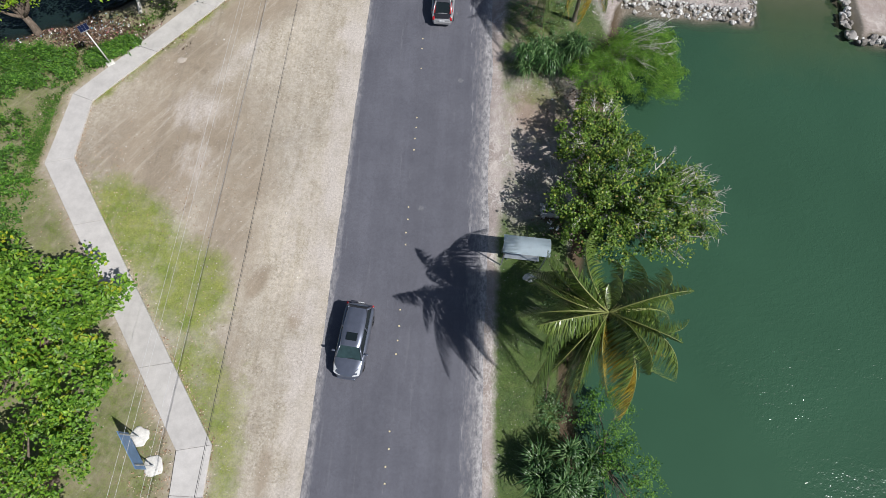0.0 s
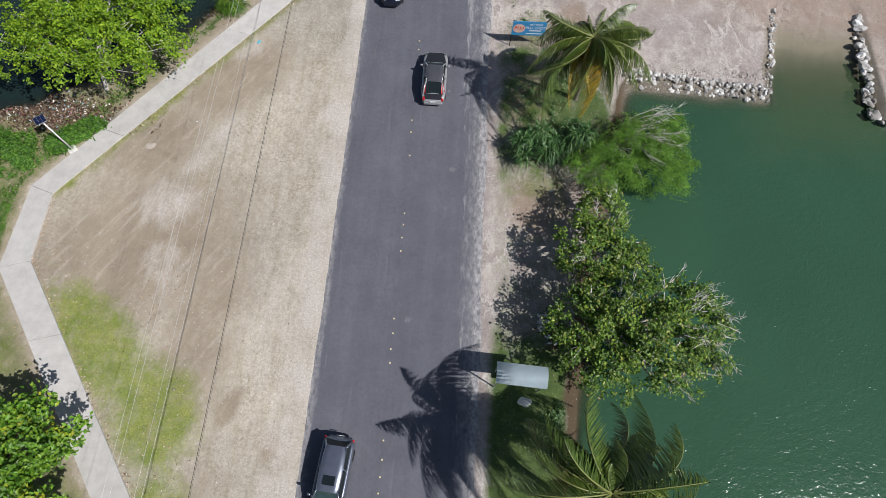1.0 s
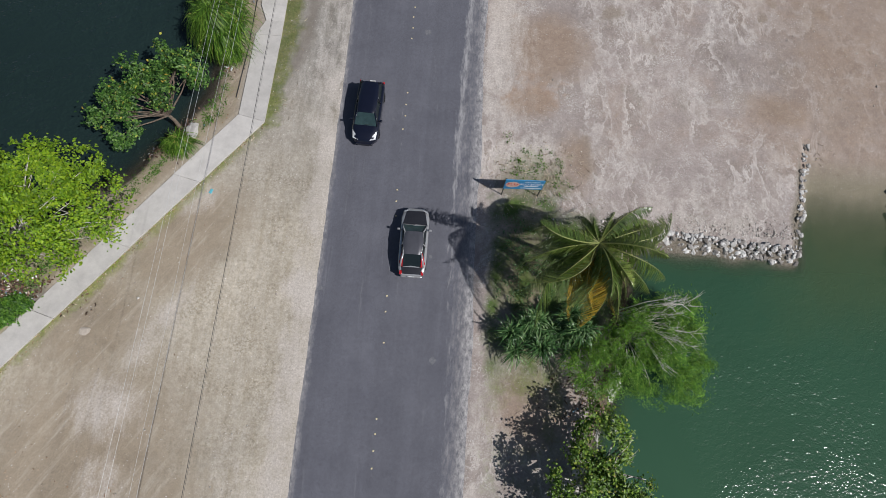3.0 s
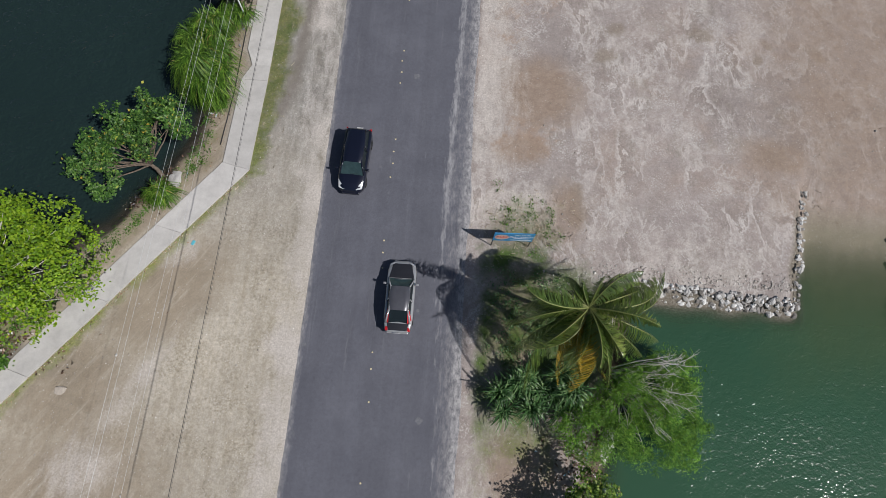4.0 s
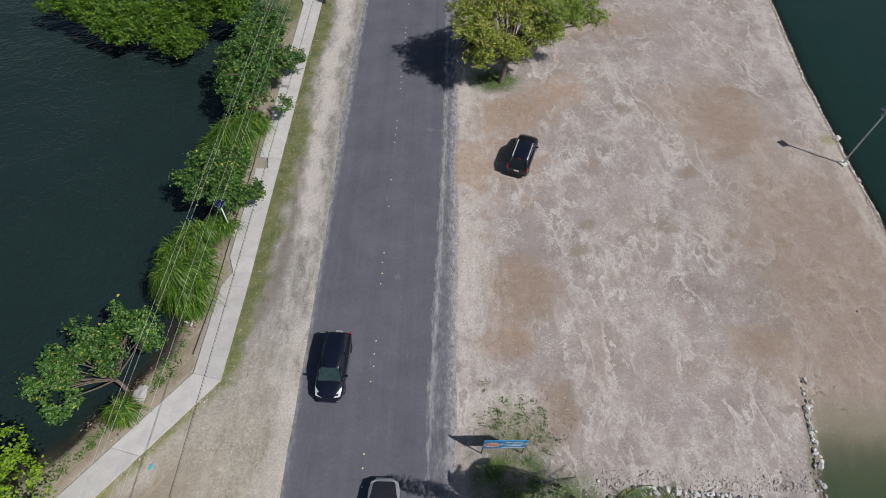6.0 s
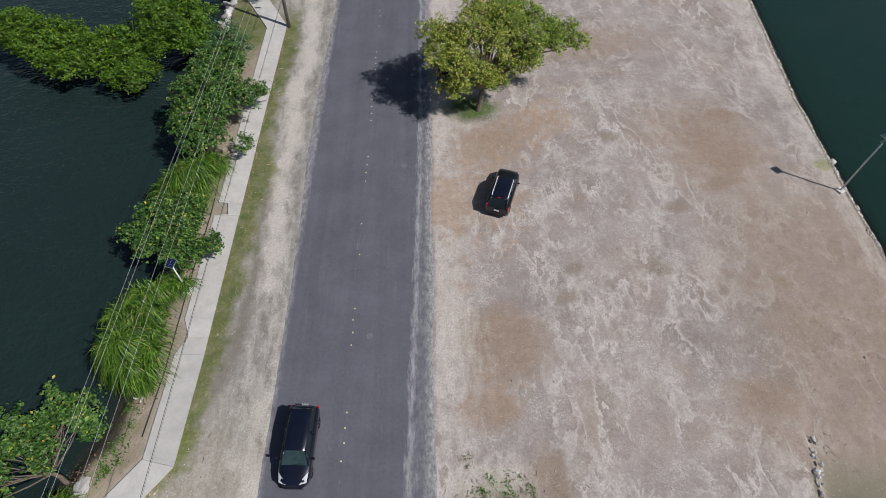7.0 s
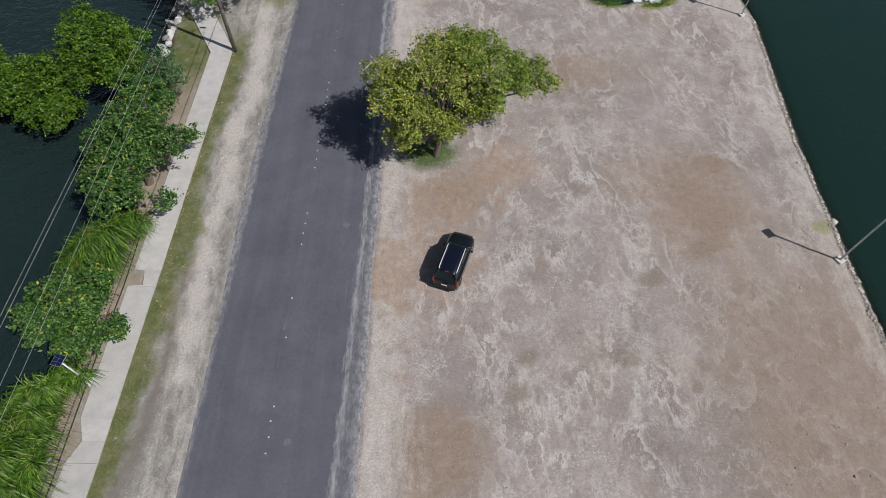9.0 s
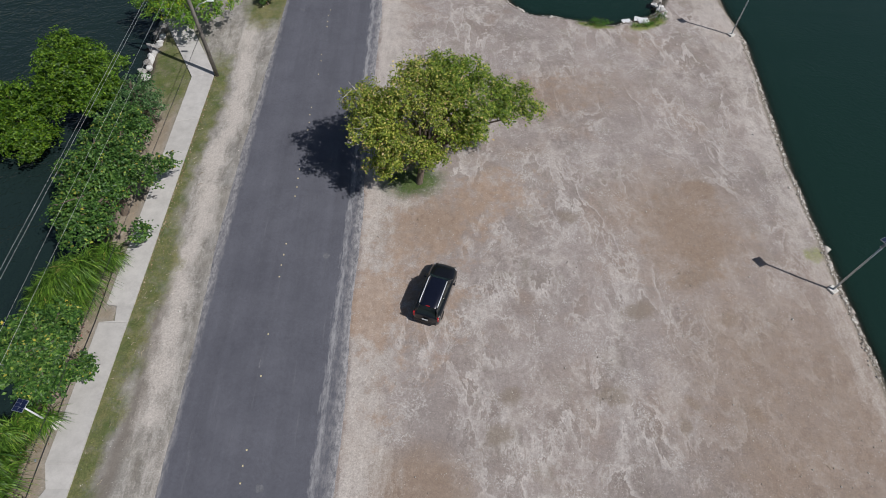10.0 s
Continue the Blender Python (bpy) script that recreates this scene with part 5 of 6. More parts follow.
# low creepers over the bank
for at, blobs, sd in (((-27, 18.0, 0), [(-27.5, 17.8, 0.3, 2.4, 1.8, 0.9), (-25.7, 17.7, 0.2, 1.0, 1.0, 0.6), (-30.5, 17.0, 0.4, 2.6, 2.4, 1.0)], 95), ((-28, 9.4, 0), [(-28.3, 10.0, 0.4, 2.4, 3.4, 1.0), (-26.9, 6.0, 0.4, 2.2, 2.8, 0.9), (-31, 8, 0.5, 2.6, 4.0, 1.0), (-26.0, 2.4, 0.4, 2.4, 2.2, 0.9)], 96),
                      ((-22.6, 20.0, 0), [(-22.9, 19.6, 0.1, 0.9, 0.5, 0.4), (-22.0, 20.5, 0.1, 0.8, 0.35, 0.3), (-23.8, 18.9, 0.15, 0.7, 0.6, 0.4)], 97)):
    tree("creeper_bed", at, blobs, LEAF_VINE, "low bed of bright-green creeper on the bank", 620, 28, 0.34, 0.2, seed=sd, limb_count=8, thick=0.05, fork=0.2, category="creeper")
# dark vines under the palms; their dark leaves also stand in for crown shadow
for at, blobs, sd in (((8.4, 25.2, 0), [(7.9, 26.6, 0.0, 1.5, 1.8, 0.22), (9.4, 25.0, 0.0, 1.6, 2.2, 0.28), (7.6, 23.4, 0.0, 1.2, 1.4, 0.2), (10.4, 27.4, 0.0, 1.2, 1.2, 0.3)], 100), ((8.8, -3.8, 0), [(9.3, -4.6, 0.0, 0.9, 1.2, 0.3), (9.6, 2.6, 0.0, 0.8, 1.4, 0.3)], 101)):
    tree("creeper_bed", at, blobs, LEAF_STRAP, "dark trailing creeper on shaded soil under the palm", 230, 22, 0.3, 0.15, seed=sd, limb_count=5, thick=0.03, fork=0.1, category="creeper")
for at, blobs, sd in (((26.6, 85.5, 0), [(26.6, 85.5, 0.1, 1.6, 0.5, 0.3)], 98), ((32.2, 85.8, 0), [(31.6, 85.4, 0.1, 1.5, 0.5, 0.3), (33.4, 86.6, 0.1, 0.8, 0.9, 0.3)], 99)):
    tree("creeper_bed", at, blobs, LEAF_VINE, "low dark-green creeper at the edge of the bay", 60, 24, 0.25, 0.13, seed=sd, limb_count=4, thick=0.03, fork=0.1, category="creeper")


# ---- cars ----
def loft(stations, name, material, parent, label=""):
    """Body shell from stations of (y, half width, belly, shoulder, top, crown width)."""
    bm = bmesh.new()
    rings = []
    for y, w, z0, z1, z2, wt in stations:
        pts = [(-w * 0.86, z0), (-w, z0 + 0.14), (-w, z1 - 0.10), (-w * 0.975, z1), (-wt, z2 - 0.02), (-wt * 0.55, z2), (0, z2 + 0.012), (wt * 0.55, z2), (wt, z2 - 0.02), (w * 0.975, z1), (w, z1 - 0.10), (w, z0 + 0.14), (w * 0.86, z0)]
        rings.append([bm.verts.new((px, y, pz)) for px, pz in pts])
    for a, b in zip(rings, rings[1:]):
        for k in range(len(a)):
            j = (k + 1) % len(a)
            bm.faces.new((a[k], a[j], b[j], b[k]))
    bm.faces.new(rings[0])
    bm.faces.new(rings[-1][::-1])
    bmesh.ops.recalc_face_normals(bm, faces=bm.faces)
    return part(name, bm, material, parent, label, True)


def quad_sheet(corners, lift=0.0, bulge=0.0, n=6):
    """A gently bulged glass or panel between four corners."""
    a, b, c, d = (Vector(p) for p in corners)
    nrm = (b - a).cross(d - a).normalized()
    bm = bmesh.new()
    g = [[bm.verts.new(a.lerp(b, u / n).lerp(d.lerp(c, u / n), v / n) + nrm * (lift + bulge * (1 - (2 * u / n - 1) ** 2) * (1 - 0.5 * (2 * v / n - 1) ** 2))) for u in range(n + 1)] for v in range(n + 1)]
    for v in range(n):
        for u in range(n):
            bm.faces.new((g[v][u], g[v][u + 1], g[v + 1][u + 1], g[v + 1][u]))
    return bm


def wheel_on(parent, x, y, r, w):
    bm = bmesh.new()
    sgn = 1 if x > 0 else -1
    prof = [(r * 0.62, -w / 2), (r * 0.94, -w / 2), (r, -w * 0.36), (r, w * 0.36), (r * 0.94, w / 2), (r * 0.62, w / 2)]
    rings = [[bm.verts.new((px * 0 + q, rad * math.cos(a), rad * math.sin(a))) for a in (2 * math.pi * k / 20 for k in range(20))] for rad, q in prof for px in (0,)]
    for a, b in zip(rings, rings[1:]):
        for k in range(20):
            bm.faces.new((a[k], a[(k + 1) % 20], b[(k + 1) % 20], b[k]))
    bmesh.ops.recalc_face_normals(bm, faces=bm.faces)
    ob = part("wheel", bm, RUBBER, parent, "", True)
    ob.location = (x, y, r)
    bm = bmesh.new()
    for k in range(5):
        m = Matrix.Rotation(k * 2 * math.pi / 5, 4, "X")
        box(bm, sgn * w * 0.30, sgn * w * 0.42, -0.035, 0.035, 0.03, r * 0.6, 0.0, m)
    bmesh.ops.create_cone(bm, cap_ends=True, segments=16, radius1=r * 0.62, radius2=r * 0.62, depth=w * 0.3, matrix=Matrix.Translation((sgn * w * 0.12, 0, 0)) @ Matrix.Rotation(math.pi / 2, 4, "Y"))
    part("rim", bm, RIM, ob)
    return ob


def car(label, at, turn, kind, body_paint, roof_paint, hood_paint, group="cars", sunroof=False):
    """A passenger car, nose along +y. kind: 'hatch', 'suv' or 'minivan'."""
    top = thing("car", at, label, "car", group, turn)
    L, W, H, hood_z, belt, nose, ws_base, ws_top, rear_top, rear_base, tail = {
        "suv": (4.55, 0.91, 1.68, 1.02, 1.05, 2.27, 0.98, 0.42, -1.72, -2.12, -2.27),
        "hatch": (4.42, 0.87, 1.46, 0.90, 0.93, 2.21, 1.02, 0.38, -0.98, -1.72, -2.21),
        "minivan": (4.5, 0.88, 1.62, 0.98, 1.02, 2.25, 1.20, 0.52, -1.70, -2.08, -2.25)}[kind]
    st = [(nose, W * 0.60, 0.34, 0.52, 0.60, W * 0.45), (nose - 0.07, W * 0.76, 0.26, 0.64, 0.70, W * 0.60), (nose - 0.28, W * 0.93, 0.22, 0.74, hood_z - 0.11, W * 0.70), (nose - 0.65, W, 0.22, 0.80, hood_z - 0.04, W * 0.78),
          (ws_base + 0.1, W, 0.22, 0.88, hood_z, W * 0.84), (ws_base - 0.4, W, 0.22, belt - 0.06, belt, W * 0.88), (0, W, 0.22, belt - 0.05, belt, W * 0.88), (rear_base + 0.35, W * 0.99, 0.22, belt - 0.03, belt, W * 0.86),
          (rear_base - 0.02, W * 0.96, 0.24, belt - 0.04, belt, W * 0.80), (tail + 0.10, W * 0.90, 0.28, 0.86, belt - 0.10, W * 0.74), (tail, W * 0.80, 0.36, 0.62, 0.80, W * 0.62)]
    if kind != "suv":
        round_off = {0: 0.62, 1: 0.84, 2: 0.955, 8: 0.98, 9: 0.93, 10: 0.84}
        st = [(y, w * round_off.get(i, 1.0), a, b, c, d * round_off.get(i, 1.0)) for i, (y, w, a, b, c, d) in enumerate(st)]
    loft(st, "body", body_paint, top)
    bw, tw, zb, zt = W * 0.875, W * 0.70, belt - 0.005, H - 0.05
    # roof skin
    bm = bmesh.new()
    rows = [(ws_top + 0.05, tw * 0.90, zt - 0.03), (ws_top - 0.15, tw, zt + 0.01), ((ws_top + rear_top) / 2, tw * 1.03, zt + 0.05), (rear_top + 0.2, tw * 0.97, zt + 0.01), (rear_top - 0.05, tw * 0.88, zt - 0.035)]
    rings = []
    for y, w, z in rows:
        rings.append([bm.verts.new((w * u, y, z + 0.035 * (1 - u * u) - (0.05 if abs(u) == 1 else 0))) for u in (-1, -0.94, -0.5, 0, 0.5, 0.94, 1)])
    for a, b in zip(rings, rings[1:]):
        for k in range(6):
            bm.faces.new((a[k], b[k], b[k + 1], a[k + 1]))
    bmesh.ops.recalc_face_normals(bm, faces=bm.faces)
    part("roof", bm, roof_paint, top, "", True)
    # bonnet skin
    if hood_paint is not body_paint:
        y0, y1 = ws_base + 0.02, nose - 0.24
        part("bonnet", quad_sheet([(-W * 0.87, y0, hood_z + 0.004), (W * 0.87, y0, hood_z + 0.004), (W * 0.66, y1, hood_z - 0.10), (-W * 0.66, y1, hood_z - 0.10)], 0.010, 0.04), hood_paint, top)
    # glass
    A = lambda s: (s * bw, ws_base, zb)
    B = lambda s: (s * tw * 0.93, ws_top + 0.03, zt - 0.02)
    C = lambda s: (s * tw * 0.9, rear_top - 0.03, zt - 0.02)
    E_ = lambda s: (s * bw * 0.93, rear_base, zb)
    part("windscreen", quad_sheet([A(-1), A(1), B(1), B(-1)], 0, 0.06), GLASS_PALE, top, "clear windscreen", True)
    part("rear_window", quad_sheet([E_(1), E_(-1), C(-1), C(1)], 0, 0.05), GLASS, top, "dark rear window", True)
    for s in (-1, 1):
        cs = [A(s), E_(s), C(s), B(s)] if s > 0 else [E_(s), A(s), B(s), C(s)]
        part("side_window", quad_sheet(cs, 0, 0.02), GLASS, top, "", True)
        bm = bmesh.new()
        for p, q, w in ((A(s), B(s), 0.045), (E_(s), C(s), 0.06), ((s * bw, (ws_base + rear_base) / 2 - 0.05, zb), (s * tw * 1.0, (ws_top + rear_top) / 2 - 0.05, zt - 0.01), 0.035), (B(s), C(s), 0.035)):
            mid = Vector(p).lerp(Vector(q), 0.5) + Vector((s * 0.02, 0, 0.01))
            tube(bm, [p, mid, q], w, 6)
        part("pillars", bm, body_paint, top, "", True)
        bm = bmesh.new()
        box(bm, s * (W + 0.02) if s > 0 else s * (W + 0.19), s * (W + 0.19) if s > 0 else s * (W + 0.02), ws_base - 0.42, ws_base - 0.30, belt + 0.02, belt + 0.15, 0.025)
        tube(bm, [(s * (W - 0.06), ws_base - 0.36, belt), (s * (W + 0.06), ws_base - 0.36, belt + 0.06)], 0.025, 6)
        part("mirror", bm, body_paint, top, "", True)
        lamp = 0.3 if kind == "minivan" else 0.0
        part("headlight", quad_sheet([(s * W * 0.40, nose - 0.13, 0.72), (s * W * 0.84, nose - 0.24, 0.74), (s * W * 0.90, nose - 0.46 - lamp, 0.86 + lamp * 0.25), (s * W * 0.60, nose - 0.30 - lamp * 0.4, 0.85 + lamp * 0.1)][::-s], 0.03, 0.03, 4), LAMP_CLEAR, top, "clear headlight")
        if kind == "hatch":
            tl = [(s * W * 0.62, rear_base - 0.02, zb + 0.02), (s * W * 0.90, rear_base + 0.25, zb), (s * tw * 0.99, rear_top + 0.05, zt - 0.04), (s * tw * 0.86, rear_top - 0.1, zt - 0.05)]
            part("tail_light", quad_sheet(tl[::s], 0.03, 0.015, 4), LAMP_RED, top, "tall red tail light along the rear pillar")
            part("tail_light", boxed(min(s * W * 0.66, s * W * 0.85), max(s * W * 0.66, s * W * 0.85), tail + 0.05, tail + 0.30, 0.68, 0.87, 0.03), LAMP_RED, top, "red tail light")
        else:
            part("tail_light", boxed(min(s * W * 0.83, s * W * 0.95), max(s * W * 0.83, s * W * 0.95), tail + 0.06, tail + 0.19, 0.78, belt + (0.13 if kind == "suv" else -0.03), 0.02), LAMP_RED, top, "upright red tail light")
        if kind == "suv":
            bm = bmesh.new()
            zr = H - 0.005
            tube(bm, [(s * tw * 0.93, ws_top - 0.02, zr - 0.05), (s * tw * 0.96, ws_top - 0.15, zr + 0.02), (s * tw * 0.96, rear_top + 0.2, zr + 0.02), (s * tw * 0.93, rear_top + 0.06, zr - 0.05)], 0.036, 8)
            part("roof_rail", bm, CHROME, top, "bright metal roof rail", True)
        for y in (nose - 0.88, tail + 0.86):
            wheel_on(top, s * (W - 0.11), y, 0.335, 0.22)
    bumper = TRIM_BLACK if kind == "suv" else body_paint
    part("rear_bumper", boxed(-W * (0.82 if kind == "suv" else 0.74), W * (0.82 if kind == "suv" else 0.74), tail - 0.05, tail + 0.16, 0.38, 0.62, 0.05), bumper, top)
    part("front_bumper", boxed(-W * (0.74 if kind == "suv" else 0.62), W * (0.74 if kind == "suv" else 0.62), nose - 0.16, nose + 0.04, 0.30, 0.56, 0.05), bumper, top)
    part("number_plate", boxed(-0.20, 0.20, tail - 0.075, tail - 0.055, 0.70 if kind != "suv" else 0.78, 0.82 if kind != "suv" else 0.92), PLASTIC_WHITE, top, "plain pale number plate")
    if kind == "hatch":
        part("boot_lid", quad_sheet([(W * 0.74, rear_base + 0.0, belt + 0.004), (-W * 0.74, rear_base + 0.0, belt + 0.004), (-W * 0.62, tail + 0.08, belt - 0.10), (W * 0.62, tail + 0.08, belt - 0.10)], 0.016, 0.02), hood_paint, top)
    part("wiper", tube(bmesh.new(), [(-W * 0.45, ws_base - 0.05, zb + 0.06), (0.05, ws_base - 0.02, zb + 0.065)], 0.012, 5), TRIM_BLACK, top)
    if sunroof:
        part("sunroof", boxed(-0.32, 0.32, ws_top - 0.75, ws_top - 0.28, zt + 0.085, zt + 0.10, 0.006), GLASS, top)
    if kind == "suv":
        part("brake_light", boxed(-0.13, 0.13, rear_top - 0.05, rear_top + 0.0, zt - 0.0, zt + 0.03), LAMP_RED, top)
    return top


car("silver hatchback with dark grey roof and bonnet on the road", (1.3, 26.0, 0.03), 0, "hatch", PAINT_SILVER, PAINT_DARKGREY, PAINT_CHARCOAL)
car("black sport utility car with bright roof rails on the gravel lot", (10.75, 54.1, 0.0), -18.3, "suv", PAINT_BLACK, PAINT_NAVY, PAINT_BLACK)
car("dark blue minivan with a clear windscreen on the road", (-2.4, 34.8, 0.03), 178, "minivan", PAINT_NAVY, PAINT_NAVY, PAINT_NAVY)
car("grey estate car with dark sunroof on the road", (-2.63, -1.05, 0.03), 174.5, "minivan", PAINT_GREY, PAINT_GREY, PAINT_GREY, sunroof=True)
car("dark blue car parked under the roadside tree", (6.6, 69.4, 0.0), 8, "hatch", PAINT_BLUE, PAINT_BLUE, PAINT_BLUE)


# ---- lamps, poles, wires ----
def solar_lamp(at, height, turn, label, panel=0.55, steel=WHITE_POLE, r=0.055):
    top = thing("solar_lamp", at, label, "street lamp", "solar lamps", turn)
    part("base_block", boxed(-0.28, 0.28, -0.28, 0.28, -0.25, 0.12, 0.03), PAD, top, "white concrete footing")
    part("pole", tube(bmesh.new(), [(0, 0, 0.1), (0, 0, height - 0.05)], [r, r * 0.8], 10), steel, top, "", True)
    m = Matrix.Translation((0, 0, height)) @ Matrix.Rotation(radians(12), 4, "X")
    bm = boxed(-panel * 0.6, panel * 0.6, -panel * 0.5, panel * 0.5, -0.02, 0.02, 0.006, m=m)
    pan = part("solar_panel", bm, METAL, top, "tilted dark solar panel")
    bm = bmesh.new()
    for i in range(3):
        for j in range(2):
            box(bm, -panel * 0.57 + i * panel * 0.385, -panel * 0.57 + i * panel * 0.385 + panel * 0.37, -panel * 0.47 + j * panel * 0.475, -panel * 0.47 + j * panel * 0.475 + panel * 0.46, 0.02, 0.026, 0.0, m)
    part("cells", bm, SOLAR, pan)
    part("lamp_head", boxed(-0.09, 0.09, 0.05, 0.42, height - 0.28, height - 0.21, 0.02), steel, top)
    return top


solar_lamp((-22.86, 18.6, 0), 3.5, 40, "white solar street lamp beside the footpath")
solar_lamp((-11.35, 45.4, 0), 3.3, 80, "white solar street lamp beside the reed clumps")
solar_lamp((38.24, 54.8, 0), 5.7, 118, "tall grey solar lamp post on the lot's edge", 0.62, METAL, 0.075)
solar_lamp((39.93, 84.05, 0), 5.7, 118, "tall grey solar lamp post near the bay", 0.62, METAL, 0.075)

pole = thing("utility_pole", (-8.95, 76.7, 0), "tall weathered wooden utility pole beside the footpath", "utility pole")
part("shaft", tube(bmesh.new(), [(0, 0, -0.5), (0, 0, 6), (0, 0, 13.0)], [0.18, 0.155, 0.12], 12), POLE_WOOD, pole, "", True)
part("crossarm", boxed(-0.35, 1.75, -0.06, 0.06, 12.35, 12.49, 0.01), POLE_WOOD, pole)
bm = bmesh.new()
for x, z in ((0.55, 12.55), (0.95, 12.55), (1.35, 12.5)):
    bmesh.ops.create_cone(bm, cap_ends=True, segments=10, radius1=0.06, radius2=0.04, depth=0.16, matrix=Matrix.Translation((x, 0, z)))
part("insulator", bm, TRIM_BLACK, pole)
bm = tube(bmesh.new(), [(0.1, 0, 6.3), (0.6, 0.25, 6.75), (1.3, 0.5, 6.9)], 0.035, 8)
arm = part("lamp_arm", bm, METAL, pole, "pale steel bracket", True)
part("lamp_head", boxed(1.2, 1.75, 0.38, 0.62, 6.86, 6.98, 0.03), WHITE_POLE, arm)


def wire(name, label, x_at, z, material, r, low=0.25):
    bm = bmesh.new()
    pts = []
    for k in range(41):
        y = -70 + (76.7 + 70) * k / 40
        u = (y - 3.35) / 73.35
        pts.append((x_at(y), y, z - low * (1 - u * u) + low * 0.6))
    tube(bm, pts, r, 5)
    tagged(part(name, bm, material, None, "", True), label, "overhead wire", "overhead wires")


wire("power_line", "pale overhead power line along the road", lambda y: -8.58 + 0.014 * y, 12.5, WIRE_PALE, 0.0055)
wire("power_line", "pale overhead power line along the road", lambda y: -8.32 + 0.013 * y, 12.5, WIRE_PALE, 0.0055)
wire("power_line", "pale overhead power line along the road", lambda y: -7.95 + 0.010 * y, 11.5, WIRE_PALE, 0.005)
wire("power_line", "thin pale overhead line along the road", lambda y: -8.14 + 0.011 * y, 10.5, WIRE_PALE, 0.0055)
wire("telephone_cable", "low black overhead cable above the verge", lambda y: -7.93 + 0.007 * y, 6.5, WIRE_DARK, 0.013)
wire("telephone_cable", "low black overhead cable above the verge", lambda y: -7.85 + 0.007 * y, 6.55, WIRE_DARK, 0.006)


tagged(part("water_pipe", tube(bmesh.new(), [(-11.55, 35.6, -0.01), (-11.35, 39.5, 0.0), (-11.4, 47, 0.01), (-11.3, 52, 0.0), (-11.5, 58, 0.0)], 0.035, 8), WIRE_DARK, None, "", True), "thin dark pipe lying in the dirt along the footpath", "pipe")


# ---- signs and shelter ----
def letters(parent, words, size, at, material, name="lettering"):
    cu = bpy.data.curves.new(name, "FONT")
    cu.body, cu.size, cu.extrude, cu.align_x, cu.align_y = words, size, 0.004, "CENTER", "CENTER"
    tmp = bpy.data.objects.new("tmp", cu)
    me = bpy.data.meshes.new_from_object(tmp)
    bpy.data.objects.remove(tmp)
    me.materials.clear()
    ob = part_mesh(name, me, material, parent)
    ob.matrix_basis = Matrix.Translation(at) @ pose(0, 0, 0, 90, 0, 0)
    return ob


sign = thing("health_sign", (7.9, 29.85, 0), "blue flu-shot notice board on two thin posts", "sign", turn=2)
panel_ob = part("panel", boxed(-1.22, 1.22, -0.02, 0.02, 1.15, 2.5, 0.008), SIGN_BLUE, sign)
for s in (-1, 1):
    part("post", tube(bmesh.new(), [(s * 1.18, 0.05, -0.4), (s * 1.18, 0.05, 2.55)], 0.035, 8), TRIM_BLACK, sign)
bm = bmesh.new()
bmesh.ops.create_circle(bm, cap_ends=True, segments=22, radius=1, matrix=Matrix.Translation((-0.72, -0.026, 1.83)) @ pose(0, 0, 0, 90) @ Matrix.Diagonal((0.44, 0.42, 1, 1)))
part("emblem", bm, SIGN_PEACH, panel_ob, "peach and white splash")
letters(panel_ob, "FLU", 0.42, (-0.72, -0.034, 1.88), SIGN_RED)
letters(panel_ob, "GET YOUR", 0.20, (0.48, -0.03, 2.24), SIGN_WHITE)
letters(panel_ob, "FLU SHOT", 0.33, (0.48, -0.03, 1.91), SIGN_WHITE)
bm = boxed(0.05, 0.9, -0.03, -0.024, 1.60, 1.69)
box(bm, -0.15, 1.15, -0.03, -0.024, 1.32, 1.40)
part("small_print", bm, SIGN_WHITE, panel_ob, "plain pale lines")

board = thing("notice_board", (-13.6, -7.85, 0), "faded blue notice board on two posts in white concrete", "sign", turn=-51)
part("panel", boxed(-1.15, 1.15, -0.02, 0.02, 1.0, 2.2, 0.008), SIGN_GREYBLUE, board)
for s in (-1, 1):
    p = part("post", tube(bmesh.new(), [(s * 0.95, 0.05, -0.3), (s * 0.95, 0.05, 2.15)], 0.04, 8), METAL, board)
    bm = bmesh.new()
    bmesh.ops.create_icosphere(bm, subdivisions=3, radius=0.55)
    for v in bm.verts:
        v.co *= 1 + 0.3 * noise.noise(v.co * 3 + Vector((s * 5, 0, 0)))
        v.co.z *= 0.14
    q = part("footing", bm, PAD, board, "rough white concrete footing", True)
    q.location = (s * 0.95, 0.05, 0.0)

shelter = thing("shelter", (7.4, 4.9, 0), "small open shelter with a pale curved sheet roof", "shelter", turn=-3.5)
bm = bmesh.new()
rings = []
for k in range(13):
    u = k / 12
    rings.append([bm.verts.new((-1.42, -0.60 + 1.2 * u, 2.50 + 0.24 * math.sin(math.pi * u))), bm.verts.new((1.42, -0.60 + 1.2 * u, 2.55 + 0.24 * math.sin(math.pi * u)))])
for a, b in zip(rings, rings[1:]):
    bm.faces.new((a[0], a[1], b[1], b[0]))
bmesh.ops.solidify(bm, geom=list(bm.faces), thickness=0.02)
part("roof", bm, ROOF_SHEET, shelter, "pale blue-white curved sheet roof")
for sx in (-1.25, 1.25):
    for sy in (-0.45, 0.45):
        part("post", tube(bmesh.new(), [(sx, sy, -0.3), (sx, sy, 2.6)], 0.045, 8), METAL, shelter)
part("bench", boxed(-1.1, 1.1, -0.1, 0.3, 0.42, 0.47, 0.01), METAL, shelter)
for sx in (-0.9, 0.9):
    part("bench_leg", boxed(sx - 0.03, sx + 0.03, -0.05, 0.25, -0.1, 0.42), METAL, shelter)


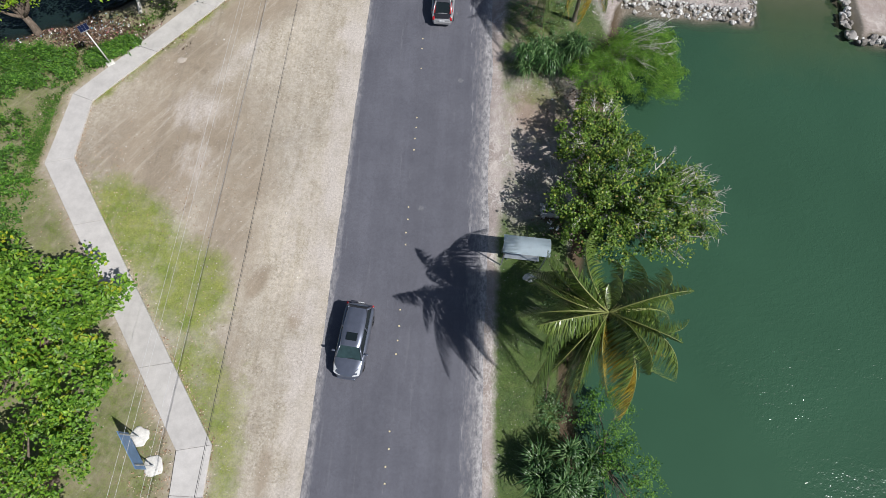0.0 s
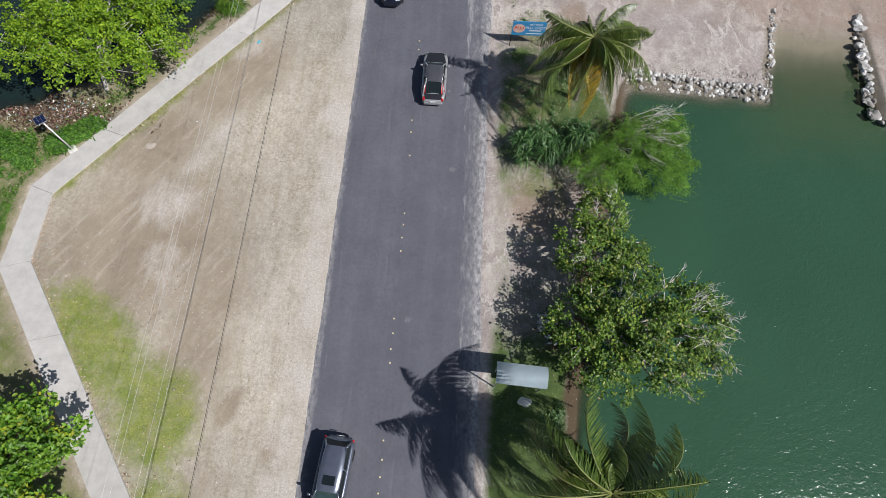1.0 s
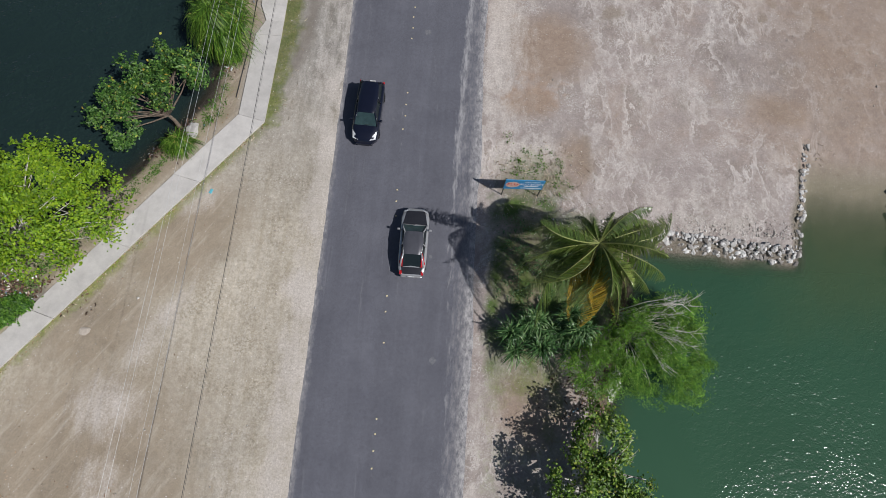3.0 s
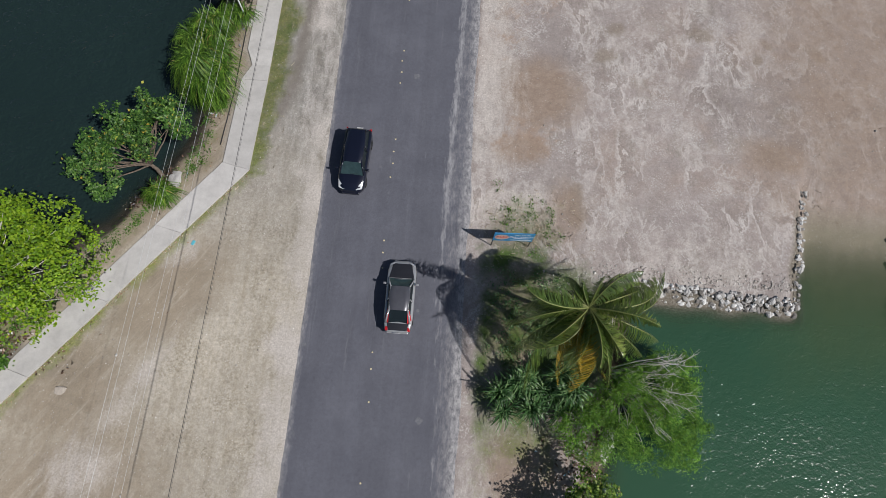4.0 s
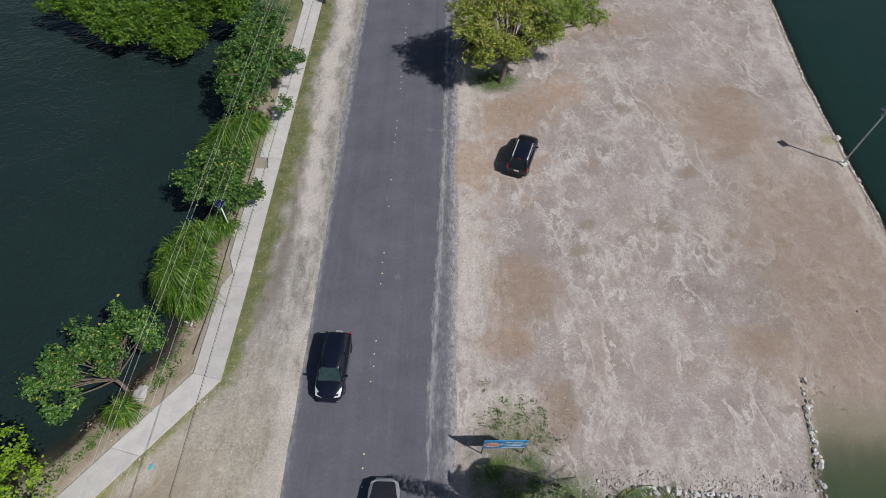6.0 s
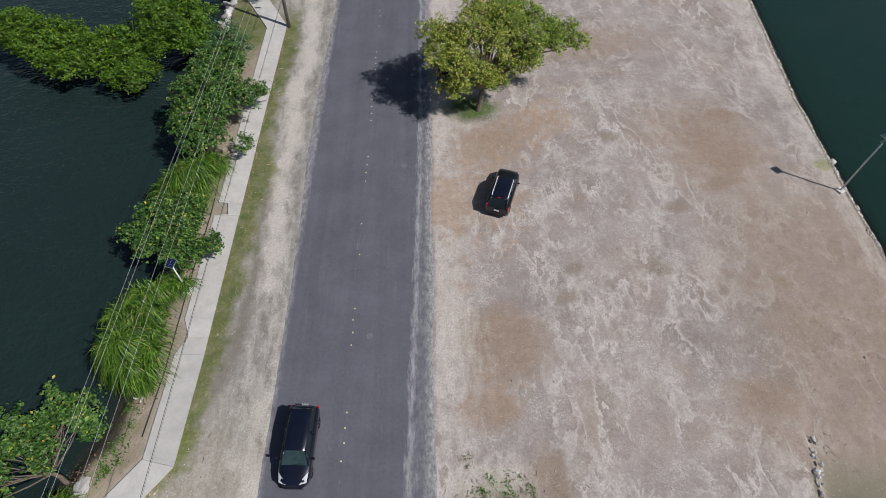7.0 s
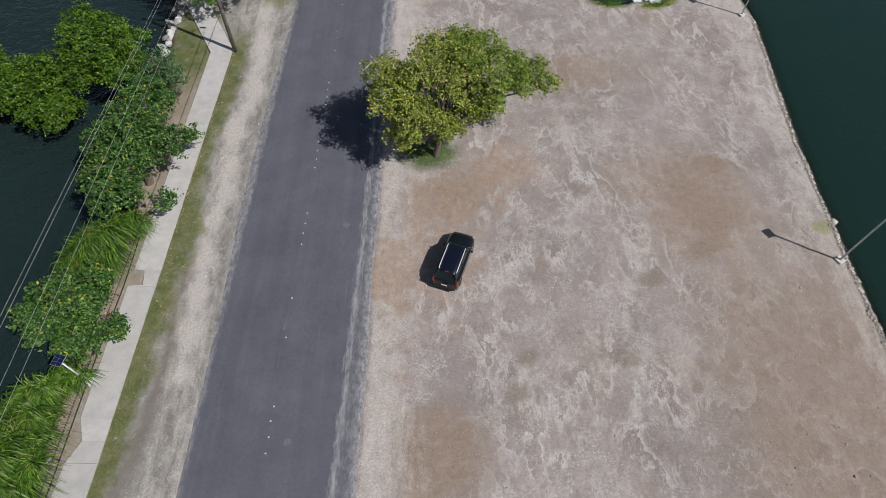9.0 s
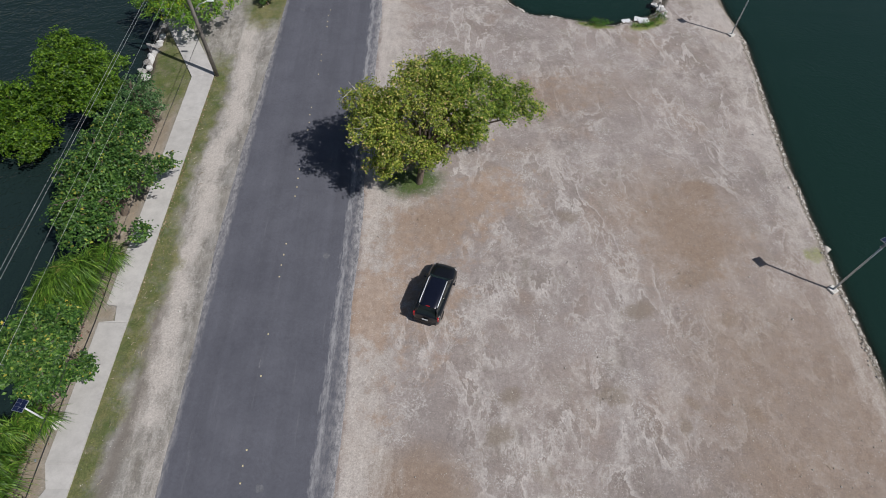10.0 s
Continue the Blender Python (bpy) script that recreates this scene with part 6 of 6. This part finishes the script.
# ---- stones ----
def stone_mesh(seed, subdiv=2, flat=0.75, rough=0.6):
    bm = bmesh.new()
    bmesh.ops.create_icosphere(bm, subdivisions=subdiv, radius=1.0)
    off = Vector((seed * 3.1, seed * 1.7, 0))
    for v in bm.verts:
        v.co *= 1 + rough * noise.noise(v.co * 1.3 + off) + 0.15 * noise.noise(v.co * 3 + off)
        v.co.z *= flat
    me = bpy.data.meshes.new("stone")
    bm.to_mesh(me)
    bm.free()
    me.materials.append(STONE)
    return me


STONES = [stone_mesh(k) for k in range(7)]
rs = random.Random(9)


def stone(parent, x, y, z, size, name="stone"):
    ob = new(name, STONES[rs.randrange(7)])
    ob.parent = parent
    ob.matrix_basis = pose(x, y, z, rs.uniform(-25, 25), rs.uniform(-25, 25), rs.uniform(0, 360)) @ Matrix.Diagonal((size * rs.uniform(0.8, 1.35), size * rs.uniform(0.7, 1.0), size * rs.uniform(0.7, 1.0), 1))
    return ob


bank = thing("rock_bank", (0, 0, 0), "heap of pale boulders along the lot's waterfront", "rock bank", kind="structure")
for k in range(299):
    u = rs.random()
    x = 15.2 + u * 11.0
    edge = 27.45 - 0.055 * (x - 16)
    v = rs.random()
    y = edge + 0.74 - v * 0.98
    z = max(-0.65, 0.03 - max(0, v - 0.4) * 1.0)
    stone(bank, x, y, z, rs.choice((0.07, 0.08, 0.10, 0.12, 0.14, 0.17, 0.20)))
for k in range(62):
    u = rs.random()
    stone(bank, 26.1 + u * 1.6 + rs.uniform(-0.25, 0.2), 27 + u * 8.3, -0.03 - 0.15 * rs.random(), rs.uniform(0.08, 0.18))
spit = thing("rock_bank", (0, 0, 0), "pale boulders lining the spit beside the boat ramp", "rock bank", kind="structure")
for k in range(55):
    u = rs.random()
    stone(spit, 33.45 + u * 0.95 + rs.uniform(-0.3, 0.35), 25.6 + u * 9.5, -0.1 - 0.3 * rs.random(), rs.uniform(0.16, 0.38))
for k in range(16):
    stone(spit, 33.8 + rs.random() * 4.2, 25.4 + rs.uniform(-0.3, 0.4), -0.2, rs.uniform(0.15, 0.4))
for k in range(9):
    stone(spit, 33.9 + rs.uniform(-0.4, 0.4), 87.2 + k * 0.35, -0.2, rs.uniform(0.2, 0.42))
edge_rocks = thing("rock_bank", (0, 0, 0), "white boulders along the grass bank", "rock bank", kind="structure")
for k in range(20):
    stone(edge_rocks, -15.6 + rs.uniform(-0.35, 0.35), 76.5 + k * 0.42, -0.15, rs.uniform(0.2, 0.5))
for x, y, s, lab in ((-14.0, 32.9, 0.5, "rounded grey boulder beside the footpath"), (-17.73, 19.25, 0.3, "flat pale stone lying on the dirt"), (7.95, 3.75, 0.33, "white boulder in front of the shelter"), (13.9, 18.2, 0.8, "pale concrete boulder at the waterline"), (-13.4, 55.6, 0.6, "grey boulder by the reeds")):
    me = STONES[rs.randrange(7)].copy()
    if "pale" in lab or "white" in lab:
        me.materials[0] = FLAT_STONE if "flat" in lab else PAD
    ob = tagged(new("boulder", me), lab, "boulder", "boulders")
    ob.matrix_basis = pose(x, y, surface(x, y) + s * 0.02, 8, -5, rs.uniform(0, 360)) @ Matrix.Diagonal((s * 1.2, s * 0.8, s * (0.25 if "flat" in lab else 0.55), 1))


# ---- scattered stuff ----
def scatter_stones(name, places, sizes, material, label, r):
    """Many small angular stones in one mesh."""
    base = np.array([(1, 0, 0), (-1, 0, 0), (0, 1, 0), (0, -1, 0), (0, 0, 0.7), (0, 0, -0.7)])
    tri = np.array([(0, 2, 4), (2, 1, 4), (1, 3, 4), (3, 0, 4), (2, 0, 5), (1, 2, 5), (3, 1, 5), (0, 3, 5)])
    m = len(places)
    a = r.uniform(0, 6.28, m)
    v = base[None] * (sizes[:, None, None] * r.uniform(0.6, 1.3, (m, 6, 1)))
    c, s = np.cos(a)[:, None], np.sin(a)[:, None]
    v = np.stack([v[..., 0] * c - v[..., 1] * s, v[..., 0] * s + v[..., 1] * c, v[..., 2]], -1) + places[:, None, :]
    f = (np.arange(m)[:, None, None] * 6 + tri[None]).reshape(-1, 3)
    ob = part_mesh(name, raw_mesh(name, v.reshape(-1, 3), f), material)
    return tagged(ob, label, name.replace("_", " "), kind="stuff")


def on_ground(x, y, lift=0.0):
    z = land_height(x, y)[0] - 0.03
    return np.stack([x, y, z + lift], -1)


r = np.random.default_rng(77)
x = np.concatenate([r.uniform(5.5, 38.5, 15000), r.normal(21.6, 0.45, 90), r.normal(29.0, 1.5, 260), r.normal(30.6, 1.4, 220), r.normal(8.0, 0.7, 160)])
y = np.concatenate([r.uniform(28, 98, 15000), r.normal(47.1, 0.3, 90), r.normal(56.2, 1.2, 260), r.normal(62.6, 1.6, 220), r.normal(62.3, 0.35, 160)])
ok = land_height(x, y)[1] > 0.6
scatter_stones("loose_stones", on_ground(x[ok], y[ok], 0.01), r.lognormal(-4.0, 0.5, ok.sum()), PEBBLE, "small loose stones scattered over the lot", r)
t = r.random(2600)
i = r.integers(0, 9, 2600)
seg = np.array([(38.6, 25.4, 39.0, 48.3), (39.0, 48.3, 39.2, 56), (39.2, 56, 39.6, 67), (39.6, 67, 40.5, 76), (40.5, 76, 41.3, 84), (18.3, 89.6, 19.8, 87.7), (19.8, 87.7, 28, 85.9), (28, 85.9, 33.8, 88.4), (39.0, 48.3, 39.6, 67)])[i]
x, y = seg[:, 0] + (seg[:, 2] - seg[:, 0]) * t + r.normal(0.0, 0.28, 2600), seg[:, 1] + (seg[:, 3] - seg[:, 1]) * t + r.normal(0, 0.3, 2600)
scatter_stones("shore_rubble", on_ground(x, y, 0.02), r.lognormal(-2.75, 0.5, 2600), PEBBLE, "rubble and small rocks along the lot's shore", r)
x = np.concatenate([r.uniform(13.5, 26, 900), r.normal(12.5, 1.0, 200)])
y = np.concatenate([28.1 + np.abs(r.normal(0, 0.6, 900)), r.normal(27.6, 0.8, 200)])
scatter_stones("bank_rubble", on_ground(x, y, 0.02), r.lognormal(-3.5, 0.5, len(x)), PEBBLE, "white rubble strewn behind the rock bank", r)
x, y = r.uniform(-24, -4.6, 13000), r.uniform(-16, 92, 13000)
ok = (inside_distance(x, y, WALK_IN + [(-4.6, 92), (-4.6, -60)]) > 0.1) & ((y < 34) | (r.random(len(x)) < 0.3))
scatter_stones("verge_gravel", on_ground(x[ok], y[ok], 0.01), r.lognormal(-3.85, 0.45, ok.sum()), PEBBLE, "gravel and small stones on the road verge", r)
x, y = np.concatenate([r.normal(5.3, 0.35, 2600), r.normal(-4.75, 0.3, 700)]), np.concatenate([r.uniform(-16, 98, 2600), r.uniform(-16, 98, 700)])
ok = (x < -4.6) | ((x > 5.2) & ((y > 30) | (r.random(len(x)) < 0.08)))
scatter_stones("edge_gravel", on_ground(x[ok], y[ok], 0.02), r.lognormal(-3.6, 0.4, ok.sum()), PEBBLE, "loose gravel along the asphalt edges", r)
x = np.concatenate([r.normal(-25.0, 2.4, 3600), r.normal(-15.9, 0.9, 800), r.normal(-12.3, 0.45, 420), r.normal(9.6, 0.5, 200), r.normal(31.8, 0.9, 120), r.normal(12.6, 1.0, 420)])
y = np.concatenate([r.normal(21.3, 0.8, 3600), r.normal(32.5, 0.75, 800), r.uniform(37.5, 57, 420), r.normal(8.2, 0.7, 200), r.normal(86.6, 0.4, 120), r.normal(17.6, 0.9, 420)])
ok = inside_distance(x, y, walk_poly) < -0.15
x, y = x[ok], y[ok]
v, f = leaves(on_ground(x, y, 0.06 + 0.1 * r.random(len(x))), r.normal(0, 0.5, (len(x), 3)) + np.array([0, 0, 1.0]), 0.2, 0.5, r)
tagged(part_mesh("shore_litter", raw_mesh("shore_litter", v, f), LITTER), "driftwood scraps and litter washed on the shore", "litter", kind="stuff")


def twigs(name, places, length, label, seed):
    rr = random.Random(seed)
    bm = bmesh.new()
    for p in places:
        a = rr.uniform(0, 6.28)
        ln = length * rr.uniform(0.4, 1.2)
        d = Vector((math.cos(a), math.sin(a), 0)) * ln
        q = Vector(p)
        bend = Vector((-d.y, d.x, 0)) * rr.uniform(-0.35, 0.35)
        tube(bm, [q, q + d * 0.5 + bend + Vector((0, 0, 0.05)), q + d], [0.015, 0.011, 0.006], 4)
    return tagged(part(name, bm, TWIG), label, "twigs", kind="stuff")


x = np.concatenate([r.normal(9.2, 1.4, 260), r.uniform(6, 36, 18), r.normal(10.4, 1.2, 60), r.normal(28.6, 0.6, 14), r.uniform(-12.5, -11.3, 40), r.uniform(-9, -7.5, 50)])
y = np.concatenate([r.normal(31.4, 1.1, 260), r.uniform(36, 84, 18), r.normal(17.2, 1.3, 60), r.normal(34.6, 0.7, 14), r.uniform(37, 50, 40), r.uniform(34, 76, 50)])
twigs("fallen_twigs", on_ground(x, y, 0.03), 0.4, "dry fallen palm stalks and twigs on the ground", 3)

# dry leaves swept to the walk's inner edge
legs = [(WALK_IN[k], WALK_IN[k + 1]) for k in (1, 2, 3, 4, 12)]
fx, fy = [], []
for (ax, ay), (bx, by) in legs:
    d = math.hypot(bx - ax, by - ay)
    m = int(d * 16)
    u, off = r.random(m), 0.04 + np.abs(r.normal(0, 0.16, m))
    fx.append(ax + (bx - ax) * u + off * (by - ay) / d)
    fy.append(ay + (by - ay) * u - off * (bx - ax) / d)
for cx_, cy_, sx_, sy_, m in ((-14.2, 8.2, 1.6, 1.8, 160), (-13.0, -4.5, 0.8, 2.6, 420), (-12.9, -9.0, 0.9, 2.0, 320), (-21.5, 9.0, 1.8, 2.4, 260), (-25.6, 13.0, 0.6, 2.0, 160), (-15.4, 32.4, 0.9, 0.8, 260), (-12.0, 44.0, 0.4, 8.0, 260)):
    fx.append(r.normal(cx_, sx_, m))
    fy.append(r.normal(cy_, sy_, m))
x, y = np.concatenate(fx), np.concatenate(fy)
ok = inside_distance(x, y, walk_poly) < -0.05
x, y = x[ok], y[ok]
v, f = leaves(on_ground(x, y, 0.05), r.normal(0, 0.35, (len(x), 3)) + np.array([0, 0, 1.0]), 0.11, 0.5, r)
n = Nodes("dry_leaf", 0.7)
n.color(n.ramp(n.island(), (0.0, (0.16, 0.09, 0.05)), (0.4, (0.36, 0.22, 0.13)), (0.75, (0.52, 0.38, 0.26)), (1.0, (0.74, 0.66, 0.56))))
tagged(part_mesh("fallen_leaves", raw_mesh("fallen_leaves", v, f), n.mat), "dry brown leaves along the footpath's edge", "fallen leaves", kind="stuff")

# low weeds on the bank between the walk and the water
m = 900
along = r.uniform(0, 1, m)
x, y = np.interp(along, [0, 0.35, 0.7, 1], [-25.4, -25.6, -12.2, -12.2]), np.interp(along, [0, 0.35, 0.7, 1], [8.5, 15.5, 34.5, 57])
away = np.abs(r.normal(0.1, 0.75, m))
x, y = x - away * np.where(along < 0.7, 0.75, 0.9), y + away * np.where((along > 0.35) & (along < 0.7), 0.66, 0)
ok = (inside_distance(x, y, walk_poly) < -0.12) & (land_height(x, y)[1] > 0.15)
x, y = np.concatenate([x[ok], r.normal(9.2, 1.1, 42), r.normal(7.4, 0.9, 8)]), np.concatenate([y[ok], r.normal(31.4, 0.9, 42), r.normal(33.0, 0.7, 8)])
p = on_ground(x, y, 0.06)
p = (p[:, None, :] + r.normal(0, 1, (len(p), 16, 3)) * np.array([0.13, 0.13, 0.05])).reshape(-1, 3)
v, f = leaves(p, r.normal(0, 0.5, p.shape) + np.array([0, 0, 1.0]), 0.11, 0.5, r)
tagged(part_mesh("bank_weeds", raw_mesh("bank_weeds", v, f), LEAF_VINE), "low green weeds on bare dirt by the water and sign", "weeds", kind="stuff")

# grass blades standing in the greener patches
def grass_tufts(name, x, y, height, label, seed, material):
    rr = np.random.default_rng(seed)
    m = len(x)
    p = on_ground(x, y, 0.0)
    a = rr.uniform(0, 6.28, m)
    d = np.stack([np.cos(a), np.sin(a), np.zeros(m)], -1)
    h = height * rr.uniform(0.5, 1.3, (m, 1))
    w = 0.012
    s = np.stack([-np.sin(a), np.cos(a), np.zeros(m)], -1) * w
    v = np.stack([p - s, p + s, p + d * h * 0.7 + np.array([0, 0, 1.0]) * h], 1).reshape(-1, 3)
    return tagged(part_mesh(name, raw_mesh(name, v, np.arange(3 * m).reshape(-1, 3)), material), label, "grass", kind="stuff")


gz = grass[near & (D > 0.5)]
px_, py_ = X[near & (D > 0.5)], Y[near & (D > 0.5)]
weight = np.clip(gz - 0.45, 0, 1)
pick = r.choice(len(px_), 52000, p=weight / weight.sum())
x, y = px_[pick] + r.uniform(-0.2, 0.2, len(pick)), py_[pick] + r.uniform(-0.2, 0.2, len(pick))
ok = (inside_distance(x, y, WALK_IN + WALK_OUT[::-1]) < -0.05) & ((x < -4.9) | (x > 5.6)) & (r.random(len(x)) < np.where(x > 0, 1.0, 0.55))
lushly = (x > 5) & (y < 31)
grass_tufts("grass", x[ok & ~lushly], y[ok & ~lushly], 0.07, "thin dry yellow-green grass on the verges", 5, GRASS_BLADE)
grass_tufts("grass", x[ok & lushly], y[ok & lushly], 0.07, "short green grass on the waterside verge", 6, GRASS_LUSH)

# ---- small things ----
r_m = random.Random(3)
marker_bm = boxed(-0.045, 0.045, -0.045, 0.045, 0, 0.02, 0.006)
marker_me = bpy.data.meshes.new("road_marker")
marker_bm.to_mesh(marker_me)
marker_bm.free()
marker_me.materials.append(MARKER)
for g in range(-2, 15):
    for k in range(4):
        if r_m.random() < 0.12:
            continue
        yy = 5.5 + 7.15 * g + 0.92 * k + r_m.uniform(-0.06, 0.06)
        ob = tagged(new("road_marker", marker_me), "small cream reflective marker on the asphalt", "road marker", "road markers")
        ob.matrix_basis = pose(-0.1 + r_m.uniform(-0.05, 0.05) + 0.002 * yy, yy, 0.06, 0, 0, r_m.uniform(-8, 8))

patch_bm = bmesh.new()
bmesh.ops.create_circle(patch_bm, cap_ends=True, segments=18, radius=0.2)
for v in patch_bm.verts:
    v.co *= 1 + 0.8 * noise.noise(v.co * 5)
bmesh.ops.solidify(patch_bm, geom=list(patch_bm.faces), thickness=-0.008)
patch_me = bpy.data.meshes.new("road_patch")
patch_bm.to_mesh(patch_me)
patch_bm.free()
patch_me.materials.append(plain("patched_asphalt", (0.15, 0.152, 0.168), 0.9, 0, 0.3, 9))
for x_, y_, s_ in ((2.95, 18.9, 1.0), (-4.2, 22.8, 0.7), (0.75, 8.2, 0.9), (1.1, 41.9, 1.1), (3.0, 57.3, 1.2), (2.4, 25.3, 0.5)):
    ob = tagged(new("road_patch", patch_me), "pale round repair patch in the asphalt", "road patch", "road patches")
    ob.matrix_basis = pose(x_, y_, 0.012 + 0.05 * (1 - (x_ / 4.6) ** 2) + 0.004, 0, 0, x_ * 70) @ Matrix.Diagonal((s_, s_, 1, 1))

rubble = thing("block_stack", (9.35, 8.6, 0), "stack of grey weathered concrete blocks under the tree", "concrete blocks")
for k in range(14):
    b = boxed(-0.2, 0.2, -0.1, 0.1, 0, 0.18, 0.015)
    ob = part("block", b, CONCRETE, rubble)
    ob.matrix_basis = pose(-0.45 + (k % 3) * 0.42, -0.42 + (k // 3 % 3) * 0.40, 0.19 * (k // 9), 0, 0, r_m.uniform(-14, 14) + (90 if k % 4 == 0 else 0))
bottle_bm = bmesh.new()
tube(bottle_bm, [(0, 0, 0), (0, 0, 0.2), (0, 0, 0.27), (0, 0, 0.32)], [0.06, 0.06, 0.03, 0.025], 10)
bottle_me = bpy.data.meshes.new("plastic_bottle")
bottle_bm.to_mesh(bottle_me)
bottle_bm.free()
bottle_me.materials.append(PLASTIC_WHITE)
for x_, y_ in ((9.15, 7.75), (9.35, 7.6), (9.5, 7.7), (9.6, 7.35), (9.75, 7.2), (-12.1, 40.3), (-12.3, 40.6), (-12.0, 40.7), (-12.4, 40.2), (-12.2, 37.6), (-12.4, 37.8)):
    ob = tagged(new("plastic_bottle", bottle_me), "discarded white plastic bottle lying on the ground", "bottle", "discarded bottles")
    ob.matrix_basis = pose(x_, y_, surface(x_, y_) + 0.05, 90, 0, r_m.uniform(0, 360))
ob = tagged(part("plastic_scrap", boxed(-0.16, 0.16, -0.09, 0.09, 0, 0.05, 0.015), PLASTIC_TEAL), "turquoise plastic scrap on the grass edge", "litter")
ob.matrix_basis = pose(-11.97, 28.66, -0.02, 0, 0, 70)
for x_, y_, w_, t_ in ((30.0, 86.3, 0.5, 20), (31.6, 87.2, 0.55, -15), (31.6, 86.1, 0.6, 8)):
    ob = tagged(part("white_board", boxed(-w_, w_, -w_ * 0.7, w_ * 0.7, 0, 0.06, 0.015), PLASTIC_WHITE), "discarded white foam board by the bay", "litter", "discarded boards")
    ob.matrix_basis = pose(x_, y_, max(surface(x_, y_), WATER_Z) + 0.05, 4, 3, t_)
